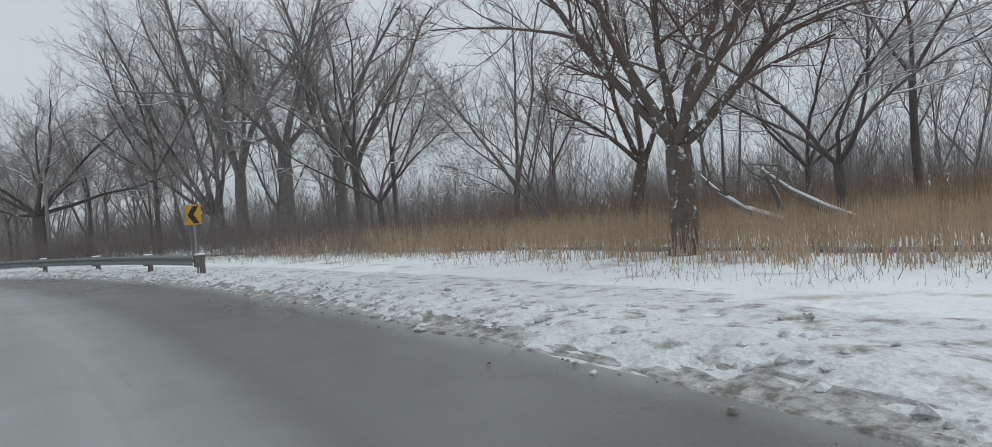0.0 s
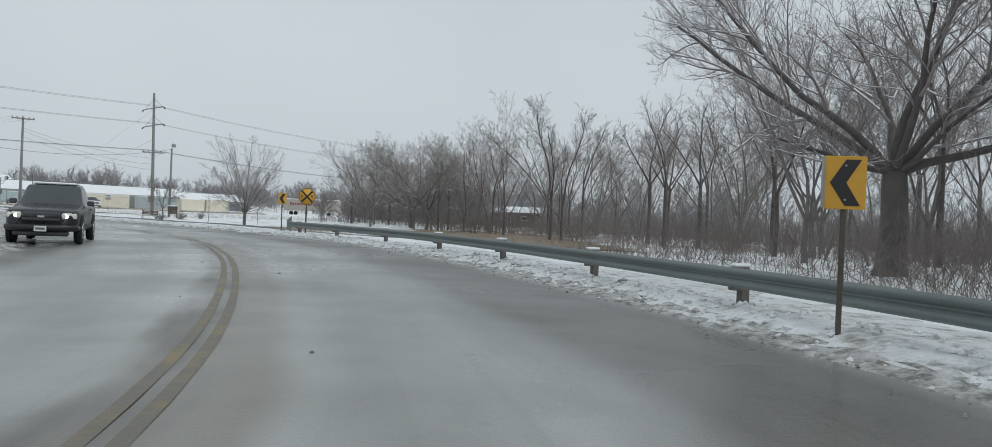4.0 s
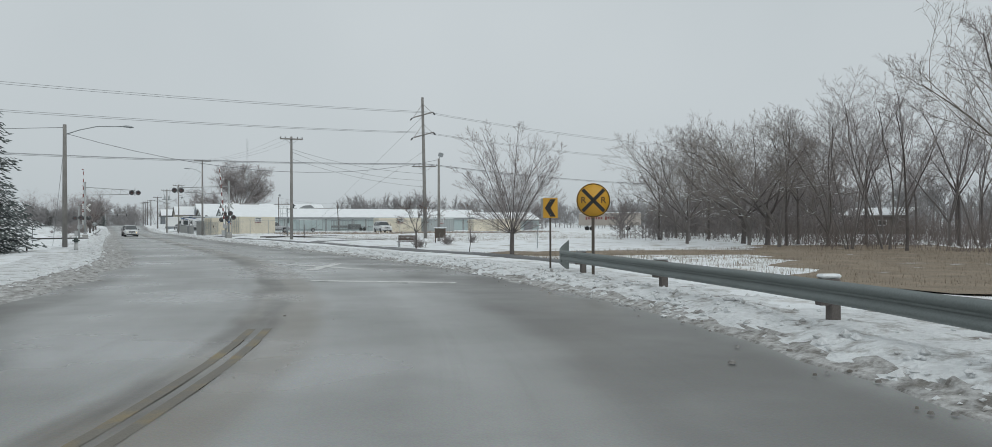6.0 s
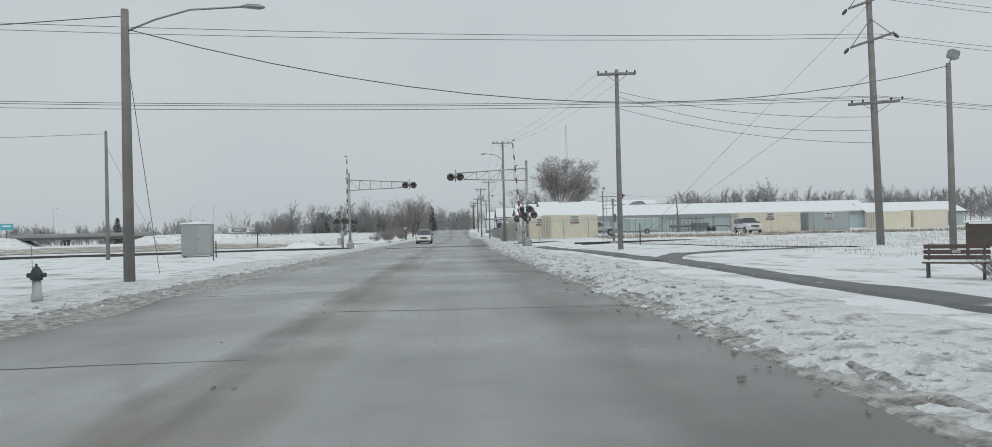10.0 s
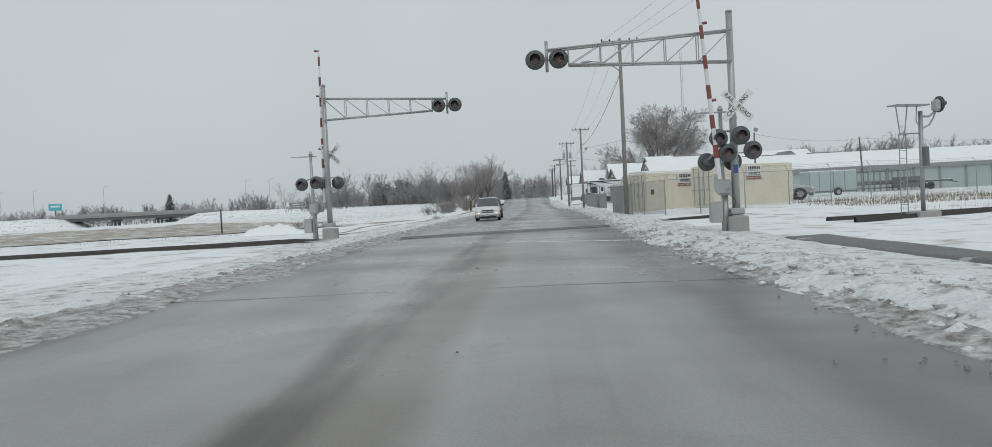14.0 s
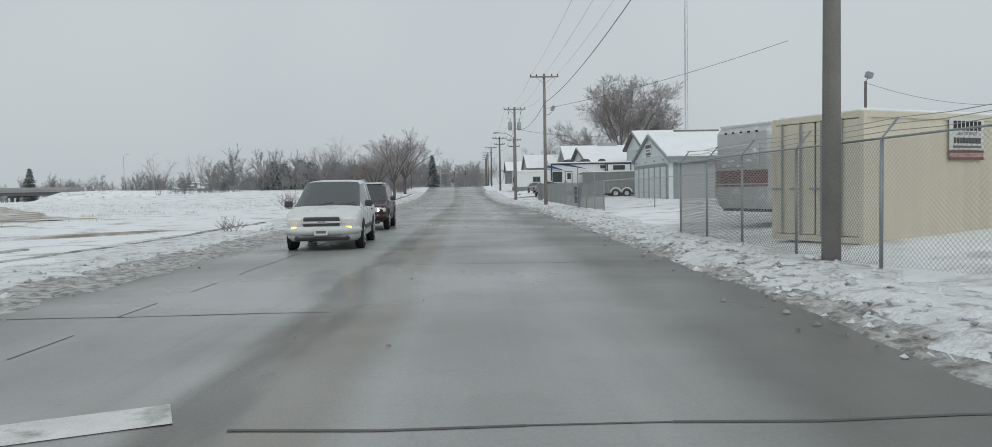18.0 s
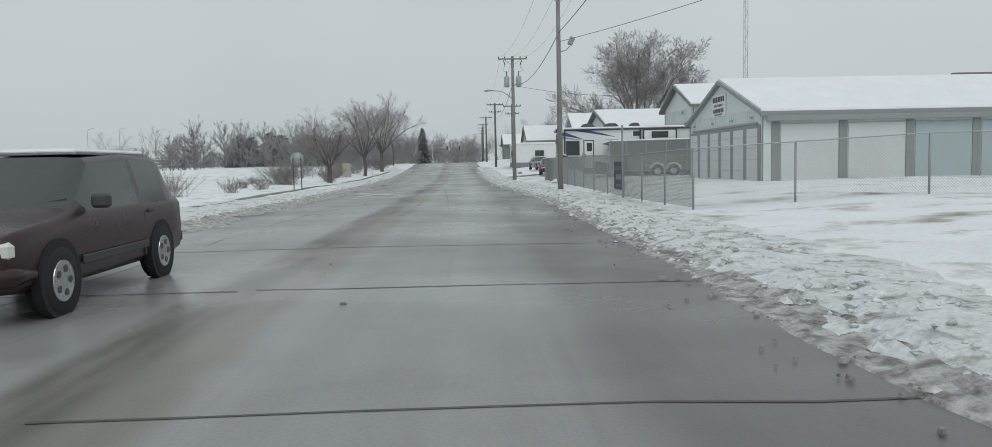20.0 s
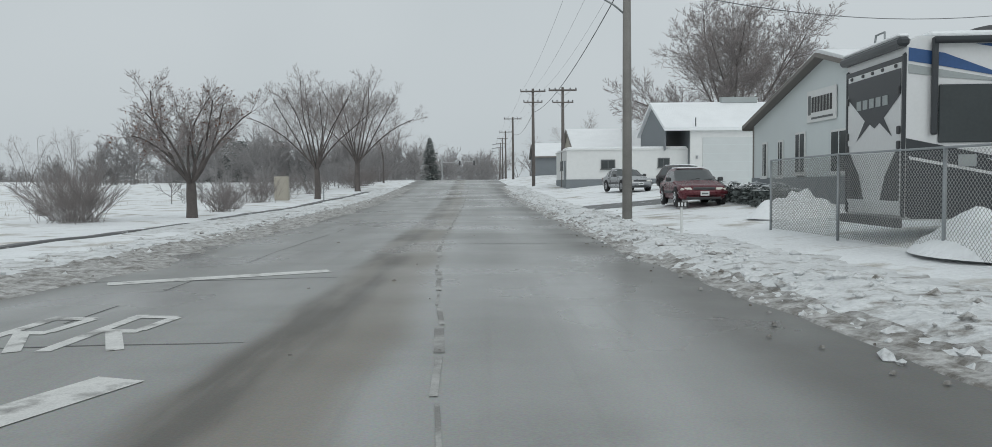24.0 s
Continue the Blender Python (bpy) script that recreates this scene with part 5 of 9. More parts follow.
TRK_N = Vector((-TRK.y, TRK.x))


def rail_line(cx, cy, lo, hi, label):
    root = thing("railway_track", (cx, cy, 0), label, "railway track", turn=math.degrees(math.atan2(TRK.y, TRK.x)))
    for s in (-0.72, 0.72):
        g = Geo()
        xs = np.linspace(lo, hi, 60)
        for (y0, y1, z0, z1) in ((-0.07, 0.07, 0.0, 0.10), (-0.035, 0.035, 0.10, 0.17)):
            vs = []
            for x in xs:
                wx, wy = cx + TRK.x * x - TRK.y * s, cy + TRK.y * x + TRK.x * s
                b = 0.0 if abs(wx + 2.3) < 8.2 else 0.07
                if abs(wx + 2.3) < 7.6:
                    b = -0.145
                vs += [(x, s + y0, b + z0 - 0.1), (x, s + y1, b + z0 - 0.1), (x, s + y1, b + z1), (x, s + y0, b + z1)]
            fs = []
            for i in range(len(xs) - 1):
                a = i * 4
                fs += [(a + j, a + (j + 1) % 4, a + 4 + (j + 1) % 4, a + 4 + j) for j in range(4)]
            g.add(vs, fs)
        part("rail", g, RAIL_STEEL, root)
    return root


rail_line(-2.3, 73.0, -75, 75, "rusty railway rails half buried in snow, crossing the street")
rail_line(9, 66.2, 1.5, 40, "rusty siding rails half buried in snow")
# worn panels of the level crossing, flush with the road
CROSSING = mat("dark_crossing_panel", (0.11, 0.108, 0.103), 0.5, 0, 0.25, 1, 0.3, 30, second=(0.2, 0.195, 0.185), cut=(0.5, 0.65), second_scale=1.5)
lc = thing("level_crossing", (-2.3, 73.0, 0), "worn dark panels of the level crossing, flush with the wet road", "level crossing", kind="structure")
for o, w in ((-1.3, 0.9), (-0.36, 0.62), (0.36, 0.62), (1.3, 0.9)):
    g = Geo()
    for k in range(6):
        a0, a1 = -6.2 + 2.05 * k, -6.2 + 2.05 * k + 2.02
        vs = []
        for u, v in ((a0, o - w / 2), (a1, o - w / 2), (a1, o + w / 2), (a0, o + w / 2)):
            x, y = TRK.x * u + TRK_N.x * v, TRK.y * u + TRK_N.y * v
            vs.append((x, y, 0.03 - 0.03 * abs(x) / 6 + 0.004))
        g.add(vs, [(0, 1, 2, 3)])
    part("panel", g, CROSSING, lc)
for o in (-0.72, 0.72):
    g = Geo()
    for k in range(12):
        vs = []
        for u, v in ((-6.3 + 1.05 * k, o - 0.035), (-5.25 + 1.05 * k, o - 0.035), (-5.25 + 1.05 * k, o + 0.035), (-6.3 + 1.05 * k, o + 0.035)):
            x, y = TRK.x * u + TRK_N.x * v, TRK.y * u + TRK_N.y * v
            vs.append((x, y, 0.03 - 0.03 * abs(x) / 6 + 0.008))
        g.add(vs, [(0, 1, 2, 3)])
    part("rail_head", g, RAIL_STEEL, lc, "rail head flush with the road")

# ---- guardrail ----
rail_root = thing("guardrail", (0, 0, 0), "weathered steel guardrail on posts round the outside of the curve", "guardrail")
ga, gb = near(-33.2, -63.2), near(-3.45, -14.6)
OFF = 7.5
prof = [(-0.03, 0.70), (0.03, 0.67), (0.045, 0.62), (-0.02, 0.58), (-0.03, 0.555), (0.0, 0.545), (-0.03, 0.535), (-0.02, 0.51), (0.045, 0.47), (0.03, 0.42), (-0.03, 0.39)]


def out_at(i):
    """The rail swings outward towards its end."""
    return OFF + 0.75 * min(1.0, max(0.0, (i - gb + 7) / 7)) ** 1.5


def rail_point(i, o, z):
    p = AXIS[i] + SIDE[i] * (out_at(i) - o)
    return (p[0], p[1], z + 0.03)


idx = list(range(ga, gb + 1))
for c in range(0, len(idx) - 1, 4):
    seg = idx[c:c + 5]
    g = Geo()
    for i in seg:
        g.v += [rail_point(i, o, z) for o, z in prof] + [rail_point(i, o - 0.012, z) for o, z in prof]
    n = len(prof)
    for a in range(len(seg) - 1):
        for k in range(n - 1):
            q = a * 2 * n + k
            g.f += [(q, q + 1, q + 2 * n + 1, q + 2 * n), (q + n, q + 3 * n, q + 3 * n + 1, q + n + 1)]
    part("beam", g, GUARD, rail_root, smooth=True)
    i = seg[0]
    ang = math.atan2(TANG[i][1], TANG[i][0])
    m = Matrix.Rotation(ang, 3, "Z")
    p = AXIS[i] + SIDE[i] * (out_at(i) + 0.26)
    part("post", Geo().box((p[0], p[1], 0.33), (0.15, 0.15, 0.8), 0.015, m), POLE_DARK, rail_root)
    p = AXIS[i] + SIDE[i] * (out_at(i) + 0.11)
    part("spacer_block", Geo().box((p[0], p[1], 0.55), (0.15, 0.16, 0.36), 0.012, m), POLE_DARK, rail_root)
    p = AXIS[i] + SIDE[i] * (out_at(i) + 0.2)
    part("snow_cap", Geo().box((p[0], p[1], 0.765), (0.16, 0.3, 0.06), 0.025, m), SNOW, rail_root, "small cap of snow")
# the flared end
pe = AXIS[gb] + SIDE[gb] * out_at(gb)
te = TANG[gb]
g = Geo()
for k in range(6):
    q = pe + te * 0.18 * k + SIDE[gb] * 0.05 * k * k * 0.5
    w = 0.17 + 0.012 * k * k
    g.v += [(q[0], q[1], 0.54 + w), (q[0], q[1], 0.54 - w), (q[0] + 0.02, q[1], 0.54 - w), (q[0] + 0.02, q[1], 0.54 + w)]
for k in range(5):
    g.f += [(k * 4 + j, k * 4 + (j + 1) % 4, k * 4 + 4 + (j + 1) % 4, k * 4 + 4 + j) for j in range(4)]
part("end_flare", g, GUARD, rail_root, "flared fishtail end")


# ---- road signs ----
def face_turn(dx, dy):
    """Degrees that turn a sign made facing -y so that it faces (dx, dy)."""
    return math.degrees(math.atan2(dy, dx)) + 90


def chevron_sign(x, y, zc, facing, label, post_mat):
    root = thing("chevron_sign", (x, y, ground_z(x, y)), label, "road sign", "chevron signs", face_turn(*facing))
    h = zc - ground_z(x, y)
    post = part("post", Geo().box((0, 0.04, h / 2), (0.06, 0.045, h + 0.5), 0.008), post_mat, root)
    part("panel", Geo().box((0, 0, h), (0.46, 0.012, 0.62), 0.004), SIGN_YELLOW, root, "yellow panel")
    g = Geo()
    for s in (-1, 1):
        poly = [(-0.17, 0.0), (0.0, 0.27 * s), (0.17, 0.27 * s), (0.01, 0.0)]
        g.prism(poly if s < 0 else poly[::-1], lambda a, b, d: (a, d, h + b), (-0.012, -0.0065))
    part("chevron", g, SIGN_BLACK, root, "black arrowhead pointing left")
    part("back_panel", Geo().box((-0.16, 0.10, h), (0.44, 0.012, 0.60), 0.004, Matrix.Rotation(radians(58), 3, "Z")), SIGN_BACK, root, "second panel seen from its grey back")
    for dz in (-0.2, 0.2):
        part("bolt", Geo().disc((0, -0.012, h + dz), (0, 1, 0), 0.012, 0.012, 8), GALV, root)
    return root


chevron_sign(-28.2, -69.3, 2.0, (-0.97, -0.22), "yellow chevron sign with a black arrow on a pale steel post", GALV)
chevron_sign(-11.1, -51.7, 1.92, (-0.86, -0.5), "yellow chevron sign with a black arrow on a dark post", POST_WOOD)
chevron_sign(4.85, -15.3, 2.02, (-0.5, -0.87), "yellow chevron sign with a black arrow near the guardrail's end", POST_WOOD)

rx, ry = 4.12, -18.8
rr = thing("railroad_sign", (rx, ry, ground_z(rx, ry)), "round yellow railroad crossing sign with black cross and letters", "road sign", turn=face_turn(-0.38, -0.92))
zc = 2.14 - ground_z(rx, ry)
part("post", Geo().box((0, 0.05, zc / 2 - 0.1), (0.075, 0.06, zc + 0.9), 0.008), POST_WOOD, rr)
part("disc", Geo().disc((0, 0, zc), (0, 1, 0), 0.457, 0.012, 48), SIGN_YELLOW, rr, "yellow disc", True)
g = Geo()
for k in range(48):
    a, b = 2 * math.pi * k / 48, 2 * math.pi * (k + 1) / 48
    g.add([(r * math.cos(t), d, zc + r * math.sin(t)) for t in (a, b) for r in (0.43, 0.45) for d in (-0.011, -0.0065)], [(0, 2, 6, 4), (0, 1, 3, 2), (2, 3, 7, 6), (4, 6, 7, 5)])
part("border", g, SIGN_BLACK, rr, "black ring")
g = Geo()
for s in (-1, 1):
    g.box((0, -0.0095, zc), (0.82, 0.006, 0.095), 0, Matrix.Rotation(radians(45 * s), 3, "Y"))
part("cross", g, SIGN_BLACK, rr, "black diagonal cross")
for s, nm in ((-1, "letter"), (1, "letter")):
    lettering(nm, "R", 0.24, SIGN_BLACK, rr, pose(0.27 * s, -0.011, zc, 90, 0, 0), "black letter R")

hs = thing("railroad_sign", (-9.9, 148.6, ground_z(-9.9, 148.6)), "round railroad sign seen from its grey back, on two posts", "road sign", turn=0)
for s in (-1, 1):
    part("post", Geo().box((0.25 * s, 0.0, 0.95), (0.06, 0.05, 2.2), 0.008), POST_WOOD, hs)
part("disc", Geo().disc((0, 0.05, 2.0), (0, 1, 0), 0.43, 0.012, 40), SIGN_BACK, hs, "bare aluminium back", True)
for c, s in (((-0.2, 0), (0.05, 0.7)), ((0.2, 0), (0.05, 0.7)), ((0, 0.02), (0.36, 0.05))):
    part("brace", Geo().box((c[0], 0.035, 2.0 + c[1]), (s[0], 0.02, s[1]), 0.004), GALV, hs)


# ---- level crossing signals ----
def lamp_unit(root, c, face, r=0.30, visor=True):
    """A flashing light: dark disc, lens and hood, facing +-y."""
    x, y, z = c
    d = part("flasher", Geo().disc((x, y, z), (0, 1, 0), r, 0.02, 28), FLASHER, root, "round black flasher target", True)
    part("lens", Geo().disc((x, y + face * 0.03, z), (0, 1, 0), r * 0.48, 0.04, 20), LENS, d, "dark red lens", True)
    part("housing", Geo().tube([(x, y - face * 0.01, z), (x, y - face * 0.16, z), (x, y - face * 0.22, z)], [r * 0.55, r * 0.45, r * 0.2], 16), FLASHER, d, smooth=True)
    if visor:
        g = Geo()
        for k in range(14):
            a, b = math.pi * (k / 14) * 1.2 - 0.3, math.pi * ((k + 1) / 14) * 1.2 - 0.3
            for rr0, rr1 in ((r * 0.56, r * 0.53),):
                g.add([(x + rr0 * math.cos(a), y + face * 0.01, z + rr0 * math.sin(a)), (x + rr0 * math.cos(b), y + face * 0.01, z + rr0 * math.sin(b)), (x + rr1 * math.cos(b), y + face * 0.26, z + rr1 * math.sin(b)), (x + rr1 * math.cos(a), y + face * 0.26, z + rr1 * math.sin(a))], [(0, 1, 2, 3)])
        part("hood", g, FLASHER, d, smooth=True)
    return d


def crossing_signal(x, y, turn, label, arm_len, arm_z, gate_lean, front, lamps, buck, gate_x):
    """Mast with a truss arm over the lane, upright striped gate, flashers and crossbuck. Made for the right side, facing -y; the arm reaches to -x."""
    root = thing("crossing_signal", (x, y, ground_z(x, y) + 0.2), label, "railway signal", "level crossing signals", turn)
    part("foundation", Geo().box((0, 0, -0.02), (0.62, 0.62, 0.58), 0.04), CONCRETE, root)
    part("base", Geo().box((0, 0, 0.42), (0.42, 0.42, 0.2), 0.03), ALU, root)
    part("mast", Geo().tube([(0, 0, 0.35), (0, 0, arm_z + 1.2)], [0.125, 0.10], 16), ALU, root, smooth=True)
    part("mast_cap", Geo().tube([(0, 0, arm_z + 1.2), (0, 0, arm_z + 1.25), (0, 0, arm_z + 1.28)], [0.115, 0.10, 0.02], 14), ALU, root, smooth=True)
    top0, bot0, top1, bot1 = arm_z + 0.62, arm_z - 0.35, arm_z + 0.22, arm_z - 0.18
    for yy in (-0.16, 0.16):
        part("chord", Geo().tube([(0, yy, top0), (-arm_len, yy, top1 + 0.1)], 0.032, 8), ALU, root, smooth=True)
        part("chord", Geo().tube([(0, yy, bot0), (-arm_len * 0.88, yy, bot1)], 0.032, 8), ALU, root, smooth=True)
    n = 5
    for k in range(n + 1):
        f = k / n * 0.88
        zt, zb = top0 + (top1 + 0.1 - top0) * f, bot0 + (bot1 - bot0) * f / 0.88
        for yy in (-0.16, 0.16):
            part("strut", Geo().tube([(-arm_len * f, yy, zt), (-arm_len * f, yy, zb)], 0.018, 6), ALU, root)
            if k < n:
                f2 = (k + 1) / n * 0.88
                zb2 = bot0 + (bot1 - bot0) * f2 / 0.88
                part("diagonal", Geo().tube([(-arm_len * f, yy, zt), (-arm_len * f2, yy, zb2)], 0.013, 6), ALU, root)
        part("tie", Geo().tube([(-arm_len * f, -0.16, zb), (-arm_len * f, 0.16, zb)], 0.013, 6), ALU, root)
    part("lamp_stem", Geo().tube([(-arm_len, 0, arm_z - 0.35), (-arm_len, 0, arm_z + 0.62)], 0.05, 10), ALU, root, smooth=True)
    part("lamp_bracket", Geo().tube([(-arm_len - 0.38, 0, arm_z + 0.02), (-arm_len + 0.38, 0, arm_z + 0.02)], 0.03, 8), ALU, root)
    for s in (-0.37, 0.37):
        lamp_unit(root, (-arm_len + s, front * 0.16, arm_z + 0.02), front, 0.31)
    # flashers on the mast, some towards each side
    for lx, lz, face in lamps:
        lamp_unit(root, (lx, face * 0.3, lz), face, 0.29)
        part("lamp_bracket", Geo().tube([(0, 0, lz + 0.22), (lx * 0.8, 0.0, lz + 0.24), (lx, face * 0.12, lz + 0.05)], 0.032, 8), ALU, root, smooth=True)
    # crossbuck
    for s, txt in ((1, "RAIL   ROAD"), (-1, "CROSSING")):
        turn_y = 0 if buck[2] < 0 else 180
        m = pose(buck[0], buck[3], buck[1], 0, 0, turn_y)
        b = part("crossbuck_blade", Geo().box((0, -0.008 * s, 0), (1.22, 0.012, 0.215), 0.004, Matrix.Rotation(radians(45 * s), 3, "Y")), SIGN_WHITE, root, "white blade with black lettering")
        b.matrix_basis = m
        lettering("lettering", txt, 0.185, SIGN_BLACK, root, m @ pose(0, -0.011 - 0.008 * s, 0, 0, 45 * s, 0) @ pose(0, 0, 0, 90, 0, 0), "black capital letters")
    part("crossbuck_clamp", Geo().tube([(0, 0, buck[1]), (buck[0], buck[3] * 0.9, buck[1])], 0.03, 6), ALU, root)
    # second, thinner pole with the gate machine and the upright gate
    gx = gate_x
    sg = 1 if gx > 0 else -1
    ax = gx - (0.42 if gx > 0 else 0.22)
    part("gate_pole", Geo().tube([(gx, 0.2, 0.1), (gx, 0.2, 3.62)], 0.065, 12), ALU, root, smooth=True)
    part("pole_cap", Geo().tube([(gx, 0.2, 3.62), (gx, 0.2, 3.66), (gx, 0.2, 3.78)], [0.1, 0.1, 0.03], 10), ALU, root, smooth=True)
    part("bell_arm", Geo().box((gx + sg * 0.35, 0.05, 3.56), (1.2, 0.06, 0.05), 0.01), ALU, root)
    gm = part("gate_machine", Geo().box((gx, 0.05, 1.18), (0.36, 0.5, 0.5), 0.06), ALU, root, "grey gate mechanism box")
    part("crank_plate", Geo().prism([(gx - 0.32, 1.02), (gx + 0.1, 1.0), (gx + 0.14, 1.2), (gx - 0.08, 1.28), (gx - 0.16, 1.58), (gx - 0.36, 1.6), (gx - 0.4, 1.2)], lambda u, v, d: (u, d, v), (-0.34, -0.24)), ALU, gm, "curved crank plate")
    for k in range(5):
        part("bolt", Geo().disc((gx + 0.02 + 0.05 * math.cos(1.257 * k), -0.35, 1.12 + 0.05 * math.sin(1.257 * k)), (0, 1, 0), 0.016, 0.02, 8), JAMB, gm)
    part("gate_stand", Geo().tube([(gx, 0.05, -0.3), (gx, 0.05, 0.95)], [0.13, 0.10], 12), ALU, root, smooth=True)
    part("control_box", Geo().box((gx + sg * 0.3, -0.02, 0.42), (0.38, 0.34, 0.66), 0.03), ALU, root, "upright control box with hinges")
    part("cable_loop", Geo().tube([(gx + 0.1, -0.1, 1.0), (gx + 0.3, -0.12, 0.75), (gx + 0.22, -0.1, 0.4), (gx + 0.12, -0.05, 0.2)], 0.014, 6), BLACK, root)
    part("label_plate", Geo().box((0, -0.125, 1.75), (0.14, 0.01, 0.26), 0.003), RV_BLUE, root, "small blue emergency notice")
    for z in (2.05, 2.55, 3.35, 3.65):
        part("clamp", Geo().disc((0, 0, z), (0, 0, 1), 0.14, 0.06, 14), ALU, root)
    gate = part("gate_arm", Geo().tube([(ax, -0.28, 1.45), (ax - math.tan(radians(gate_lean)) * 7.0, -0.28, 8.4)], [0.085, 0.04], 8), SIGN_WHITE, root, "upright gate arm in red and white stripes")
    for k in range(7):
        z0 = 2.1 + k * 0.93
        z1 = z0 + 0.42
        part("stripe", Geo().tube([(ax - math.tan(radians(gate_lean)) * (z - 1.45) * 1.007, -0.28, z) for z in (z0, z1)], 0.088 - 0.045 * (z0 - 1.45) / 6.95, 8, False), RED, gate, "faded red stripe")
    for z in (3.9, 6.3, 8.35):
        part("gate_lamp", Geo().tube([(ax - 0.03 - math.tan(radians(gate_lean)) * (z - 1.45), -0.28, z), (ax - 0.03 - math.tan(radians(gate_lean)) * (z - 1.45) + 0.22, -0.28, z + 0.02)], 0.045, 8), RED, gate)
    return root


crossing_signal(5.7, 62.8, 0, "aluminium crossing signal with truss arm, flashers and raised striped gate", 5.75, 5.47, 4.5, -1, ((-0.54, 2.72, -1), (0.15, 2.78, -1), (-0.28, 2.25, -1), (0.5, 2.3, -1), (-0.8, 2.02, 1), (0.02, 2.0, 1)), (0.1, 3.72, -1, -0.22), -0.34)
crossing_signal(-9.95, 72.9, 180, "aluminium crossing signal beyond the tracks with truss arm and raised gate", 5.6, 5.52, 0.6, 1, ((1.12, 2.3, 1), (0.46, 2.36, 1), (-0.38, 2.33, -1), (0.24, 2.3, -1)), (-0.12, 3.62, 1, -0.22), 0.68)

dw = thing("railway_signal", (13.6, 67.2, ground_z(13.6, 67.2)), "dwarf railway signal mast with ladder beside the track", "railway signal", turn=20)
part("foundation", Geo().box((0, 0, 0.05), (1.0, 0.7, 0.3), 0.03), CONCRETE, dw)
part("mast", Geo().tube([(0, 0, 0), (0, 0, 3.86)], 0.08, 12), GALV, dw, smooth=True)
head = part("signal_head", Geo().disc((0.86, -0.02, 4.1), (1, -0.1, 0), 0.3, 0.03, 24), BLACK, dw, "round dark signal target", True)
part("lamp_case", Geo().box((0.72, -0.02, 4.06), (0.22, 0.36, 0.44), 0.08), GREY_BOX, head, "pale lamp case")
part("visor", Geo().tube([(0.87, -0.02, 4.14), (1.14, -0.05, 4.14)], [0.13, 0.08], 12, False), BLACK, head)
part("head_arm", Geo().tube([(0, 0, 3.2), (0.4, 0, 3.35), (0.62, 0, 3.62), (0.72, 0, 3.85)], 0.03, 8), GALV, dw)
part("head_arm", Geo().tube([(0, 0, 3.66), (0.4, 0, 3.66), (0.72, 0, 3.85)], 0.04, 8), GALV, dw)
part("cable", Geo().tube([(0, 0, 3.2), (-0.2, 0, 3.5), (-0.16, 0, 4.05)], 0.02, 6), GALV, dw)
for s in (-0.2, 0.2):
    part("platform_brace", Geo().tube([(-0.85 + s * 0.5, 0, 3.0), (-0.85 + s * 1.3, 0, 4.05)], 0.022, 6), GALV, dw)
for s in (-0.16, 0.16):
    part("ladder_rail", Geo().tube([(-0.85 + s, 0, -0.1), (-0.85 + s, 0, 3.05)], 0.02, 6), GALV, dw)
for k in range(11):
    part("rung", Geo().tube([(-1.01, 0, 0.2 + 0.28 * k), (-0.69, 0, 0.2 + 0.28 * k)], 0.012, 6), GALV, dw)
part("platform_rail", Geo().tube([(-0.95, 0, 3.05), (0, 0, 3.05)], 0.03, 6), GALV, dw)
part("platform", Geo().box((-0.52, 0, 4.07), (1.5, 0.5, 0.05), 0.01), GALV, dw)
part("relay_box", Geo().box((0.06, -0.12, 2.2), (0.2, 0.2, 0.7), 0.02), JAMB, dw)

rb = thing("relay_house", (-18.8, 57.5, ground_z(-18.8, 57.5) - 0.05), "grey metal railway relay house with shallow roof in the snow", "relay house", turn=14)
part("body", Geo().box((0, 0, 1.3), (2.1, 2.0, 2.3), 0.02), mat("relay_house_paint", (0.34, 0.36, 0.355), 0.55, 0.1, 0.08, 1, 0.05, 20), rb)
part("roof", Geo().prism([(-1.12, 2.45), (0, 2.62), (1.12, 2.45), (1.12, 2.40), (-1.12, 2.40)], lambda a, b, d: (a, d, b), (-1.08, 1.08)), SNOW, rb, "snowy shallow roof")
part("door", Geo().box((0.45, -1.01, 1.3), (0.85, 0.03, 2.0), 0.01), GREY_BOX, rb)
part("handle", Geo().box((0.12, -1.035, 1.3), (0.03, 0.03, 0.14), 0.005), BLACK, rb)
for sx in (-0.9, 0.9):
    for sy in (-0.85, 0.85):
        part("foot", Geo().box((sx, sy, 0.08), (0.14, 0.14, 0.2), 0.01), CONCRETE, rb)


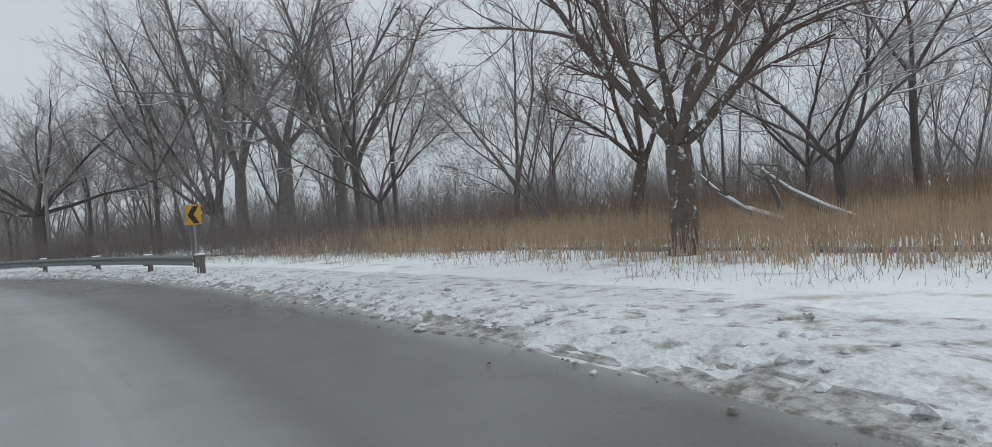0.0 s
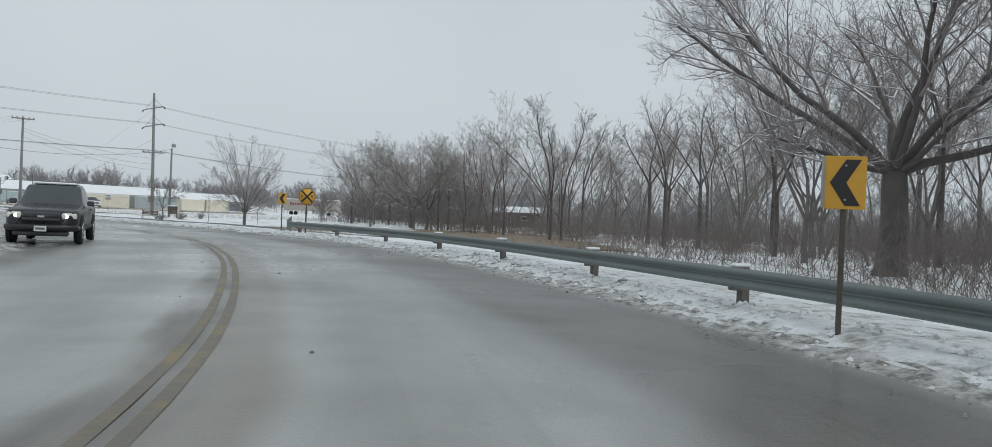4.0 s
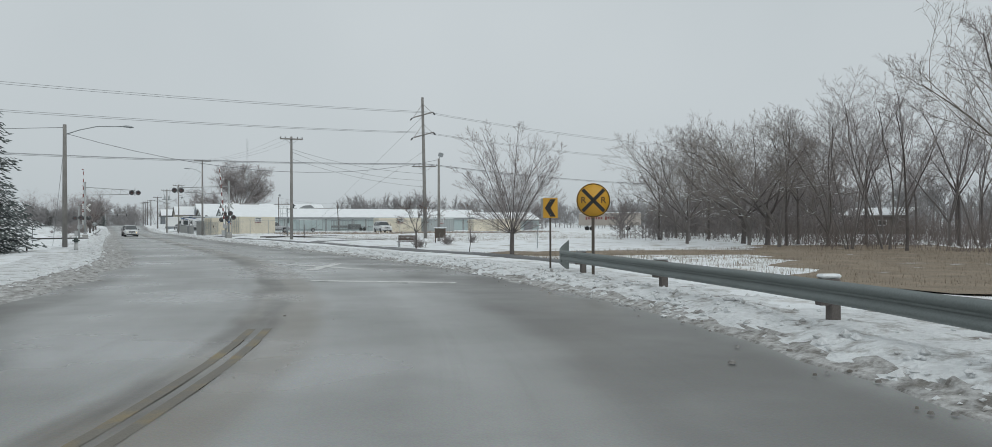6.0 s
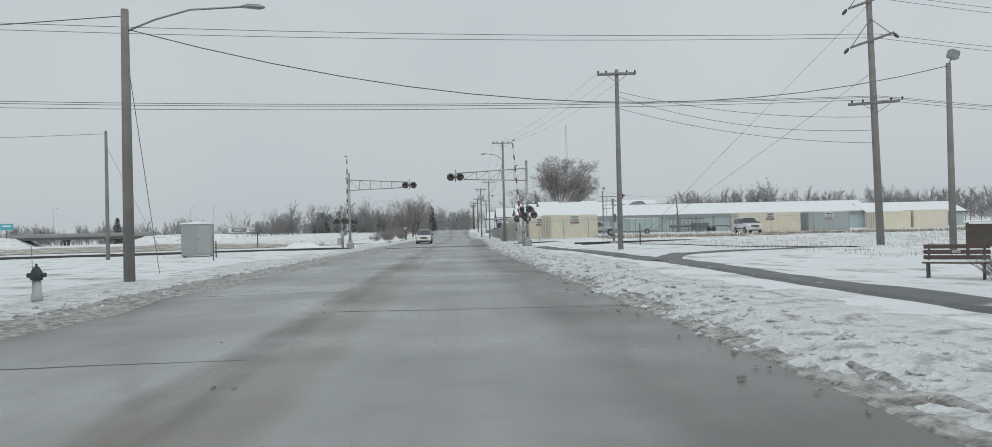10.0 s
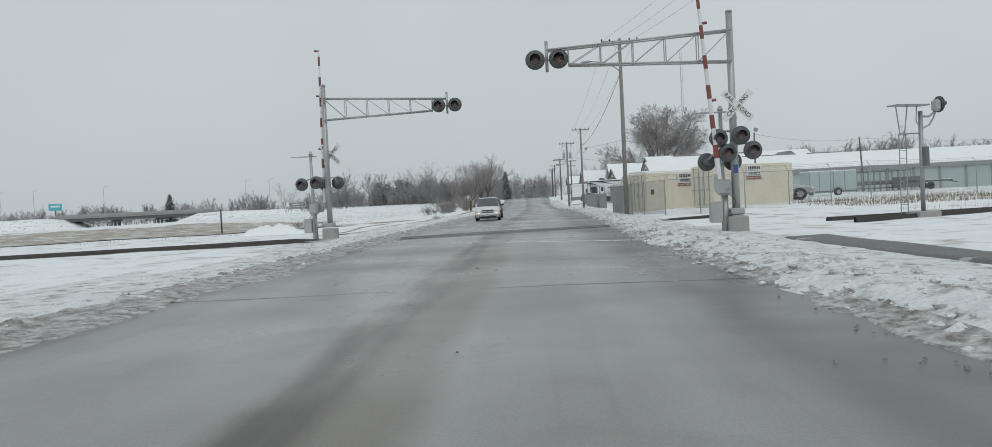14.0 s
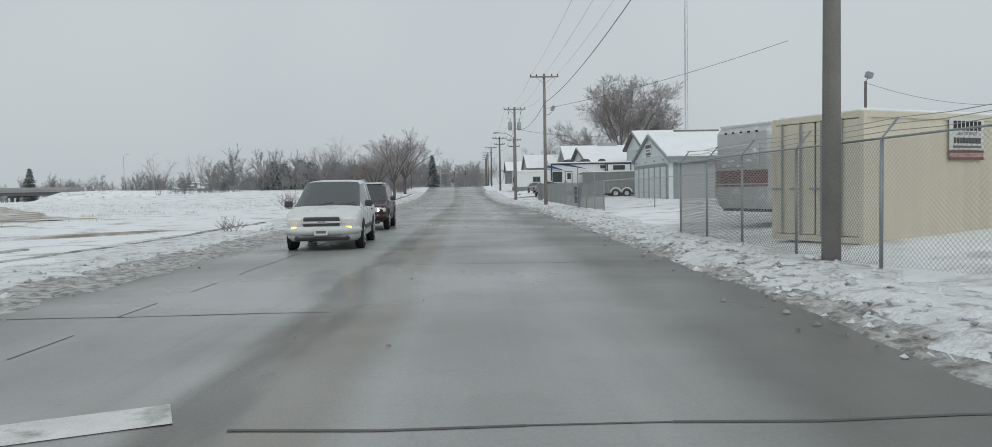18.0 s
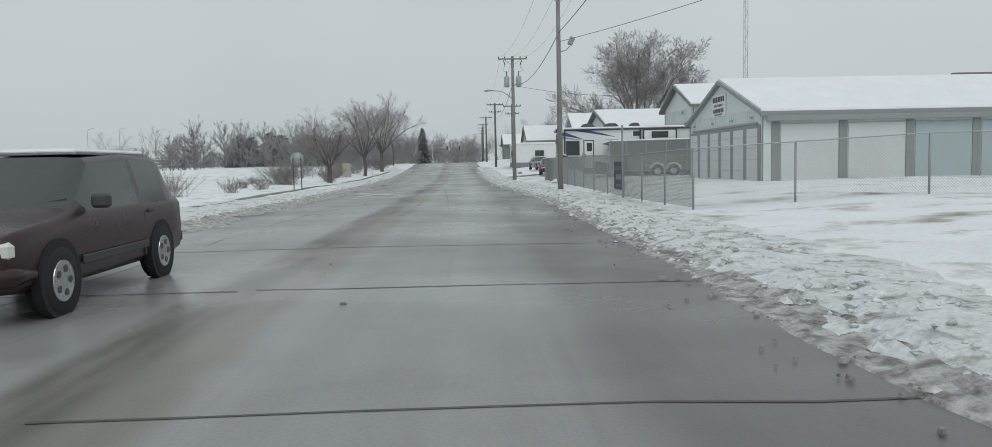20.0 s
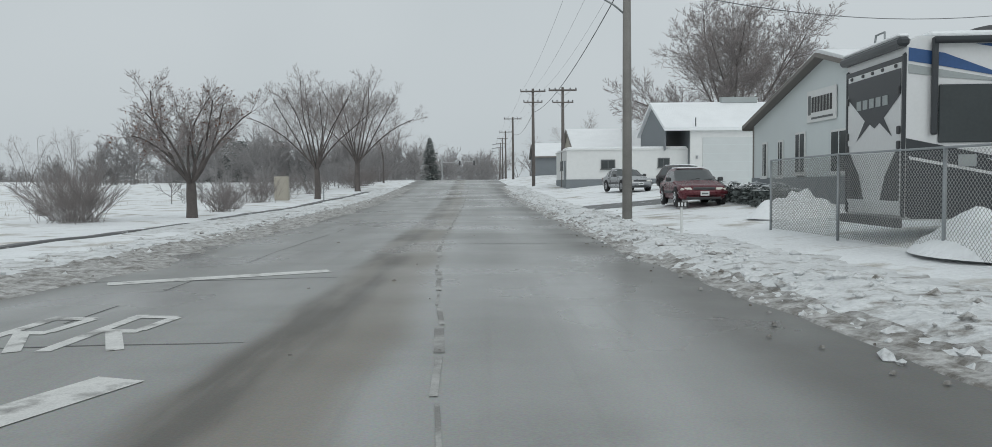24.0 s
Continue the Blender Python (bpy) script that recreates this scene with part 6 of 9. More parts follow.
# ---- poles and wires ----
def pole(x, y, h, label, r=0.17, arms=(), dark=False, lamp=None, transformers=False, flood=False, head=False, turn=0.0, lean=(0, 0), name="utility_pole"):
    gz = ground_z(x, y)
    root = thing(name, (x, y, gz), label, "street lamp" if name == "street_lamp" else "utility pole", turn=turn)
    h = h - gz
    part("shaft", Geo().tube([(0, 0, -0.4), (lean[0] * 0.5, lean[1] * 0.5, h * 0.5), (lean[0], lean[1], h)], [r, r * 0.85, r * 0.66], 14), POLE_DARK if dark else POLE_WOOD, root, smooth=True)
    for z, ln, two in arms:
        z -= gz
        for yy in ((-0.15, 0.15) if two else (-0.15,)):
            part("crossarm", Geo().box((lean[0] * z / h, yy, z), (ln, 0.09, 0.11), 0.01), POLE_DARK if dark else POLE_WOOD, root)
        for s in (-1, 1):
            part("brace", Geo().tube([(s * ln * 0.3, -0.2, z - 0.04), (0, -0.14, z - 0.55)], 0.017, 5), GALV, root)
            for f in (0.48, 0.27):
                part("insulator", Geo().tube([(s * ln * f, 0, z + 0.05), (s * ln * f, 0, z + 0.12), (s * ln * f, 0, z + 0.17), (s * ln * f, 0, z + 0.23)], [0.02, 0.055, 0.055, 0.02], 8), BLACK, root)
    if lamp:
        lx, lz = lamp
        part("lamp_arm", Geo().tube([(0, 0, lz - gz - 0.75), (lx * 0.25, 0, lz - gz - 0.38), (lx * 0.55, 0, lz - gz - 0.08), (lx, 0, lz - gz)], 0.032, 8), GALV, root, smooth=True)
        sg = 1 if lx > 0 else -1
        part("lamp_head", Geo().tube([(lx - sg * 0.05, 0, lz - gz), (lx + sg * 0.15, 0, lz - gz + 0.02), (lx + sg * 0.5, 0, lz - gz - 0.01), (lx + sg * 0.68, 0, lz - gz - 0.03)], [0.04, 0.075, 0.085, 0.025], 10), GALV, root, "cobra-head lamp, unlit", True)
    if transformers:
        for s in (-1, 1):
            part("transformer", Geo().tube([(s * 0.5, 0, h - 2.55), (s * 0.5, 0, h - 2.5), (s * 0.5, 0, h - 1.7), (s * 0.5, 0, h - 1.62)], [0.18, 0.22, 0.22, 0.12], 14), GREY_BOX, root, "grey pole-top transformer", True)
            part("bushing", Geo().tube([(s * 0.5, 0, h - 1.62), (s * 0.5, 0, h - 1.25)], 0.04, 6), BLACK, root)
            part("cutout", Geo().tube([(s * 0.75, -0.1, h - 0.35), (s * 0.62, -0.1, h - 0.75)], 0.035, 6), BLACK, root)
            part("jumper", Geo().tube([(s * 0.62, -0.1, h - 0.75), (s * 0.85, -0.1, h - 1.2), (s * 0.55, 0, h - 1.3)], 0.012, 5), WIRE, root)
    if flood:
        part("flood_arm", Geo().tube([(0, 0, h - 3.2), (0.35, -0.1, h - 3.15), (0.55, -0.15, h - 2.95)], 0.025, 6), GALV, root)
        part("flood_lamp", Geo().box((0.62, -0.2, h - 2.7), (0.26, 0.2, 0.42), 0.04, Matrix.Rotation(radians(25), 3, "Y")), GALV, root, "floodlight box")
    if head:
        part("bracket", Geo().tube([(lean[0], 0, h - 0.05), (lean[0] + 0.1, 0, h + 0.12), (lean[0] + 0.16, 0, h + 0.2)], 0.03, 6), GALV, root)
        part("floodlight", Geo().box((lean[0] + 0.18, -0.06, h + 0.34), (0.42, 0.3, 0.36), 0.05, Matrix.Rotation(radians(18), 3, "Y")), GALV, root, "grey floodlight box, unlit")
    return root


tp = pole(22.4, 40.2, 15.0, "tall weathered power pole with slanting braced arms", 0.2, ((7.75, 2.5, True),), turn=-26, lean=(-0.3, 0))
for z in (13.0, 10.9):
    lx = -0.3 * z / 15
    part("slanting_arm", Geo().box((lx + 0.05, -0.16, z), (2.2, 0.09, 0.12), 0.01, Matrix.Rotation(radians(-15), 3, "Y")), POLE_WOOD, tp)
    for s in (-1, 1):
        part("arm_brace", Geo().tube([(lx + s * 0.95, -0.2, z + s * 0.25), (lx, -0.16, z + 1.15)], 0.022, 6), POLE_WOOD, tp)
        part("insulator", Geo().tube([(lx + s * 1.08, -0.16, z + s * 0.28), (lx + s * 1.14, -0.16, z + s * 0.28 - 0.1), (lx + s * 1.24, -0.16, z + s * 0.28 - 0.22), (lx + s * 1.3, -0.16, z + s * 0.28 - 0.3)], [0.03, 0.085, 0.085, 0.03], 10), BLACK, tp, smooth=True)
pole(19.8, 30.2, 7.7, "short weathered pole with a small floodlight at its top", 0.14, head=True)
pole(9.75, 46.2, 10.9, "weathered power pole with a double crossarm", 0.17, ((10.65, 2.3, True),), turn=-4)
pole(-10.1, 24.5, 8.5, "wooden street lamp pole with a long curved arm over the street", 0.17, lamp=(3.6, 8.55), name="street_lamp")
pole(-23.0, 52.5, 8.6, "thin wooden service pole in the snow", 0.13)
pole(5.45, 89.6, 11.7, "weathered power pole with crossarm and street lamp arm beside the fence", 0.155, ((11.5, 2.4, False),), lamp=(-1.9, 10.3))
pole(5.75, 137.6, 10.3, "weathered pole with crossarm and floodlight beside the chain-link fence", 0.145, ((10.05, 2.2, False),), flood=True)
pole(5.1, 163.0, 10.4, "power pole with two grey transformers and a street lamp arm", 0.17, ((10.15, 2.4, False),), lamp=(-1.75, 7.6), transformers=True)
for k, (x, y, h) in enumerate(((7.7, 204.5, 9.6), (5.7, 212, 10.4), (5.4, 245, 10.5), (5.8, 280, 11.0), (6.6, 318, 12.0), (7.6, 360, 13.0), (8.8, 410, 14.2))):
    pole(x, y, h, "weathered power pole further along the street", 0.17, ((h - 0.25, 2.4, True), (h - 1.3, 1.8, False)) if k < 2 else ((h - 0.25, 2.4, False),), dark=True, lamp=(-1.8, h - 2.5) if k > 2 else None)
pole(-1.3, -52.3, 6.3, "slim weathered pole at the edge of the wood", 0.13)
pole(23.1, 122.1, 7.4, "dark yard lamp pole with a floodlight above the containers", 0.11, dark=True, head=True)
pole(37, 128.5, 6.8, "leaning dark yard pole beside the storage shed", 0.11, dark=True, lean=(-0.35, 0))


def sag_line(a, b, sag, r=0.012, n=14):
    a, b = Vector(a), Vector(b)
    return [a.lerp(b, k / n) - Vector((0, 0, sag * 4 * (k / n) * (1 - k / n))) for k in range(n + 1)]


def wire(a, b, sag, r=0.013, label="sagging overhead power cable"):
    return solid("power_cable", Geo().tube(sag_line(a, b, sag), r, 4, False), WIRE, label, "cable", group="overhead cables")


# the line that crosses the street at the tall pole
for z, o in ((13.45, -0.8), (13.45, 0.8), (11.3, 0.8), (11.3, -0.8), (8.0, -1.2), (8.0, -0.4), (8.0, 1.2)):
    wire((-62, 27 + o, z + 0.6), (22.4 + 0.2 * o, 40.2 + o * 0.5, z), 1.1)
    wire((22.4 + 0.2 * o, 40.2 + o * 0.5, z), (95, 56 + o, z + 0.4), 1.2)
wire((-10.1, 24.5, 7.9), (19.8, 30.2, 7.6), 1.85, 0.016)
wire((-10.1, 24.5, 8.3), (-70, 20, 7.5), 1.2, 0.016)
wire((-23, 52.5, 8.4), (-80, 40, 8.2), 0.8, 0.014)
wire((9.75, 46.2, 9.6), (22.4, 40.2, 7.0), 0.5)
wire((9.75, 46.2, 9.3), (22.4, 40.2, 6.3), 0.7)
wire((9.75, 46.2, 8.6), (22.4, 40.2, 5.6), 0.5)
run = [(9.75, 46.2, 10.85), (5.45, 89.6, 11.7), (5.75, 137.6, 10.25), (5.1, 163.0, 10.35), (5.7, 212, 10.35), (5.4, 245, 10.45), (5.8, 280, 11.2), (6.6, 318, 12.4), (7.6, 360, 14.0), (8.8, 410, 16.0)]
for a, b in zip(run, run[1:]):
    for o in (-1.0, 0.0, 1.0):
        wire((a[0] + o, a[1], a[2]), (b[0] + o, b[1], b[2]), 0.7, 0.007, "thin sagging overhead power cable")
for a, b in zip(run[1:], run[2:]):
    wire((a[0], a[1], a[2] - 2.2), (b[0], b[1], b[2] - 2.2), 0.9, 0.022, "thick sagging service cable")
wire((5.1, 163.0, 8.0), (20.5, 166.5, 7.6), 0.6, 0.014)
wire((5.75, 137.6, 7.6), (18, 121, 9.6), 0.3, 0.014)
wire((23.1, 122.1, 7.3), (37, 128.5, 6.6), 0.5, 0.012)
wire((37, 128.5, 6.6), (70, 133, 6.2), 0.6, 0.012)
for a, b in (((-10.1, 24.5, 7.4), (-11.1, 29.6, 0.1)), ((-23, 52.5, 7.6), (-20.5, 55.5, 0.1)), ((22.4, 40.2, 13.3), (14.4, 62, 0.3)), ((22.4, 40.2, 9.5), (14.6, 62.4, 0.3)), ((9.75, 46.2, 9.3), (10.6, 49.6, 0.2))):
    solid("guy_wire", Geo().tube([a, b], 0.012, 4, False), WIRE, "taut steel guy wire", "guy wire", group="guy wires")
for x, y, a in ((14.5, 61.6, ((16.5, 56), (14.4, 62))),):
    d = Vector((a[0][0] - a[1][0], a[0][1] - a[1][1], 0)).normalized()
    z0 = ground_z(x, y)
    solid("guy_guard", Geo().tube([(x, y, z0), (x + d.x * 0.5, y + d.y * 0.5, z0 + 1.6)], 0.03, 8), mat("grey_guy_guard", (0.36, 0.37, 0.37), 0.6, 0, 0.15, 2, 0, 20) if "grey_guy_guard" not in bpy.data.materials else bpy.data.materials["grey_guy_guard"], "weathered grey plastic guard on a guy wire", "guy guard")
tw = thing("radio_mast", (22.5, 157.0, 0.6), "slim lattice radio mast above the white buildings", "mast")
for k in range(3):
    a = 2.094 * k
    part("leg", Geo().tube([(0.17 * math.cos(a), 0.17 * math.sin(a), 0), (0.17 * math.cos(a), 0.17 * math.sin(a), 22)], 0.02, 5), GALV, tw)
for k in range(44):
    a, b = 2.094 * (k % 3), 2.094 * ((k + 1) % 3)
    part("lacing", Geo().tube([(0.17 * math.cos(a), 0.17 * math.sin(a), 0.5 * k), (0.17 * math.cos(b), 0.17 * math.sin(b), 0.5 * k + 0.5)], 0.01, 4), GALV, tw)

# ---- buildings ----
def window(root, c, w, h, normal, frame_mat=None, name="window"):
    """A window with frame, pane, mullion and sill, on a wall whose outward direction is normal ('-x' or '-y')."""
    frame_mat = frame_mat or SIGN_WHITE
    x, y, z = c
    win = part(name, Geo().box(c, (0.05, w, h) if normal == "-x" else (w, 0.05, h), 0.01), frame_mat, root)
    d = -0.03

    def at(u, v, su, sv, t=0.02, off=d):
        return ((x + off, y + u, z + v), (t, su, sv)) if normal == "-x" else ((x + u, y + off, z + v), (su, t, sv))
    part("pane", Geo().box(*at(0, 0, w - 0.16, h - 0.16)), GLASS, win)
    part("mullion", Geo().box(*at(0, 0, 0.05, h - 0.1, 0.03, d - 0.004)), frame_mat, win)
    part("sill", Geo().box(*at(0, -h / 2 - 0.02, w + 0.12, 0.06, 0.1, d - 0.02), 0.008), frame_mat, win)
    return win


def gable_house(name, at, width, length, eave, apex, wall, label, category="building", base_h=0.0, base_mat=None, over=0.35, roof_mat=None, trim=None):
    """Gable end in the plane x = 0 facing -x, ridge along +x, centred on y = 0. Walls are sheets with thickness."""
    root = thing(name, at, label, category)
    w = width / 2
    trim = trim or TRIM
    g = [(-w, -0.3), (w, -0.3), (w, eave), (0, apex), (-w, eave)]
    part("gable_wall", Geo().prism(g, lambda a, b, d: (d, a, b), (0.0, 0.2)), wall, root)
    part("gable_wall", Geo().prism(g, lambda a, b, d: (d, a, b), (length - 0.2, length)), wall, root)
    for s in (-1, 1):
        part("side_wall", Geo().box((length / 2, s * (w - 0.1), eave / 2 - 0.15), (length - 0.404, 0.2, eave + 0.3)), wall, root)
        k = (apex - eave) / w
        dx, dz = over, over * k
        poly = [(s * (w + dx), eave - dz + 0.02), (0, apex + 0.02), (0, apex + 0.14), (s * (w + dx), eave - dz + 0.14)]
        part("roof", Geo().prism(poly if s > 0 else poly[::-1], lambda a, b, d: (d, a, b), (-over, length + over)), trim, root)
        poly = [(s * (w + dx - 0.06), eave - dz + 0.144 + 0.06 * k), (0, apex + 0.144), (0, apex + 0.27), (s * (w + dx - 0.1), eave - dz + 0.25 + 0.06 * k)]
        part("roof_snow", Geo().prism(poly if s > 0 else poly[::-1], lambda a, b, d: (d, a, b), (-over + 0.06, length + over - 0.06)), roof_mat or SNOW, root, "smooth sheet of snow on the roof")
        poly = [(s * (w + dx), eave - dz - 0.0), (0, apex - 0.0), (0, apex + 0.15), (s * (w + dx), eave - dz + 0.15)]
        part("bargeboard", Geo().prism(poly if s > 0 else poly[::-1], lambda a, b, d: (d, a, b), (-over - 0.04, -over)), trim, root)
        part("fascia", Geo().box((length / 2, s * (w + dx + 0.02), eave - dz + 0.05), (length + 2 * over, 0.03, 0.2)), trim, root)
        part("corner_trim", Geo().box((-0.012, s * (w - 0.07), eave / 2), (0.02, 0.14, eave)), trim, root)
    if base_h:
        part("base_course", Geo().box((-0.03, 0, base_h / 2 - 0.1), (0.06, width, base_h + 0.2)), base_mat, root)
    return root


def ribs(root, wall_mat, x0, x1, y, z0, z1, n, facing):
    """Standing ribs of metal siding."""
    g = Geo()
    for k in range(n):
        t = x0 + (x1 - x0) * (k + 0.5) / n
        g.box((t, y, (z0 + z1) / 2) if facing == "-y" else (y, t, (z0 + z1) / 2), (0.03, 0.02, z1 - z0) if facing == "-y" else (0.02, 0.03, z1 - z0))
    ob = part("siding_ribs", g, wall_mat, root)
    ob["kind"] = "stuff"


G0 = 0.45
ROOF_BARE = mat("bare_grey_roofing", (0.24, 0.25, 0.255), 0.8, 0, 0.2, 1.2, 0.1, 20)
# storage building with the long snowy roof
st = gable_house("storage_building", (13.65, 136.2, G0), 10.8, 58, 2.95, 4.76, SIDING, "white metal storage building with overhead doors and a long snowy roof", "building", over=0.2, trim=TRIM_GREY)
for k in range(6):
    y = 4.35 - 1.72 * k
    if y < -5:
        break
    part("door_frame", Geo().box((-0.03, y, 1.25), (0.06, 1.72, 2.5), 0.01), JAMB_PALE, st, "mid grey jamb")
    d = part("overhead_door", Geo().box((-0.07, y, 1.18), (0.03, 1.26, 2.36), 0.008), DOOR_WHITE, st)
    for j in range(4):
        part("door_panel_line", Geo().box((-0.088, y, 0.5 + 0.5 * j), (0.006, 1.24, 0.014)), TRIM_GREY, d)
part("door_header", Geo().box((-0.04, 0, 2.58), (0.05, 9.6, 0.1), 0.01), TRIM_GREY, st)
for y in (4.3, 1.2, -1.6, -4.2):
    part("wall_lamp", Geo().box((-0.07, y, 2.85), (0.12, 0.12, 0.1), 0.02), CHROME, st)
sb = part("sign_board", Geo().box((-0.03, 0.35, 3.72), (0.04, 2.1, 1.1), 0.01), SIGN_WHITE, st, "white sign board with dark lettering bars")
for z, h, w, c in ((4.02, 0.26, 1.75, SIGN_BLACK), (3.72, 0.12, 1.3, JAMB), (3.46, 0.2, 1.6, SIGN_BLACK), (3.27, 0.08, 1.2, JAMB)):
    n = 7
    for k in range(n):
        part("writing_bar", Geo().box((-0.054, 0.35 + w * ((k + 0.5) / n - 0.5), z), (0.008, w / n * 0.72, h)), c, sb)
for k in range(19):
    x = 2.0 + 2.95 * k
    part("side_door", Geo().box((x, -5.43, 1.25), (2.5, 0.04, 2.5), 0.01), DOOR_WHITE if k < 2 else TEAL, st)
    part("side_jamb", Geo().box((x - 1.475, -5.42, 1.3), (0.36, 0.05, 2.6), 0.01), JAMB_PALE, st)
part("eaves_gutter", Geo().box((29, -5.72, 2.72), (58, 0.12, 0.24), 0.02), TRIM_GREY, st, "grey gutter below the snowy eaves")
for x in (14, 22):
    part("ridge_vent", Geo().box((x, 0.3, 5.0), (4.2, 0.3, 0.28), 0.03), TRIM, st)
ribs(st, SIDING, -5.2, 5.2, -0.012, 2.7, 3.2, 40, "-x")

# second, taller white building behind
wb = gable_house("white_barn", (16.3, 153.4, 0.55), 7.4, 22.8, 4.65, 6.12, SIDING, "tall white metal building with snowy roof behind the yard", "building")
for x in (6, 14):
    part("ridge_vent", Geo().box((x, -0.4, 6.27), (4.5, 0.25, 0.16), 0.03), TRIM, wb)
part("wall_lamp", Geo().box((-0.08, -1.2, 4.3), (0.15, 0.2, 0.2), 0.03), CHROME, wb)
ribs(wb, SIDING, -3.6, 3.6, -0.012, 0, 4.5, 26, "-x")
ribs(wb, SIDING, 0.3, 22, -3.71, 0, 4.5, 66, "-y")
# low cross gable on its street-side slope, blown clear of snow
part("cross_gable", Geo().prism([(-2.6, 5.0), (2.2, 5.0), (0.9, 6.1), (-0.4, 6.0)], lambda a, b, d: (19.0 + a, d, b), (-2.9, -0.3)), ROOF_BARE, wb, "bare grey cross gable in the snowy roof")

# office with the sign, windows and hedge
of = gable_house("office_building", (12.4, 164.4, 0.5), 14.2, 7.3, 3.25, 5.2, SIDING, "pale office building with grey base, gable sign and snowy roof", "building", 1.0, SIDING_GREY)
window(of, (-0.03, 5.6, 1.75), 0.5, 1.5, "-x")
window(of, (-0.03, 3.9, 1.75), 0.5, 1.5, "-x")
window(of, (-0.03, 2.0, 1.9), 0.9, 1.6, "-x")
window(of, (-0.03, -1.2, 1.85), 1.3, 1.5, "-x")
sb = part("sign_board", Geo().box((-0.05, 0.2, 3.55), (0.05, 2.3, 1.15), 0.01), SIGN_WHITE, of, "white sign board with a dark bar of writing")
for k in range(7):
    part("writing_bar", Geo().box((-0.08, 0.75 - 0.24 * k + 0.1, 3.6), (0.01, 0.17, 0.55)), SIGN_BLACK, sb)
part("logo_plate", Geo().box((-0.08, 1.12, 3.6), (0.01, 0.22, 0.7)), JAMB, sb)
part("writing_bar", Geo().box((-0.08, 0.1, 3.12), (0.01, 1.7, 0.07)), JAMB, sb)
hd = random.Random(5)
for k, (x, y, w) in enumerate(((10.4, 170.0, 1.3), (10.2, 167.8, 1.2), (10.3, 165.6, 1.3), (10.2, 163.2, 1.2))):
    g = Geo()
    for _ in range(420):
        a, b = hd.uniform(0, 6.28), hd.random() ** 0.5
        p = Vector((x + b * 0.75 * math.cos(a), y + b * w * math.sin(a), ground_z(x, y) + hd.uniform(0.0, 0.75) * (1.1 - 0.5 * b)))
        u = Vector((hd.uniform(-1, 1), hd.uniform(-1, 1), hd.uniform(-0.3, 1))).normalized() * hd.uniform(0.08, 0.16)
        v = u.orthogonal().normalized() * 0.06
        g.add([p - u + v, p - u - v, p + u], [(0, 1, 2)])
    solid("hedge", g, NEEDLE, "low clipped evergreen hedge dusted with snow in front of the office", "hedge")
    g = Geo()
    for _ in range(90):
        a, b = hd.uniform(0, 6.28), hd.random() ** 0.5
        p = (x + b * 0.7 * math.cos(a), y + b * w * math.sin(a), ground_z(x, y) + 0.80 * (1.05 - 0.4 * b))
        s = hd.uniform(0.08, 0.2)
        g.add([(p[0] - s, p[1], p[2]), (p[0], p[1] - s, p[2]), (p[0] + s, p[1], p[2] + 0.01), (p[0], p[1] + s, p[2])], [(0, 1, 2, 3)])
    solid("hedge_snow", g, SNOW, "patches of snow lying on the hedge", "snow", "stuff")

# low white workshop with the garage
ws = thing("workshop", (7.6, 201.0, 0.95), "low flat-roofed white workshop with grey base and small windows", "building")
part("wall", Geo().box((5.0, 4.0, 1.45), (10.0, 8.0, 3.3)), SIGN_WHITE, ws)
part("base_course", Geo().box((5.0, 3.98, 0.25), (10.06, 8.1, 0.9)), SIDING_GREY, ws)
part("roof_edge", Geo().box((5.0, 4.0, 3.12), (10.2, 8.2, 0.12), 0.02), SIGN_WHITE, ws)
part("roof_snow", Geo().box((5.0, 4.0, 3.25), (9.9, 7.9, 0.2), 0.06), SNOW, ws, "snow on the flat roof")
window(ws, (3.4, -0.03, 1.9), 1.2, 0.8, "-y", JAMB)
window(ws, (8.0, -0.03, 2.0), 1.0, 0.8, "-y", JAMB)
window(ws, (-0.03, 3.5, 1.9), 1.8, 0.8, "-x", JAMB)
part("door", Geo().box((-0.03, 1.2, 1.2), (0.05, 0.95, 2.1), 0.01), SIDING_GREY, ws)
ga = thing("garage", (17.6, 200.2, 0.95), "white garage with a large overhead door, grey gable and snowy roof", "building")
part("front_wall", Geo().box((4.4, 0.1, 2.3), (8.8, 0.2, 4.9)), SIGN_WHITE, ga)
part("back_wall", Geo().box((4.4, 9.9, 2.3), (8.8, 0.2, 4.9)), SIGN_WHITE, ga)
for x in (0.1, 8.7):
    part("gable_wall", Geo().prism([(0.2, -0.2), (9.8, -0.2), (9.8, 4.7), (5, 7.0), (0.2, 4.7)], lambda a, b, d: (d, a, b), (x - 0.096, x + 0.096)), SIDING_GREY if x < 1 else SIGN_WHITE, ga)
for s, poly in ((0, [(-0.3, 4.55), (5, 7.08), (5, 7.35), (-0.3, 4.8)]), (1, [(10.3, 4.55), (10.3, 4.8), (5, 7.35), (5, 7.08)])):
    part("roof_snow", Geo().prism(poly, lambda a, b, d: (d, a, b), (-2.2, 9.1)), SNOW, ga, "snow-covered roof slope")
part("gable_wall", Geo().prism([(0.4, 3.0), (9.6, 3.0), (9.6, 4.7), (5, 6.9), (0.4, 4.7)], lambda a, b, d: (d, a, b), (-2.0, -1.9)), SIDING_GREY, ga)
dr = part("overhead_door", Geo().box((3.6, -0.03, 1.95), (5.2, 0.06, 4.1), 0.01), DOOR_WHITE, ga)
for k in range(5):
    part("door_panel_line", Geo().box((3.6, -0.064, 0.6 + 0.7 * k), (5.15, 0.006, 0.03)), SIDING, dr)
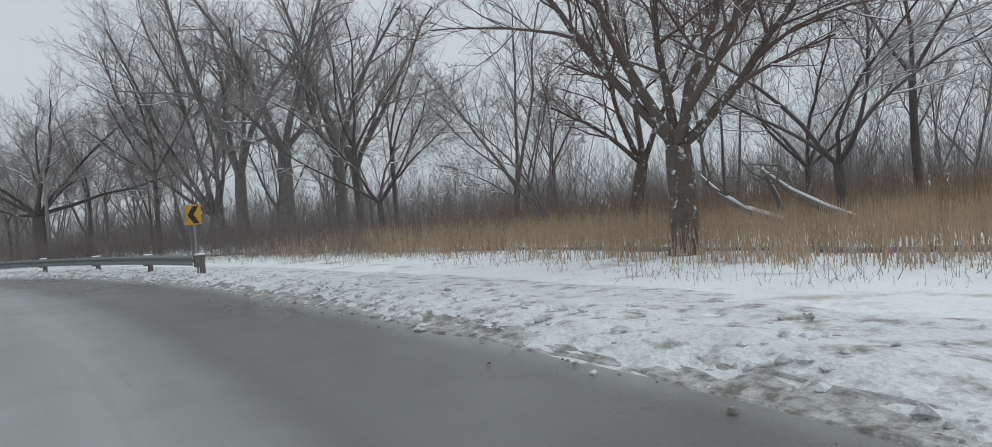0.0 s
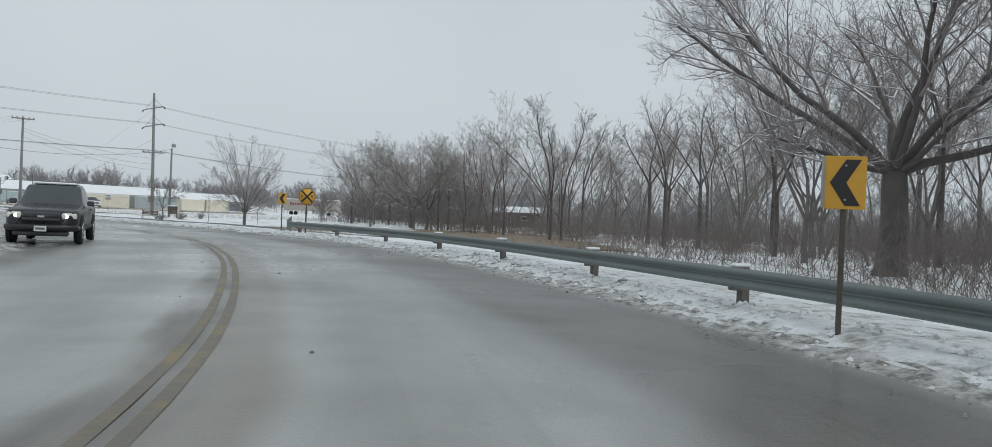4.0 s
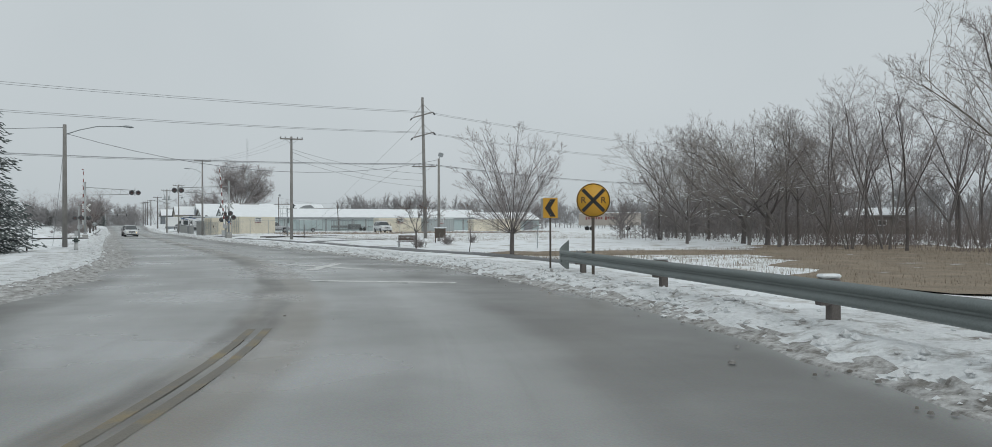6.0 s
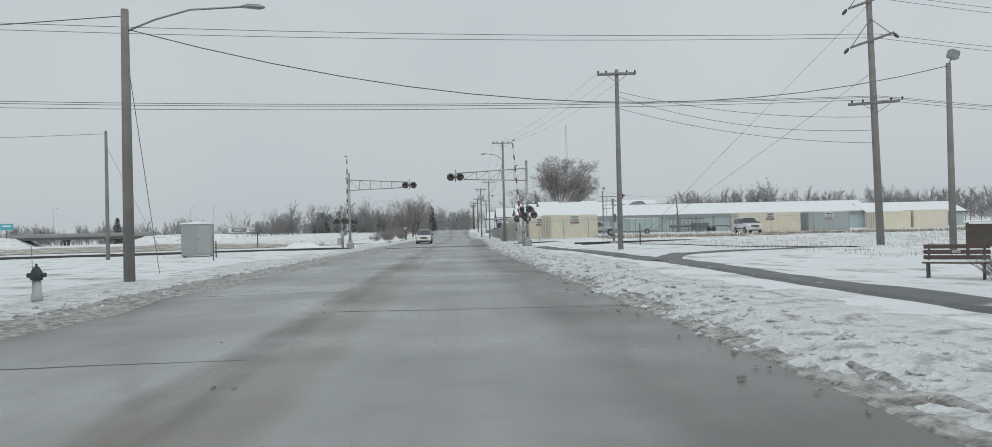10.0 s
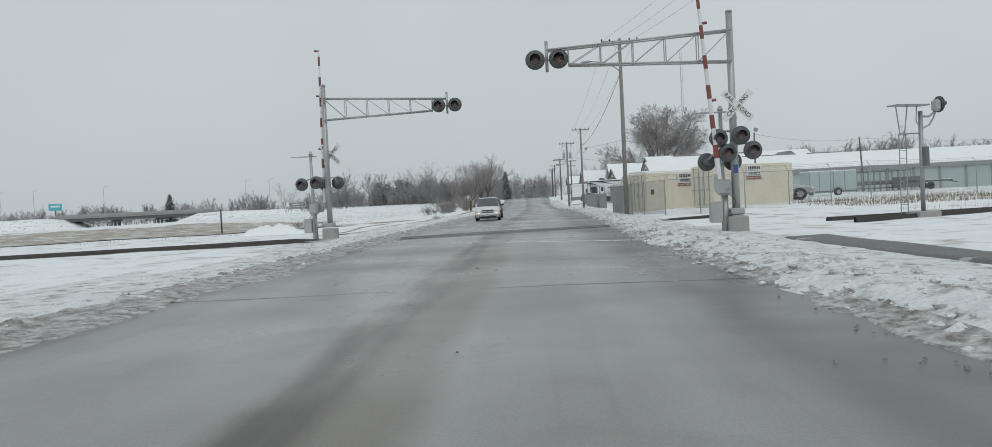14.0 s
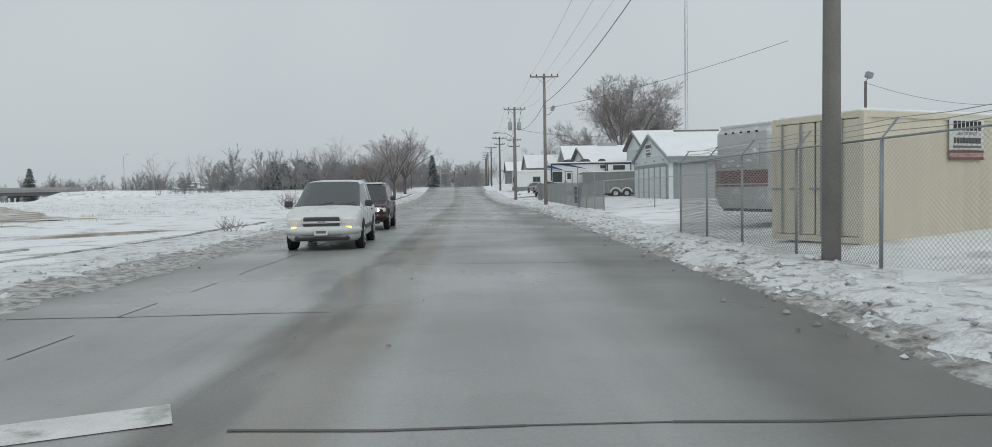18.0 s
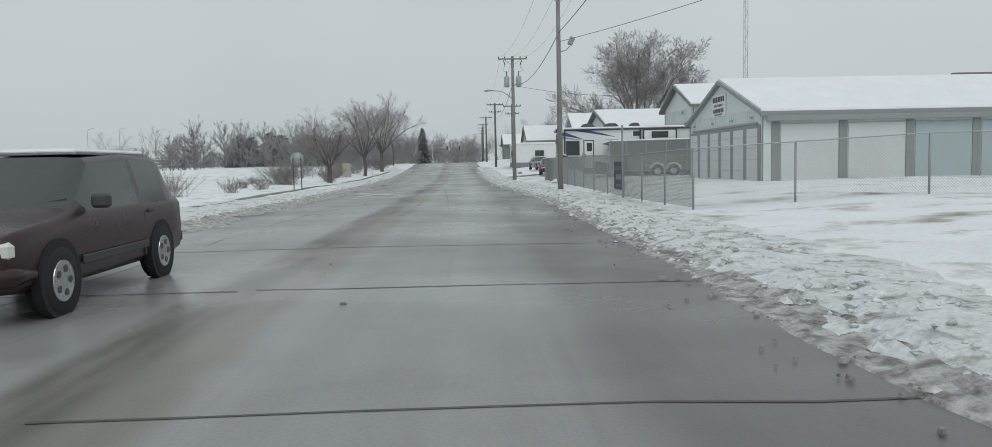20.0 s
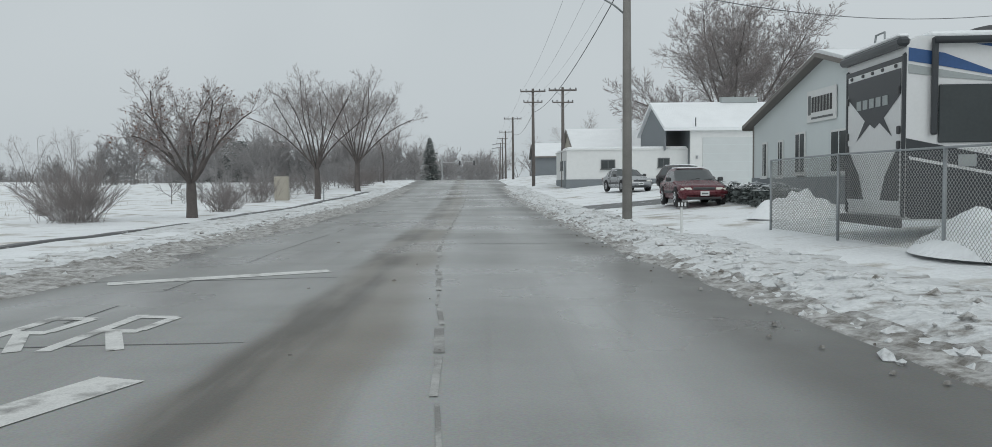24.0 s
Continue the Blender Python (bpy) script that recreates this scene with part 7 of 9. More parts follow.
part("wall_lamp", Geo().box((0.5, -0.08, 2.4), (0.15, 0.15, 0.25), 0.02), CHROME, ga)
part("vent_pipe", Geo().tube([(0.4, -0.1, 4.6), (0.4, -0.1, 5.6)], 0.05, 8), JAMB, ga)
part("chimney", Geo().box((5.6, 5, 7.5), (3.2, 0.6, 0.5), 0.03), GREY_BOX, ga)
th = gable_house("house", (12.0, 236, 1.75), 12, 9, 3.6, 6.2, SIDING_TAN, "tan house with a snowy roof beyond the workshop", "house")
window(th, (-0.03, -2.5, 1.9), 1.2, 1.2, "-x")
th2 = gable_house("house", (9.5, 262, 2.5), 9, 9, 3.0, 5.0, SIDING_GREY, "grey house with a snowy roof far along the street", "house")
window(th2, (-0.03, 1.0, 1.7), 1.2, 1.1, "-x")
for x, y, z, w, l, m, lb in ((30, 262, 2.4, 11, 12, SIGN_WHITE, "white house with snowy roof behind the trees"), (34, 205, 1.1, 13, 9, SIDING_GREY, "grey building behind the garage with snowy roof")):
    gable_house("house", (x, y, z), w, l, 3.4, 6.0, m, lb, "house")
# sheds across the lot, far right
for x, y, l, w, lb in ((70, 134, 17, 9, "low shed with snowy roof across the lot"), (44, 162, 40, 13, "long storage shed with snowy roof behind the yard")):
    sh = gable_house("storage_shed", (x, y, 0.4), w, l, 2.6, 4.2, TEAL, lb, "shed")
    for k in range(int(l / 4)):
        part("shed_door", Geo().box((2 + 4 * k, -w / 2 - 0.02, 1.1), (2.6, 0.04, 2.1), 0.01), SIDING_GREY, sh)
lb = gable_house("long_building", (74, 70, 0.4), 9, 38, 2.4, 3.4, mat("brown_board_siding", (0.16, 0.14, 0.125), 0.8, 0, 0.15, 1, 0.2, 20), "long low brown building with snowy roof behind the trees", "building")
lb.matrix_world = pose(86, 74, 0.4, 0, 0, -72)
for k in range(9):
    window(lb, (3 + 4 * k, -4.53, 1.4), 1.2, 0.8, "-y")
tr = thing("semi_trailer", (88, 112, 0.4), "pale trailer with dark red bars of lettering beyond the lot", "trailer", turn=-62)
part("box_body", Geo().box((7, 0, 2.5), (14, 2.5, 2.7), 0.05), mat("pale_trailer_skin", (0.40, 0.36, 0.32), 0.5, 0, 0.06, 1, 0.02, 20), tr)
part("roof_snow", Geo().box((7, 0, 3.92), (13.8, 2.4, 0.15), 0.05), SNOW, tr)
for k in range(12):
    part("writing_bar", Geo().box((2.0 + 0.62 * k + (0.5 if k > 6 else 0), -1.27, 2.75), (0.42, 0.02, 0.75 if k in (0, 7) else 0.5)), RED, tr)
for x in (2, 3.2, 12):
    part("wheel", Geo().disc((x, -1.0, 0.5), (0, 1, 0), 0.5, 0.3, 16), RUBBER, tr)


# ---- containers, fences and the yard ----
def container(x, y, turn, length, height, paint, label, sign=True, z=None):
    """Freight container; its near corner at the origin, long side along +x facing -y, doors on the -x end."""
    root = thing("freight_container", (x, y, ground_z(x, y) if z is None else z), label, "container", "freight containers", turn)
    L, Wd, H = length, 2.35, height
    g = Geo()
    n = int(L / 0.28)
    pts = []
    for k in range(n + 1):
        t = 0.12 + (L - 0.24) * k / n
        pts += [(t, 0.05 if k % 2 else 0.02)]
    for a, b in zip(pts, pts[1:]):
        g.add([(a[0], a[1], 0.12), (b[0], b[1], 0.12), (b[0], b[1], H - 0.1), (a[0], a[1], H - 0.1)], [(0, 1, 2, 3)])
    part("side_panel", g, paint, root, "corrugated steel side")
    part("far_side", Geo().box((L / 2, Wd - 0.03, H / 2), (L - 0.2, 0.04, H - 0.2)), paint, root)
    part("end_wall", Geo().box((L - 0.04, Wd / 2, H / 2), (0.04, Wd - 0.2, H - 0.2)), paint, root)
    part("roof", Geo().box((L / 2, Wd / 2, H - 0.05), (L - 0.1, Wd - 0.1, 0.04)), paint, root)
    part("roof_snow", Geo().box((L / 2, Wd / 2, H + 0.02), (L - 0.2, Wd - 0.2, 0.08), 0.03), SNOW, root, "thin snow on the roof")
    for sx in (0.06, L - 0.06):
        for sy in (0.06, Wd - 0.06):
            part("corner_post", Geo().box((sx, sy, H / 2), (0.12, 0.12, H), 0.012), paint, root)
    for z in (0.07, H - 0.07):
        for y0 in (0.05, Wd - 0.05):
            part("side_beam", Geo().box((L / 2, y0, z), (L - 0.24, 0.1, 0.13), 0.01), paint, root)
        part("end_beam", Geo().box((0.05, Wd / 2, z), (0.1, Wd - 0.24, 0.13), 0.01), paint, root)
    for s in (0, 1):
        d = part("door", Geo().box((0.03, Wd * (0.27 + 0.46 * s), H / 2), (0.05, Wd * 0.44, H - 0.3), 0.01), paint, root)
        for k in (0.15, 0.36):
            y0 = Wd * (0.06 + 0.44 * s + k)
            part("lock_rod", Geo().tube([(-0.03, y0, 0.12), (-0.03, y0, H - 0.12)], 0.022, 6), GALV, d)
            part("lock_handle", Geo().box((-0.05, y0 + 0.12, H * 0.42), (0.03, 0.3, 0.05), 0.006), GALV, d)
    if sign:
        b = part("sign_board", Geo().box((L * 0.5, -0.012, H - 0.42), (1.15, 0.02, 0.66)), SIGN_WHITE, root, "white sign with dark writing")
        for z, h, w, m, n in ((H - 0.25, 0.2, 0.96, SIGN_BLACK, 7), (H - 0.56, 0.12, 0.92, SIGN_BLACK, 9), (H - 0.69, 0.05, 0.96, JAMB, 14)):
            for k in range(n):
                part("writing_bar", Geo().box((L * 0.5 + w * ((k + 0.5) / n - 0.5), -0.026, z), (w / n * 0.72, 0.008, h)), m, b)
        lettering("sign_text", "SELF STORAGE", 0.1, JAMB, b, pose(L * 0.5, -0.024, H - 0.415, 90, 0, 0), "small grey words")
        b2 = part("sign_board", Geo().box((L * 0.5, -0.012, H - 0.87), (1.15, 0.02, 0.2)), RED, root, "narrow red sign with pale writing")
        lettering("sign_text", "PORTABLE STORAGE", 0.125, SIGN_WHITE, b2, pose(L * 0.5, -0.024, H - 0.87, 90, 0, 0), "pale words")
    return root


container(10.6, 87.0, 24, 6.2, 2.6, TAN, "tan freight container with sign, doors ajar-barred towards the street")
container(7.1, 91.7, 24, 6.3, 2.62, TAN, "tan freight container with sign and barred doors beside the fence")
container(36.2, 98.2, 8, 8.6, 2.5, TAN, "tan freight container across the yard with a sign")
container(45.9, 99.6, 8, 6.0, 2.4, GREY_BOX, "grey freight container across the yard")
container(59.3, 107.5, 8, 5.6, 2.4, TAN, "weathered brownish freight container at the lot's edge", sign=False)
container(65.4, 108.5, 8, 5.6, 2.5, TAN, "tan freight container at the lot's edge", sign=False)

TRAILER_SKIN = mat("weathered_aluminium_skin", (0.52, 0.53, 0.53), 0.55, 0, 0.12, 2.0, 0.0, 30, second=(0.74, 0.75, 0.76), cut=(0.55, 0.72), second_scale=3.0)
DARK_RED = mat("faded_dark_red_paint", (0.16, 0.045, 0.05), 0.6, 0, 0.15, 2.0, 0.0, 30)


def lumps_row(x, y0, y1, z, n):
    g, r = Geo(), random.Random(8)
    for k in range(n):
        g.box((x, y0 + (y1 - y0) * (k + r.random()) / n, z + 0.13 * r.randint(0, 3)), (0.05, r.uniform(0.08, 0.22), r.uniform(0.04, 0.09)), 0.018)
    return g


mh = thing("travel_trailer", (7.7, 97.6, ground_z(7.7, 97.6)), "old silver-grey travel trailer with dark red band behind the fence", "travel trailer", turn=24)
part("body", Geo().box((2.9, 1.2, 1.55), (5.8, 2.2, 2.1), 0.14), TRAILER_SKIN, mh, "ribbed silver-grey aluminium skin")
part("band", Geo().box((2.9, 0.094, 1.32), (5.5, 0.02, 0.34), 0.004), DARK_RED, mh, "broad dark red band")
part("band", Geo().box((-0.004, 1.2, 1.32), (0.02, 2.0, 0.34), 0.004), DARK_RED, mh, "broad dark red band")
part("pinstripe", Geo().box((-0.004, 1.2, 1.09), (0.016, 2.0, 0.05)), DARK_RED, mh)
for k in range(6):
    part("rib", Geo().box((-0.006, 1.2, 0.62 + 0.075 * k), (0.018, 1.98, 0.022), 0.006), TRAILER_SKIN, mh)
for k in range(9):
    part("rib", Geo().box((2.9, 0.096, 1.62 + 0.1 * k), (5.5, 0.018, 0.026), 0.006), TRAILER_SKIN, mh)
cover = part("stone_guard", Geo().box((-0.03, 1.25, 1.86), (0.06, 1.5, 0.56), 0.02), TRAILER_SKIN, mh, "closed grey stone guard with snow on its slats")
for k in range(4):
    part("slat", Geo().box((-0.066, 1.25, 1.66 + 0.13 * k), (0.02, 1.44, 0.09), 0.008), TRAILER_SKIN, cover)
part("snow", lumps_row(-0.07, 0.55, 1.95, 1.6, 5), SNOW, mh, "clots of snow clinging to the slats")
for k in range(5):
    part("marker_light", Geo().box((-0.012, 0.6 + 0.3 * k, 2.46), (0.03, 0.09, 0.045), 0.01), RUBBER, mh)
for x in (2.2, 4.2):
    part("window", Geo().box((x, 0.092, 2.02), (0.9, 0.03, 0.45), 0.02), GLASS, mh)
part("roof_snow", Geo().box((2.9, 1.2, 2.66), (5.6, 2.0, 0.12), 0.05), SNOW, mh)
part("skirt", Geo().box((2.9, 1.2, 0.47), (5.4, 1.9, 0.1), 0.01), RUBBER, mh)
for x in (2.4, 3.2):
    part("wheel", Geo().disc((x, 0.25, 0.32), (0, 1, 0), 0.32, 0.2, 18), RUBBER, mh)


mh.scale = (1.0, 1.0, 1.1)

fs = thing("fence_sign", (6.45, 84.75, ground_z(6.45, 84.75)), "small brown square sign wired to the chain-link fence", "sign", turn=-60)
part("board", Geo().box((0, 0, 1.35), (0.3, 0.012, 0.3), 0.003), WOOD, fs)


def chain_fence(label, posts, h, barbed=False, cell=0.08, rail=True, slats=None):
    """Chain-link fence along posts in the plan, the mesh of crossing wires between them."""
    root = thing("chain_link_fence", (0, 0, 0), label, "fence")
    P = [Vector((x, y, ground_z(x, y))) for x, y in posts]
    for k, p in enumerate(P):
        part("post", Geo().tube([(p.x, p.y, p.z - 0.2), (p.x, p.y, p.z + h)], 0.03 if 0 < k < len(P) - 1 else 0.042, 8), GALV, root, smooth=True)
        if barbed:
            n = (P[min(k + 1, len(P) - 1)] - P[max(k - 1, 0)]).normalized()
            out = Vector((n.y, -n.x, 0))
            part("barb_arm", Geo().tube([(p.x, p.y, p.z + h), (p.x - out.x * 0.28, p.y - out.y * 0.28, p.z + h + 0.32)], 0.018, 6), GALV, root)
    for a, b in zip(P, P[1:]):
        if rail:
            part("top_rail", Geo().tube([a + Vector((0, 0, h)), b + Vector((0, 0, h))], 0.02, 6), GALV, root)
        d = b - a
        L = math.hypot(d.x, d.y)
        g = Geo()
        n = max(1, int(L / cell))
        m = int((h - 0.05) / cell)
        e = Vector((d.y / L, -d.x / L, 0)) * 0.006

        def at(u, v):
            u2 = min(max(u, 0), L)
            return a + d * (u2 / L) + Vector((0, 0, 0.05 + v))
        for k in range(-m, n + 1):
            for sgn in (1, -1):
                u0, v0, u1, v1 = (k * cell, 0.0, k * cell + m * cell, m * cell) if sgn > 0 else (k * cell, m * cell, k * cell + m * cell, 0.0)
                if u0 < 0:
                    v0 = v0 + sgn * (-u0); u0 = 0
                if u1 > L:
                    v1 = v1 - sgn * (u1 - L); u1 = L
                if u1 - u0 < 0.02:
                    continue
                p, q = at(u0, v0), at(u1, v1)
                w = Vector((0, 0, 0.0028))
                g.add([p - w, q - w, q + w, p + w], [(0, 1, 2, 3)])
                g.add([p - e * 0.7, q - e * 0.7, q + e * 0.7, p + e * 0.7], [(0, 1, 2, 3)])
        ob = part("wire_mesh", g, FENCE_WIRE, root, "woven diamond wire")
        ob["kind"] = "stuff"
        if barbed:
            n2 = d.normalized()
            out = Vector((n2.y, -n2.x, 0))
            for f in (0.35, 0.7, 1.0):
                o = Vector((-out.x * 0.28 * f, -out.y * 0.28 * f, h + 0.32 * f))
                part("barbed_wire", Geo().tube([a + o, (a + b) / 2 + o - Vector((0, 0, 0.03)), b + o], 0.006, 4, False), FENCE_WIRE, root)
    return root


chain_fence("tall galvanised chain-link fence with barbed wire round the containers", [(17, 104.5), (11, 101.5), (5.5, 98.8), (5.5, 96.4), (5.5, 93.9), (5.55, 91.2), (5.7, 88.5), (6.2, 86.6), (6.9, 83.1), (8.6, 81.7), (11.4, 83.0), (14.3, 84.3), (17.2, 85.6), (20.1, 86.9), (24, 88.4), (28, 89.7), (32, 91), (38, 92.6), (44, 94)], 2.0, True)
chain_fence("galvanised chain-link fence in front of the storage yard", [(16.5, 117.2), (13, 117.8), (9.5, 118.0), (6.8, 118.1), (6.8, 121.0), (6.8, 124.0), (6.8, 127.0), (6.75, 130.0), (6.7, 133.0), (6.7, 136.0), (6.7, 139.0), (6.7, 142.0), (6.75, 145.5), (6.8, 148.2), (6.8, 151.5), (6.8, 154.8), (9.5, 155.6)], 1.6)
bn = thing("banner", (6.62, 127.0, ground_z(6.62, 127.0)), "navy banner with faded ochre bars of writing tied to the fence", "banner", turn=90)
part("sheet", Geo().box((0, 0, 0.85), (1.75, 0.015, 1.05), 0.004), BLUE_PANEL, bn)
for word, size, x, z in (("SECURE", 0.215, 0.44, 1.12), ("PARKING", 0.215, -0.42, 1.12), ("24", 0.13, 0.46, 0.48), ("HOUR", 0.13, 0.19, 0.48), ("ACCESS", 0.13, -0.32, 0.48)):
    lettering("banner_text", word, size, BANNER_INK, bn, pose(x, 0.012, z, 90, 0, 180), "faded ochre word")
for k in range(8):
    part("writing_bar", Geo().box((1.0 * ((k + 0.5) / 8 - 0.5), 0.012, 0.8), (0.09, 0.008, 0.19)), BANNER_INK, bn)
part("stake", Geo().tube([(-0.95, 0.05, -0.2), (-0.95, 0.05, 2.7)], 0.035, 8), GALV, bn)

# toy-hauler trailer home and grey enclosed trailer in the yard
rv = thing("travel_trailer", (7.2, 149.95, ground_z(7.2, 149.95)), "white and charcoal travel trailer with blue decals parked in the yard", "trailer home", turn=-4)
RVL, RVW, RVH = 10.9, 2.42, 3.48


def rv_side(name, pts, d, material, label="", parent=rv):
    """A flat decal on the trailer's long side, from points (along, up), d proud of it."""
    return part(name, Geo().prism(pts, lambda a, b, k: (a, k, b), (-d, -d + 0.006)), material, parent, label)


def rv_rear(name, pts, d, material, label=""):
    return part(name, Geo().prism(pts, lambda a, b, k: (k, a, b), (-d, -d + 0.006)), material, rv, label)


part("body", Geo().prism([(0.0, 0.5), (0.12, 0.42), (RVL - 0.8, 0.42), (RVL, 1.2), (RVL, 2.7), (RVL - 0.6, RVH), (0.15, RVH), (0.0, RVH - 0.1)], lambda a, b, d: (a, d, b), (0, RVW)), RV_WHITE, rv)
rv_side("lower_skirt", [(0.0, 1.8), (1.4, 1.5), (3.2, 1.14), (RVL - 0.2, 1.0), (RVL - 0.8, 0.45), (0.1, 0.45), (0.0, 0.5)], 0.012, RV_DARK, "charcoal lower panel with swept top edge")
rv_side("white_line", [(0.05, 1.5), (1.4, 1.23), (2.5, 1.1), (2.5, 1.06), (1.4, 1.18), (0.05, 1.45)], 0.02, RV_WHITE)
rv_side("white_line", [(1.3, 1.46), (2.0, 1.3), (2.6, 1.16), (1.9, 1.24)], 0.02, RV_WHITE)
rv_side("blue_decal", [(0.02, 3.3), (0.6, 3.2), (1.75, 2.76), (0.6, 2.98), (0.02, 3.08)], 0.012, RV_BLUE, "tapering blue swoosh")
rv_side("grey_decal", [(0.02, 3.03), (0.6, 2.92), (1.95, 2.68), (0.6, 2.8), (0.02, 2.88)], 0.012, GREY_BOX, "tapering grey swoosh")
rv_side("blue_decal", [(1.1, 3.34), (2.0, 3.36), (2.9, 3.16), (3.85, 2.88), (2.4, 3.12)], 0.012, RV_BLUE, "tapering blue swoosh")
rv_side("grey_decal", [(3.0, 2.76), (3.9, 2.72), (4.9, 2.56), (3.9, 2.62)], 0.012, GREY_BOX, "tapering grey swoosh")
part("rear_panel", Geo().box((-0.02, RVW / 2, 1.9), (0.03, RVW - 0.26, 2.45), 0.02), RV_WHITE, rv, "white ramp door")
rv_rear("rear_shield", [(2.28, 2.98), (2.24, 2.66), (1.5, 2.2), (1.85, 1.85), (1.3, 2.13), (1.1, 2.04), (0.9, 2.13), (0.42, 1.86), (0.74, 2.2), (0.12, 2.55), (0.12, 2.98)], 0.045, RV_DARK, "charcoal shield decal with a pale name bar")
rv_rear("rear_wedge", [(2.26, 1.72), (2.26, 0.75), (1.55, 0.75), (1.75, 1.2)], 0.045, RV_DARK)
rv_rear("rear_wedge", [(0.14, 1.72), (0.14, 0.75), (0.85, 0.75), (0.65, 1.2)], 0.045, RV_DARK)
for k in range(5):
    part("writing_bar", Geo().box((-0.05, 1.75 - 0.27 * k, 2.5), (0.01, 0.19, 0.17)), GREY_BOX, rv)
part("eave_cap", Geo().box((-0.05, RVW / 2, RVH - 0.08), (0.22, RVW + 0.06, 0.16), 0.05), RV_DARK, rv, "charcoal rear eave")
part("eave_snow", Geo().box((-0.03, RVW / 2, RVH + 0.03), (0.2, RVW - 0.1, 0.07), 0.03), SNOW, rv)
part("rear_band", Geo().box((-0.03, RVW / 2, 3.13), (0.03, RVW - 0.1, 0.09), 0.01), RV_DARK, rv)
for y0 in (0.06, RVW - 0.06):
    part("corner_rail", Geo().box((0.0, y0, 1.85), (0.08, 0.1, 2.75), 0.03), RV_DARK, rv)
    for z0 in (1.7, 1.95, 2.62):
        part("latch", Geo().box((-0.05, y0 + (0.1 if y0 < 1 else -0.1), z0), (0.06, 0.07, 0.14), 0.015), BLACK, rv)
part("rear_bumper", Geo().box((-0.08, RVW / 2, 0.38), (0.14, RVW - 0.1, 0.16), 0.02), BLACK, rv)
for y0 in (0.3, 0.8, 1.2, 1.6, 2.1):
    part("marker_lamp", Geo().box((-0.04, y0, 3.04), (0.05, 0.08, 0.06), 0.015), BLACK, rv)
part("awning", Geo().tube([(0.4, -0.1, RVH - 0.08), (RVL - 1.2, -0.1, RVH - 0.08)], 0.06, 10), RV_DARK, rv, "rolled charcoal awning", True)
for x in (0.42, 5.45):
    part("awning_arm", Geo().box((x, -0.07, 2.65), (0.1, 0.07, 1.6), 0.02), RV_DARK, rv)
part("window", Geo().box((0.96, -0.02, 2.2), (0.9, 0.04, 0.96), 0.06), GLASS, rv)
dd = part("door", Geo().box((2.02, -0.025, 1.75), (0.58, 0.05, 1.8), 0.05), RV_WHITE, rv)
part("door_frame", Geo().box((2.02, -0.014, 1.75), (0.7, 0.03, 1.92), 0.06), RV_DARK, rv)
part("door_window", Geo().box((2.06, -0.055, 2.25), (0.34, 0.02, 0.56), 0.04), GLASS, dd)
part("door_handle", Geo().box((1.79, -0.06, 1.7), (0.05, 0.05, 0.16), 0.01), BLACK, dd)
part("grab_rail", Geo().tube([(1.66, -0.02, 1.85), (1.6, -0.12, 1.8), (1.6, -0.12, 1.35), (1.66, -0.02, 1.3)], 0.018, 6), BLACK, rv, "black grab rail", True)
part("slide_out", Geo().box((6.7, -0.18, 2.4), (2.2, 0.4, 1.9), 0.05), RV_WHITE, rv, "slide-out room framed in charcoal")
for c, sz in (((6.7, -0.39, 3.32), (2.3, 0.04, 0.1)), ((5.62, -0.39, 2.4), (0.1, 0.04, 1.85)), ((7.78, -0.39, 2.4), (0.1, 0.04, 1.85))):
    part("slide_trim", Geo().box(c, sz, 0.01), RV_DARK, rv)
part("window", Geo().box((6.7, -0.395, 2.98), (1.1, 0.03, 0.42), 0.05), GLASS, rv)
part("window", Geo().box((5.2, -0.02, 3.08), (0.42, 0.03, 0.3), 0.05), GLASS, rv)
part("notice", Geo().box((0.98, -0.05, 1.42), (0.3, 0.02, 0.2), 0.01), GREY_BOX, rv)
part("roof_snow", Geo().box((RVL / 2 - 0.1, RVW / 2, RVH + 0.04), (RVL - 1.0, RVW - 0.1, 0.12), 0.05), SNOW, rv, "snow on the roof")
for x, w in ((2.1, 0.95), (3.7, 1.0), (5.3, 0.7), (9.2, 0.9)):
    part("roof_unit", Geo().prism([(x - w / 2, 0), (x - w / 2 + 0.02, 0.14), (x - w * 0.36, 0.26), (x - w * 0.1, 0.31), (x + w * 0.3, 0.29), (x + w / 2, 0.1), (x + w / 2, 0)], lambda a, b, d: (a, d, RVH + 0.08 + b), (RVW * 0.5, RVW * 0.5 + 0.7)), BLACK, rv, "black roof air unit")
part("roof_ladder", Geo().tube([(0.1, 1.5, RVH), (0.12, 1.45, RVH + 0.28), (0.12, 1.1, RVH + 0.28), (0.1, 1.05, RVH)], 0.02, 6), GALV, rv)
for x in (6.1, 7.1):
    part("wheel", Geo().disc((x, 0.12, 0.33), (0, 1, 0), 0.36, 0.24, 20), RUBBER, rv)

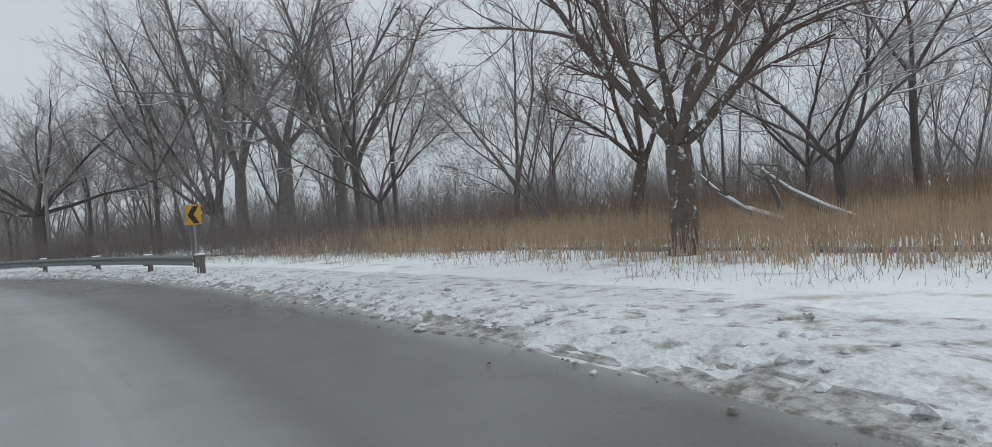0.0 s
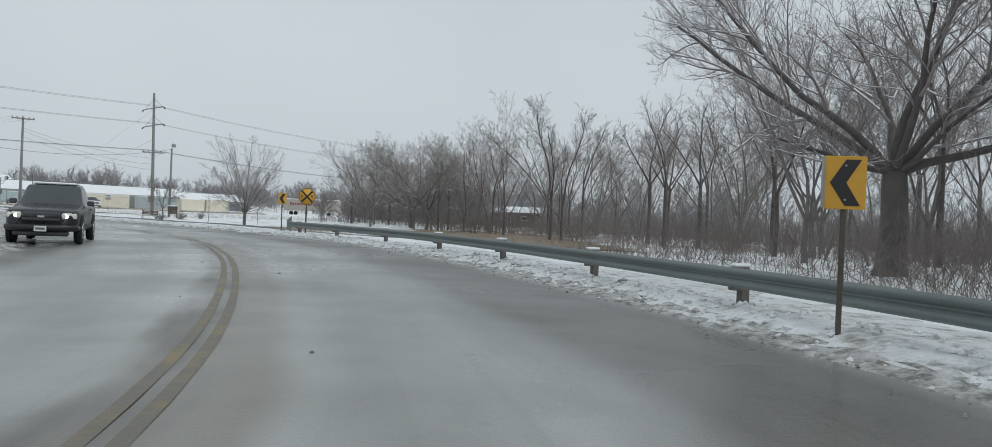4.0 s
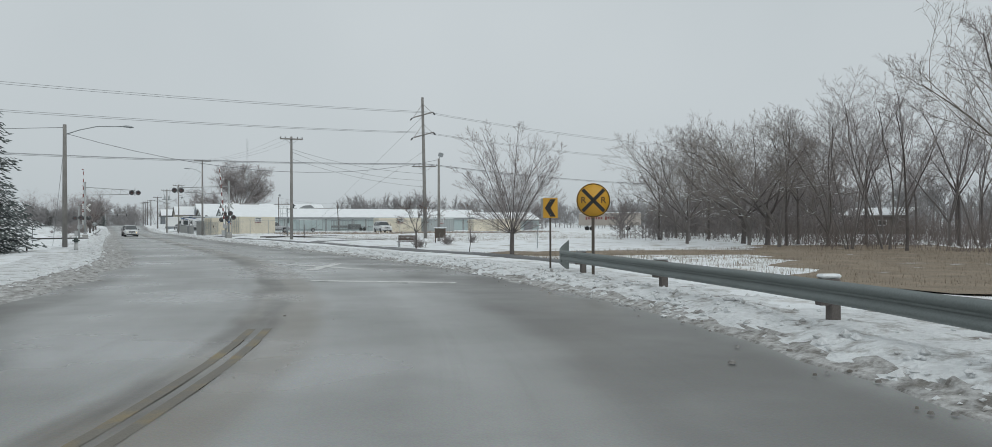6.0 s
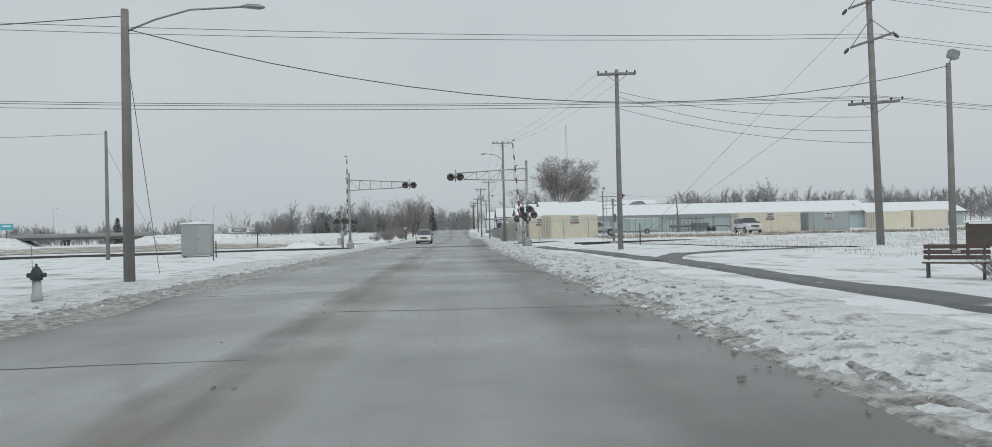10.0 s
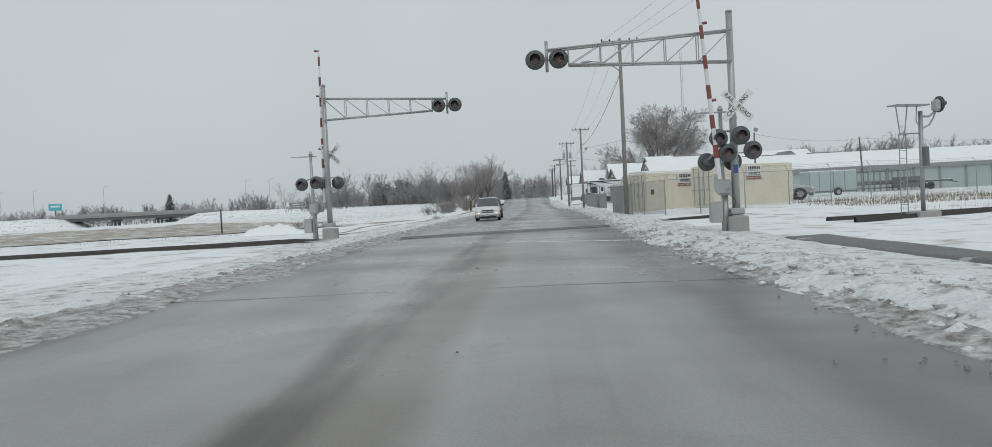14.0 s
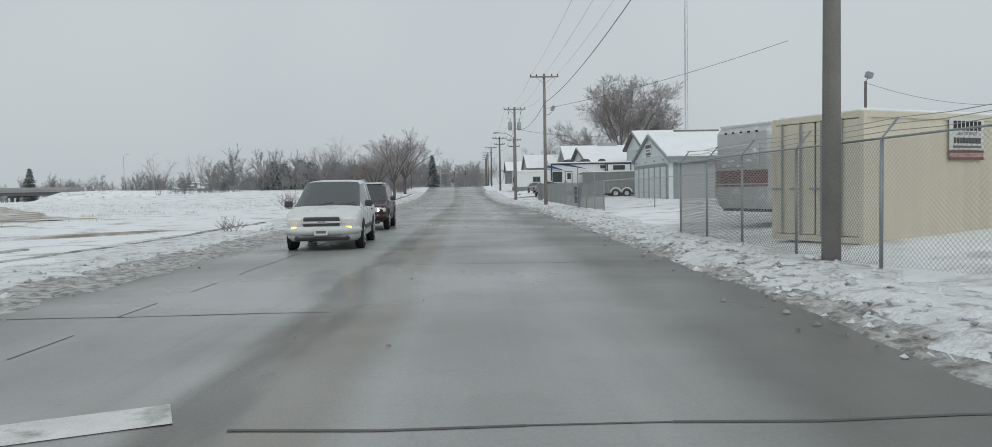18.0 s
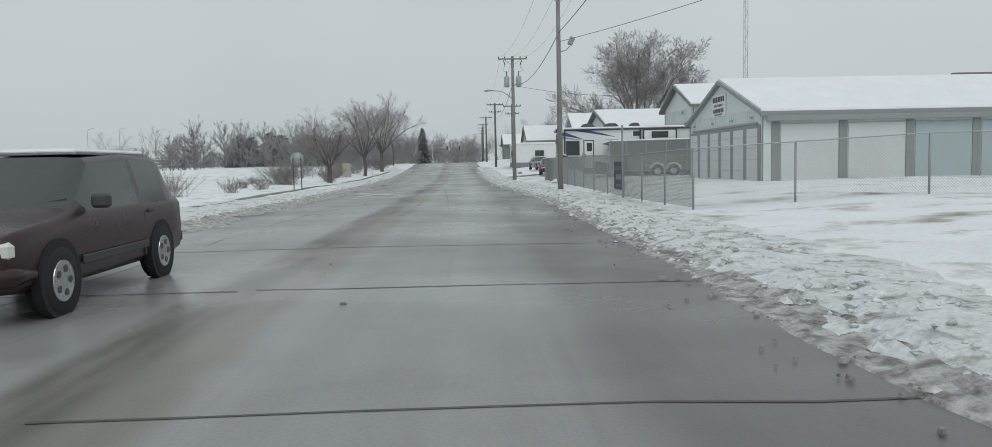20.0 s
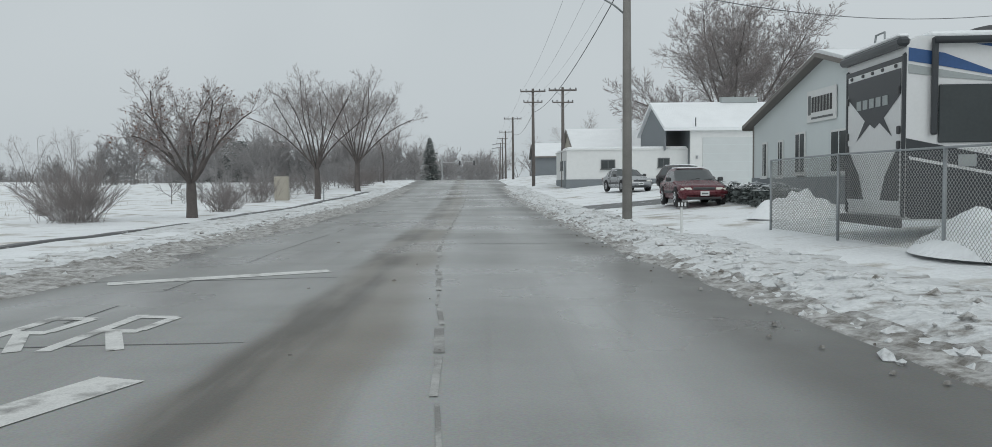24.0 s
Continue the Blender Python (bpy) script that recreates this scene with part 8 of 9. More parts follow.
et = thing("enclosed_trailer", (10.2, 147.55, ground_z(10.2, 147.55)), "dark grey enclosed cargo trailer parked behind the fence", "trailer", turn=-20.5)
part("body", Geo().prism([(0, 0.35), (6.1, 0.35), (6.4, 0.7), (6.4, 2.0), (6.1, 2.25), (0.1, 2.25), (0, 2.15)], lambda a, b, d: (a, d, b), (0, 2.1)), TRAILER_GREY, et)
part("roof_snow", Geo().box((3.1, 1.05, 2.29), (6.0, 2.0, 0.09), 0.04), SNOW, et, "thin snow on the roof")
part("roof_spoiler", Geo().prism([(-0.42, 2.08), (-0.4, 2.14), (0.1, 2.3), (0.1, 2.2)], lambda a, b, d: (a, d, b), (0.02, 2.08)), TRAILER_GREY, et, "overhanging grey roof spoiler")
part("spoiler_snow", Geo().prism([(-0.41, 2.15), (-0.38, 2.18), (0.1, 2.34), (0.1, 2.31)], lambda a, b, d: (a, d, b), (0.04, 2.06)), SNOW, et, "thin snow on the spoiler")
ramp = part("ramp_door", Geo().box((-0.02, 1.05, 1.25), (0.04, 1.8, 1.72), 0.012), TRAILER_GREY, et, "dark ramp door closing the trailer's end")
part("bar_lock", Geo().tube([(-0.06, 0.22, 0.5), (-0.06, 0.22, 2.05)], 0.016, 6), GALV, ramp)
part("lock_handle", Geo().box((-0.07, 0.32, 1.3), (0.03, 0.24, 0.04), 0.008), GALV, ramp)
for y0 in (0.04, 2.06):
    part("corner_trim", Geo().box((-0.012, y0, 1.26), (0.06, 0.09, 1.84), 0.02), GREY_BOX, et, "pale corner trim")
part("sill", Geo().box((-0.05, 1.05, 0.34), (0.1, 2.0, 0.1), 0.01), GREY_BOX, et)
for x in (1.0, 2.1, 3.25, 4.4, 5.5):
    part("side_seam", Geo().box((x, -0.006, 1.3), (0.03, 0.012, 1.85)), GREY_BOX, et)
part("side_door", Geo().box((5.55, -0.012, 1.25), (0.75, 0.02, 1.6), 0.01), TRAILER_GREY, et)
for x in (2.75, 3.65):
    part("fender", Geo().tube([(x + 0.42 * math.cos(a), -0.1, 0.42 + 0.42 * math.sin(a)) for a in np.linspace(0.1, 3.04, 9)], 0.06, 6), SIGN_WHITE, et, "snow-rimmed fender", True)
    w = part("wheel", Geo().disc((x, 0.0, 0.36), (0, 1, 0), 0.33, 0.2, 22), RUBBER, et, smooth=True)
    part("rim", Geo().disc((x, -0.11, 0.36), (0, 1, 0), 0.19, 0.02, 16), CHROME, w)
part("tail_lamp", Geo().box((6.3, -0.02, 0.7), (0.12, 0.03, 0.1), 0.01), LENS, et)
et.scale = (1.1, 1.1, 1.02)


# ---- vehicles ----
def car(name, x, y, turn, L, Wd, H, paint, label, hood, screen, roof0, roof1, rear, belt=0.92, ground=0.22, wheel_r=0.33, lit=False, amber=False, z=None, pickup=False, lower=None, snow=True):
    """A car whose nose points to -y, lofted from rounded sections. hood, screen, roof0, roof1, rear: places along its length, from the nose, of the
    bonnet's front edge, windscreen foot, roof front, roof back and rear window foot."""
    root = thing(name, (x, y, (0.02 if z is None else z)), label, "car" if not pickup else "pickup", turn=turn)
    hw = Wd / 2
    hood_z = belt - 0.06
    axle_f, axle_r = 0.19 * L, 0.80 * L
    tw = 0.78
    mid = (roof0 + roof1) / 2 + 0.05
    # stations: place, width share, sill, shoulder, top, width share at the top
    st = [(0.0, 0.58, ground + 0.16, 0.56, 0.60, 0.54), (0.05, 0.80, ground + 0.10, hood_z - 0.24, hood_z - 0.2, 0.74), (0.16, 0.92, ground + 0.05, hood_z - 0.15, hood_z - 0.1, 0.84), (0.36, 0.975, ground + 0.03, hood_z - 0.09, hood_z - 0.04, 0.88),
          (hood, 0.99, ground, hood_z - 0.03, hood_z + 0.02, 0.90), ((hood + screen) / 2, 1.0, ground, hood_z, hood_z + 0.05, 0.90), (screen, 1.0, ground, belt - 0.01, belt + 0.06, 0.9)]

    def cabin(p, top, wide=tw):
        st.append((p, 1.0, ground, belt, top, wide))
    for f in (0.3, 0.65):
        cabin(screen + (roof0 - screen) * f, belt + 0.06 + (H - 0.06 - belt - 0.06) * f, 0.9 + (tw - 0.9) * f)
    cabin(roof0, H - 0.06)
    cabin(mid - 0.06, H - 0.005)
    cabin(mid + 0.06, H)
    cabin(roof1 - 0.16, H - 0.025)
    cabin(roof1, H - 0.05)
    cabin(roof1 + (rear - roof1) * 0.85, belt + 0.16, 0.86)
    st += [(rear, 0.985, ground, belt, belt + 0.06, 0.88), (L - 0.08, 0.95, ground + 0.06, belt - 0.04, belt + 0.01, 0.84), (L - 0.02, 0.88, ground + 0.12, belt - 0.2, belt - 0.15, 0.8)]
    rows = []
    for p, w, lo, sh, top, tp in st:
        w, tp = w * hw, tp * hw
        half = [(0, lo), (w * 0.86, lo), (w * 0.97, lo + 0.09), (w, lo + (sh - lo) * 0.5), (w * 0.988, sh - 0.06), (w * 0.955, sh)]
        half += [(w * 0.955 + (tp - w * 0.955) * 0.5, sh + (top - 0.09 - sh) * 0.5) if top - sh > 0.12 else ((w * 0.955 + tp) / 2, sh + (top - sh) * 0.4)]
        half += [(tp, top - 0.09 if top - sh > 0.12 else sh + (top - sh) * 0.65), (tp * 0.93, top - 0.025), (tp * 0.6, top - 0.004), (0, top)]
        rows.append([(q[0], p - L / 2, q[1]) for q in half] + [(-q[0], p - L / 2, q[1]) for q in half[-2:0:-1]])
    n = len(rows[0])
    glass = {}
    body = Geo()
    body.v = [q for r_ in rows for q in r_]
    places = [q[0] for q in st]
    for i in range(len(rows) - 1):
        for k in range(n):
            k2 = (k + 1) % n
            f = (i * n + k, i * n + k2, (i + 1) * n + k2, (i + 1) * n + k)
            side = "near" if k < 10 else "off"
            kk = k if k < 10 else n - 1 - k
            key = None
            if 7 <= kk <= 9 and screen <= places[i] < roof0:
                key = "windscreen"
            elif 7 <= kk <= 9 and roof1 <= places[i] < rear - 0.01 and places[i + 1] < rear:
                key = "rear_window"
            elif 5 <= kk <= 6 and screen + 0.2 * (roof0 - screen) <= places[i] < mid - 0.07:
                key = ("side_window", side, 0)
            elif 5 <= kk <= 6 and mid + 0.05 < places[i] < roof1 - 0.17:
                key = ("side_window", side, 1)
            if key:
                glass.setdefault(key, []).append(f)
            else:
                body.f.append(f)
    body.f += [tuple(range(n)), tuple(range((len(rows) - 1) * n, len(rows) * n))[::-1]]
    part("body", body, paint, root, smooth=True)
    for key, faces in glass.items():
        g = Geo()
        used = sorted({v for f in faces for v in f})
        at = {v: k for k, v in enumerate(used)}
        g.v = [body.v[v] for v in used]
        g.f = [tuple(at[v] for v in f) for f in faces]
        part(key if isinstance(key, str) else key[0], g, GLASS, root, smooth=True)
    for f in (-1, 1):
        part("mirror", Geo().box((f * (hw + 0.1), screen + 0.35 - L / 2, belt + 0.1), (0.2, 0.12, 0.16), 0.03), PLASTIC, root)
        part("door_handle", Geo().box((f * (hw + 0.005), mid + 0.2 - L / 2, belt - 0.1), (0.03, 0.18, 0.04), 0.008), PLASTIC, root)
        part("door_seam", Geo().box((f * (hw * 0.99), mid - L / 2, 0.65), (0.012, 0.015, 0.55)), BLACK, root)
        part("side_moulding", Geo().box((f * (hw + 0.004), (axle_f + axle_r) / 2 - L / 2, 0.52), (0.03, axle_r - axle_f - 1.0, 0.1), 0.01), PLASTIC, root)
        h = part("headlight", Geo().box((f * (hw - 0.27), -L / 2 + 0.13, hood_z - 0.25), (0.42, 0.16, 0.2), 0.05, Matrix.Rotation(radians(24 * f), 3, "Z")), HEADLIGHT, root)
        if lit:
            part("bulb", Geo().disc((f * (hw - 0.34), -L / 2 + 0.02, hood_z - 0.25), (0, 1, 0), 0.06, 0.02, 12), LAMP_ON, h, "lit lamp")
        if amber:
            part("turn_signal", Geo().box((f * (hw - 0.28), -L / 2 + 0.01, 0.55), (0.15, 0.05, 0.09), 0.012, Matrix.Rotation(radians(16 * f), 3, "Z")), AMBER_ON, root, "lit amber lamp")
        part("tail_lamp", Geo().box((f * (hw - 0.16), L / 2 - 0.0, belt - 0.15), (0.2, 0.08, 0.26), 0.03), LENS, root)
        for ax in (axle_f, axle_r):
            # no arch is cut: a black disc paints the shade round the tyre
            part("wheel_arch", Geo().disc((f * (hw - 0.04), ax - L / 2, wheel_r + 0.02), (1, 0, 0), wheel_r * 1.17, 0.1, 26), RUBBER, root, "dark disc painted as the shaded wheel arch")
            t = part("wheel", Geo().tube([(f * (hw - 0.2), ax - L / 2, wheel_r), (f * (hw - 0.17), ax - L / 2, wheel_r), (f * (hw + 0.005), ax - L / 2, wheel_r), (f * (hw + 0.022), ax - L / 2, wheel_r)], [wheel_r * 0.9, wheel_r, wheel_r, wheel_r * 0.9], 22), RUBBER, root, smooth=True)
            part("rim", Geo().tube([(f * (hw - 0.01), ax - L / 2, wheel_r), (f * (hw + 0.03), ax - L / 2, wheel_r)], [wheel_r * 0.66, wheel_r * 0.6], 18), CHROME, t)
            for k in range(5):
                a = 1.2566 * k
                # black spots paint the shade in the openings between the spokes
                part("spoke_gap", Geo().disc((f * (hw + 0.03), ax - L / 2 + 0.36 * wheel_r * math.cos(a), wheel_r + 0.36 * wheel_r * math.sin(a)), (1, 0, 0), wheel_r * 0.11, 0.012, 8), BLACK, t)
    gr = part("grille", Geo().box((0, -L / 2 + 0.02, hood_z - 0.27), (Wd - 0.98, 0.07, 0.26), 0.03), BLACK, root)
    part("grille_bar", Geo().box((0, -L / 2 - 0.02, hood_z - 0.27), (Wd - 0.94, 0.03, 0.05), 0.012), paint, gr)
    for k in (-0.09, -0.055, 0.055, 0.09):
        part("grille_slat", Geo().box((0, -L / 2 - 0.017, hood_z - 0.27 + k), (Wd - 1.02, 0.012, 0.012)), PLASTIC, gr)
    part("badge", Geo().box((0, -L / 2 - 0.04, hood_z - 0.27), (0.18, 0.015, 0.06), 0.02), CHROME, gr)
    part("bumper", Geo().tube([(-hw * 0.97, -L / 2 + 0.42, 0.5), (-hw * 0.9, -L / 2 + 0.16, 0.5), (-hw * 0.62, -L / 2 + 0.03, 0.5), (0, -L / 2 - 0.0, 0.5), (hw * 0.62, -L / 2 + 0.03, 0.5), (hw * 0.9, -L / 2 + 0.16, 0.5), (hw * 0.97, -L / 2 + 0.42, 0.5)], [0.05, 0.1, 0.11, 0.11, 0.11, 0.1, 0.05], 10), lower or paint, root, smooth=True)
    part("air_dam", Geo().box((0, -L / 2 + 0.1, 0.33), (Wd - 0.5, 0.14, 0.16), 0.05), PLASTIC, root)
    pl = part("number_plate", Geo().box((0, -L / 2 - 0.12, 0.47), (0.32, 0.012, 0.16), 0.004), SIGN_WHITE, root)
    part("writing_bar", Geo().box((0, -L / 2 - 0.128, 0.47), (0.24, 0.004, 0.06)), JAMB, pl)
    part("rear_bumper", Geo().box((0, L / 2 - 0.02, 0.5), (Wd - 0.08, 0.16, 0.22), 0.05), lower or paint, root)
    for s in (-0.35, 0.25):
        part("wiper", Geo().tube([(s, screen - L / 2 + 0.02, belt + 0.06), (s + 0.5, screen - L / 2 + 0.12, belt + 0.14)], 0.01, 5), BLACK, root)
    if snow:
        part("roof_snow", Geo().box((0, (roof0 + roof1) / 2 - L / 2, H + 0.005), (Wd * 0.62, roof1 - roof0 - 0.15, 0.07), 0.033), SNOW, root, "thin snow on the roof")
    return root


car("minivan", -4.2, 98.3, 2, 4.9, 1.85, 1.77, CAR_WHITE, "white minivan with lit amber turn signals in the oncoming lane", 0.5, 1.05, 2.3, 4.3, 4.78, 1.03, amber=True, snow=False, wheel_r=0.34)
car("sport_utility_car", -4.4, 107.4, 1, 4.7, 1.85, 1.72, CAR_MAROON, "dark maroon sport utility car with lit headlights on the wet lane", 0.85, 1.35, 2.05, 4.25, 4.6, 1.05, ground=0.28, wheel_r=0.36, lit=True)
car("pickup_truck", -11.3, -27.3, -26, 5.4, 1.95, 1.85, CAR_BLACK, "dark pickup truck with snow on its roof coming round the curve", 1.1, 1.75, 2.4, 3.5, 3.65, 1.15, ground=0.36, wheel_r=0.40, lit=True, pickup=True)
car("sedan", 8.6, 167.8, -4, 4.6, 1.8, 1.45, CAR_RED, "dark red sedan with snowy roof parked on the forecourt", 0.9, 1.4, 2.2, 3.6, 4.1, 0.9, z=ground_z(8.6, 167.8) + 0.02)
car("sedan", 9.6, 186.0, 10, 4.5, 1.78, 1.42, CAR_SILVER, "silver sedan parked beside the workshop", 0.9, 1.4, 2.2, 3.6, 4.1, 0.9, z=ground_z(9.6, 186) + 0.02)
car("hatchback", 12.8, 184.0, 14, 4.4, 1.8, 1.5, CAR_BROWN, "dark hatchback parked beside the workshop", 0.9, 1.3, 2.0, 3.9, 4.3, 0.92, z=ground_z(12.8, 184) + 0.02)
car("van", 34.3, 90.5, 0, 4.8, 1.9, 1.8, CAR_WHITE, "white van parked in the container yard", 0.8, 1.2, 2.0, 4.7, 4.9, 1.1, z=ground_z(33.6, 90.5) + 0.02)
car("pickup_truck", 17.9, 98.7, 80, 5.4, 1.95, 1.85, CAR_SILVER, "pale pickup truck parked behind the containers", 1.1, 1.75, 2.4, 3.5, 3.65, 1.15, ground=0.36, wheel_r=0.40, z=ground_z(17.9, 98.7) + 0.02, pickup=True)
ct = thing("cargo_trailer", (24.6, 110.4, ground_z(24.6, 110.4)), "pale blue-grey enclosed cargo trailer parked in the yard", "trailer", turn=8)
part("body", Geo().box((2.3, 1.0, 1.3), (4.6, 2.0, 1.9), 0.08), TEAL, ct)
part("roof_snow", Geo().box((2.3, 1.0, 2.28), (4.5, 1.9, 0.1), 0.04), SNOW, ct)
for x in (0.04, 0.95, 2.3, 3.4, 4.56):
    part("side_post", Geo().box((x, -0.01, 1.3), (0.07, 0.04, 1.86), 0.01), JAMB_PALE, ct)
part("bottom_rail", Geo().box((2.3, -0.012, 0.4), (4.6, 0.05, 0.14), 0.01), JAMB, ct)
part("fender", Geo().tube([(2.2, -0.1, 0.34), (2.3, -0.1, 0.66), (2.65, -0.1, 0.8), (3.0, -0.1, 0.66), (3.1, -0.1, 0.34)], 0.06, 6), JAMB_PALE, ct)
wl = part("wheel", Geo().disc((2.65, -0.08, 0.34), (0, 1, 0), 0.34, 0.2, 18), RUBBER, ct)
part("rim", Geo().disc((2.65, -0.19, 0.34), (0, 1, 0), 0.19, 0.03, 14), CHROME, wl)
part("tongue", Geo().tube([(0.0, 1.0, 0.42), (-1.1, 1.0, 0.45)], 0.05, 6), JAMB, ct)

rk = thing("pipe_rack", (34.0, 121.6, ground_z(34.0, 121.6)), "grey-green steel rack of upright frames in the yard", "rack")
for k in range(9):
    part("upright", Geo().box((0.62 * k, 0, 1.05), (0.09, 0.09, 2.2), 0.01), JAMB_PALE, rk)
    part("upright", Geo().box((0.62 * k, 1.6, 1.05), (0.09, 0.09, 2.2), 0.01), JAMB_PALE, rk)
for y in (0, 1.6):
    for z in (0.35, 0.75, 2.1):
        part("rail", Geo().box((2.48, y - 0.05, z), (5.1, 0.06, 0.1), 0.01), JAMB, rk)
part("stacked_pipes", Geo().box((2.4, 0.8, 0.95), (4.9, 1.3, 0.4), 0.08), TRAILER_GREY, rk)

fb = thing("flatbed_trailer", (37.2, 119.2, ground_z(37.2, 119.2)), "dark flatbed trailer with a box, parked in the yard", "trailer", turn=4)
part("deck", Geo().box((2.5, 1.1, 0.85), (5.0, 2.2, 0.16), 0.02), BLACK, fb)
part("deck_snow", Geo().box((3.5, 1.1, 0.96), (2.8, 2.0, 0.06), 0.02), SNOW, fb)
part("tool_box", Geo().box((0.9, 1.0, 0.85), (2.2, 2.0, 1.1), 0.06), JAMB, fb, "dark box at the trailer's head")
for x in (1.9, 2.7):
    part("wheel", Geo().disc((x, 0.05, 0.38), (0, 1, 0), 0.36, 0.25, 18), RUBBER, fb)
part("drawbar", Geo().tube([(5.0, 1.1, 0.85), (6.2, 1.1, 0.6)], 0.06, 6), BLACK, fb)

# ---- small things ----
hy = thing("fire_hydrant", (-9.2, 17.5, ground_z(-9.2, 17.5) + 0.08), "dark-topped fire hydrant with a pale barrel in the snow", "hydrant")
part("barrel", Geo().tube([(0, 0, -0.1), (0, 0, 0.05), (0, 0, 0.08), (0, 0, 0.42)], [0.13, 0.13, 0.11, 0.10], 16), HYDRANT_PALE, hy, smooth=True)
part("bonnet", Geo().tube([(0, 0, 0.42), (0, 0, 0.46), (0, 0, 0.62), (0, 0, 0.72), (0, 0, 0.76)], [0.14, 0.14, 0.13, 0.08, 0.03], 16), HYDRANT, hy, "dark bonnet", True)
part("nut", Geo().tube([(0, 0, 0.76), (0, 0, 0.82)], 0.03, 5), HYDRANT, hy)
for s in (-1, 1):
    part("side_nozzle", Geo().tube([(s * 0.1, 0, 0.54), (s * 0.22, 0, 0.54)], 0.06, 10), HYDRANT, hy)
part("front_nozzle", Geo().tube([(0, -0.1, 0.52), (0, -0.22, 0.52)], 0.075, 12), HYDRANT, hy)
hy.scale = (0.88, 0.88, 0.88)
part("marker_rod", Geo().tube([(-0.12, 0.05, 0.5), (-0.14, 0.05, 1.25)], 0.008, 5), GALV, hy)

bc = thing("park_bench", (12.7, 19.3, ground_z(12.7, 19.3)), "dark wooden park bench dusted with snow beside the footpath", "bench", turn=-38)
for k in range(3):
    part("back_slat", Geo().box((0, 0.24 + 0.03 * k, 0.55 + 0.14 * k), (1.5, 0.035, 0.11), 0.01), WOOD, bc)
for k in range(3):
    part("seat_slat", Geo().box((0, -0.12 + 0.14 * k, 0.42), (1.5, 0.12, 0.035), 0.01), WOOD, bc)
for s in (-0.62, 0.62):
    part("leg", Geo().tube([(s, -0.15, -0.1), (s, -0.15, 0.4), (s, 0.2, 0.4), (s, 0.32, 0.9)], 0.03, 6), BLACK, bc)
    part("leg", Geo().tube([(s, 0.2, -0.1), (s, 0.2, 0.4)], 0.03, 6), BLACK, bc)
part("plaque", Geo().box((0, 0.245, 0.7), (0.2, 0.01, 0.07)), CHROME, bc)
part("seat_snow", Geo().box((0, 0.02, 0.455), (1.4, 0.34, 0.05), 0.02), SNOW, bc)

nb = thing("notice_board", (18.4, 26.5, ground_z(18.4, 26.5)), "dark wooden notice board on two posts beside the path", "notice board", turn=-30)
for s in (-0.42, 0.42):
    part("post", Geo().box((s, 0, 0.6), (0.1, 0.1, 1.4), 0.01), WOOD, nb)
part("board", Geo().box((0, 0, 0.85), (0.75, 0.06, 0.8), 0.01), POST_WOOD, nb)
part("cap", Geo().box((0, 0, 1.35), (1.1, 0.25, 0.06), 0.02), SNOW, nb)


def marker(x, y, h, material, label, r=0.04, name="marker_post"):
    return solid(name, Geo().tube([(0, 0, -0.1), (0, 0, h - 0.03), (0, 0, h)], [r, r, r * 0.6], 8), material, label, "marker post", at=(x, y, ground_z(x, y)), smooth=True)


marker(-11.6, 15.3, 0.85, POST_WOOD, "short dark marker post in the snow")
marker(-16.0, 52.5, 1.1, BLACK, "dark marker post with pale top in the snow")
marker(-13.4, 43.5, 1.5, JAMB, "thin dark utility marker post in the snow", 0.03)
marker(13.5, 57, 1.6, POST_WOOD, "dark post in the snowy lot")
marker(21, 14, 1.6, GALV, "pale stake in the snow", 0.03)
marker(-24, 95, 1.8, POST_WOOD, "dark whistle post beside the track", 0.06)
marker(-9.4, 186, 0.9, GALV, "short metal stake beside the walk", 0.03)
bxs = thing("number_post", (5.0, 155.8, ground_z(5.0, 155.8)), "short post with a dark number plate beside the drive", "post", turn=5)
part("post", Geo().box((0, 0, 0.3), (0.05, 0.05, 0.8), 0.005), SIGN_WHITE, bxs)
part("plate", Geo().box((0, -0.035, 0.72), (0.3, 0.015, 0.14), 0.004), SIGN_BLACK, bxs)
for k in range(3):
    part("writing_bar", Geo().box((-0.08 + 0.08 * k, -0.046, 0.72), (0.045, 0.006, 0.09)), SIGN_WHITE, bxs)
pst = thing("utility_pedestal", (-12.6, 188.5, ground_z(-12.6, 188.5)), "pale utility pedestal box beside the shrubs", "utility box")
part("cabinet", Geo().box((0, 0, 0.75), (0.9, 0.5, 1.6), 0.05), SIDING_TAN, pst)
part("cabinet_door", Geo().box((0, -0.26, 0.75), (0.75, 0.02, 1.35), 0.01), SIDING_TAN, pst)
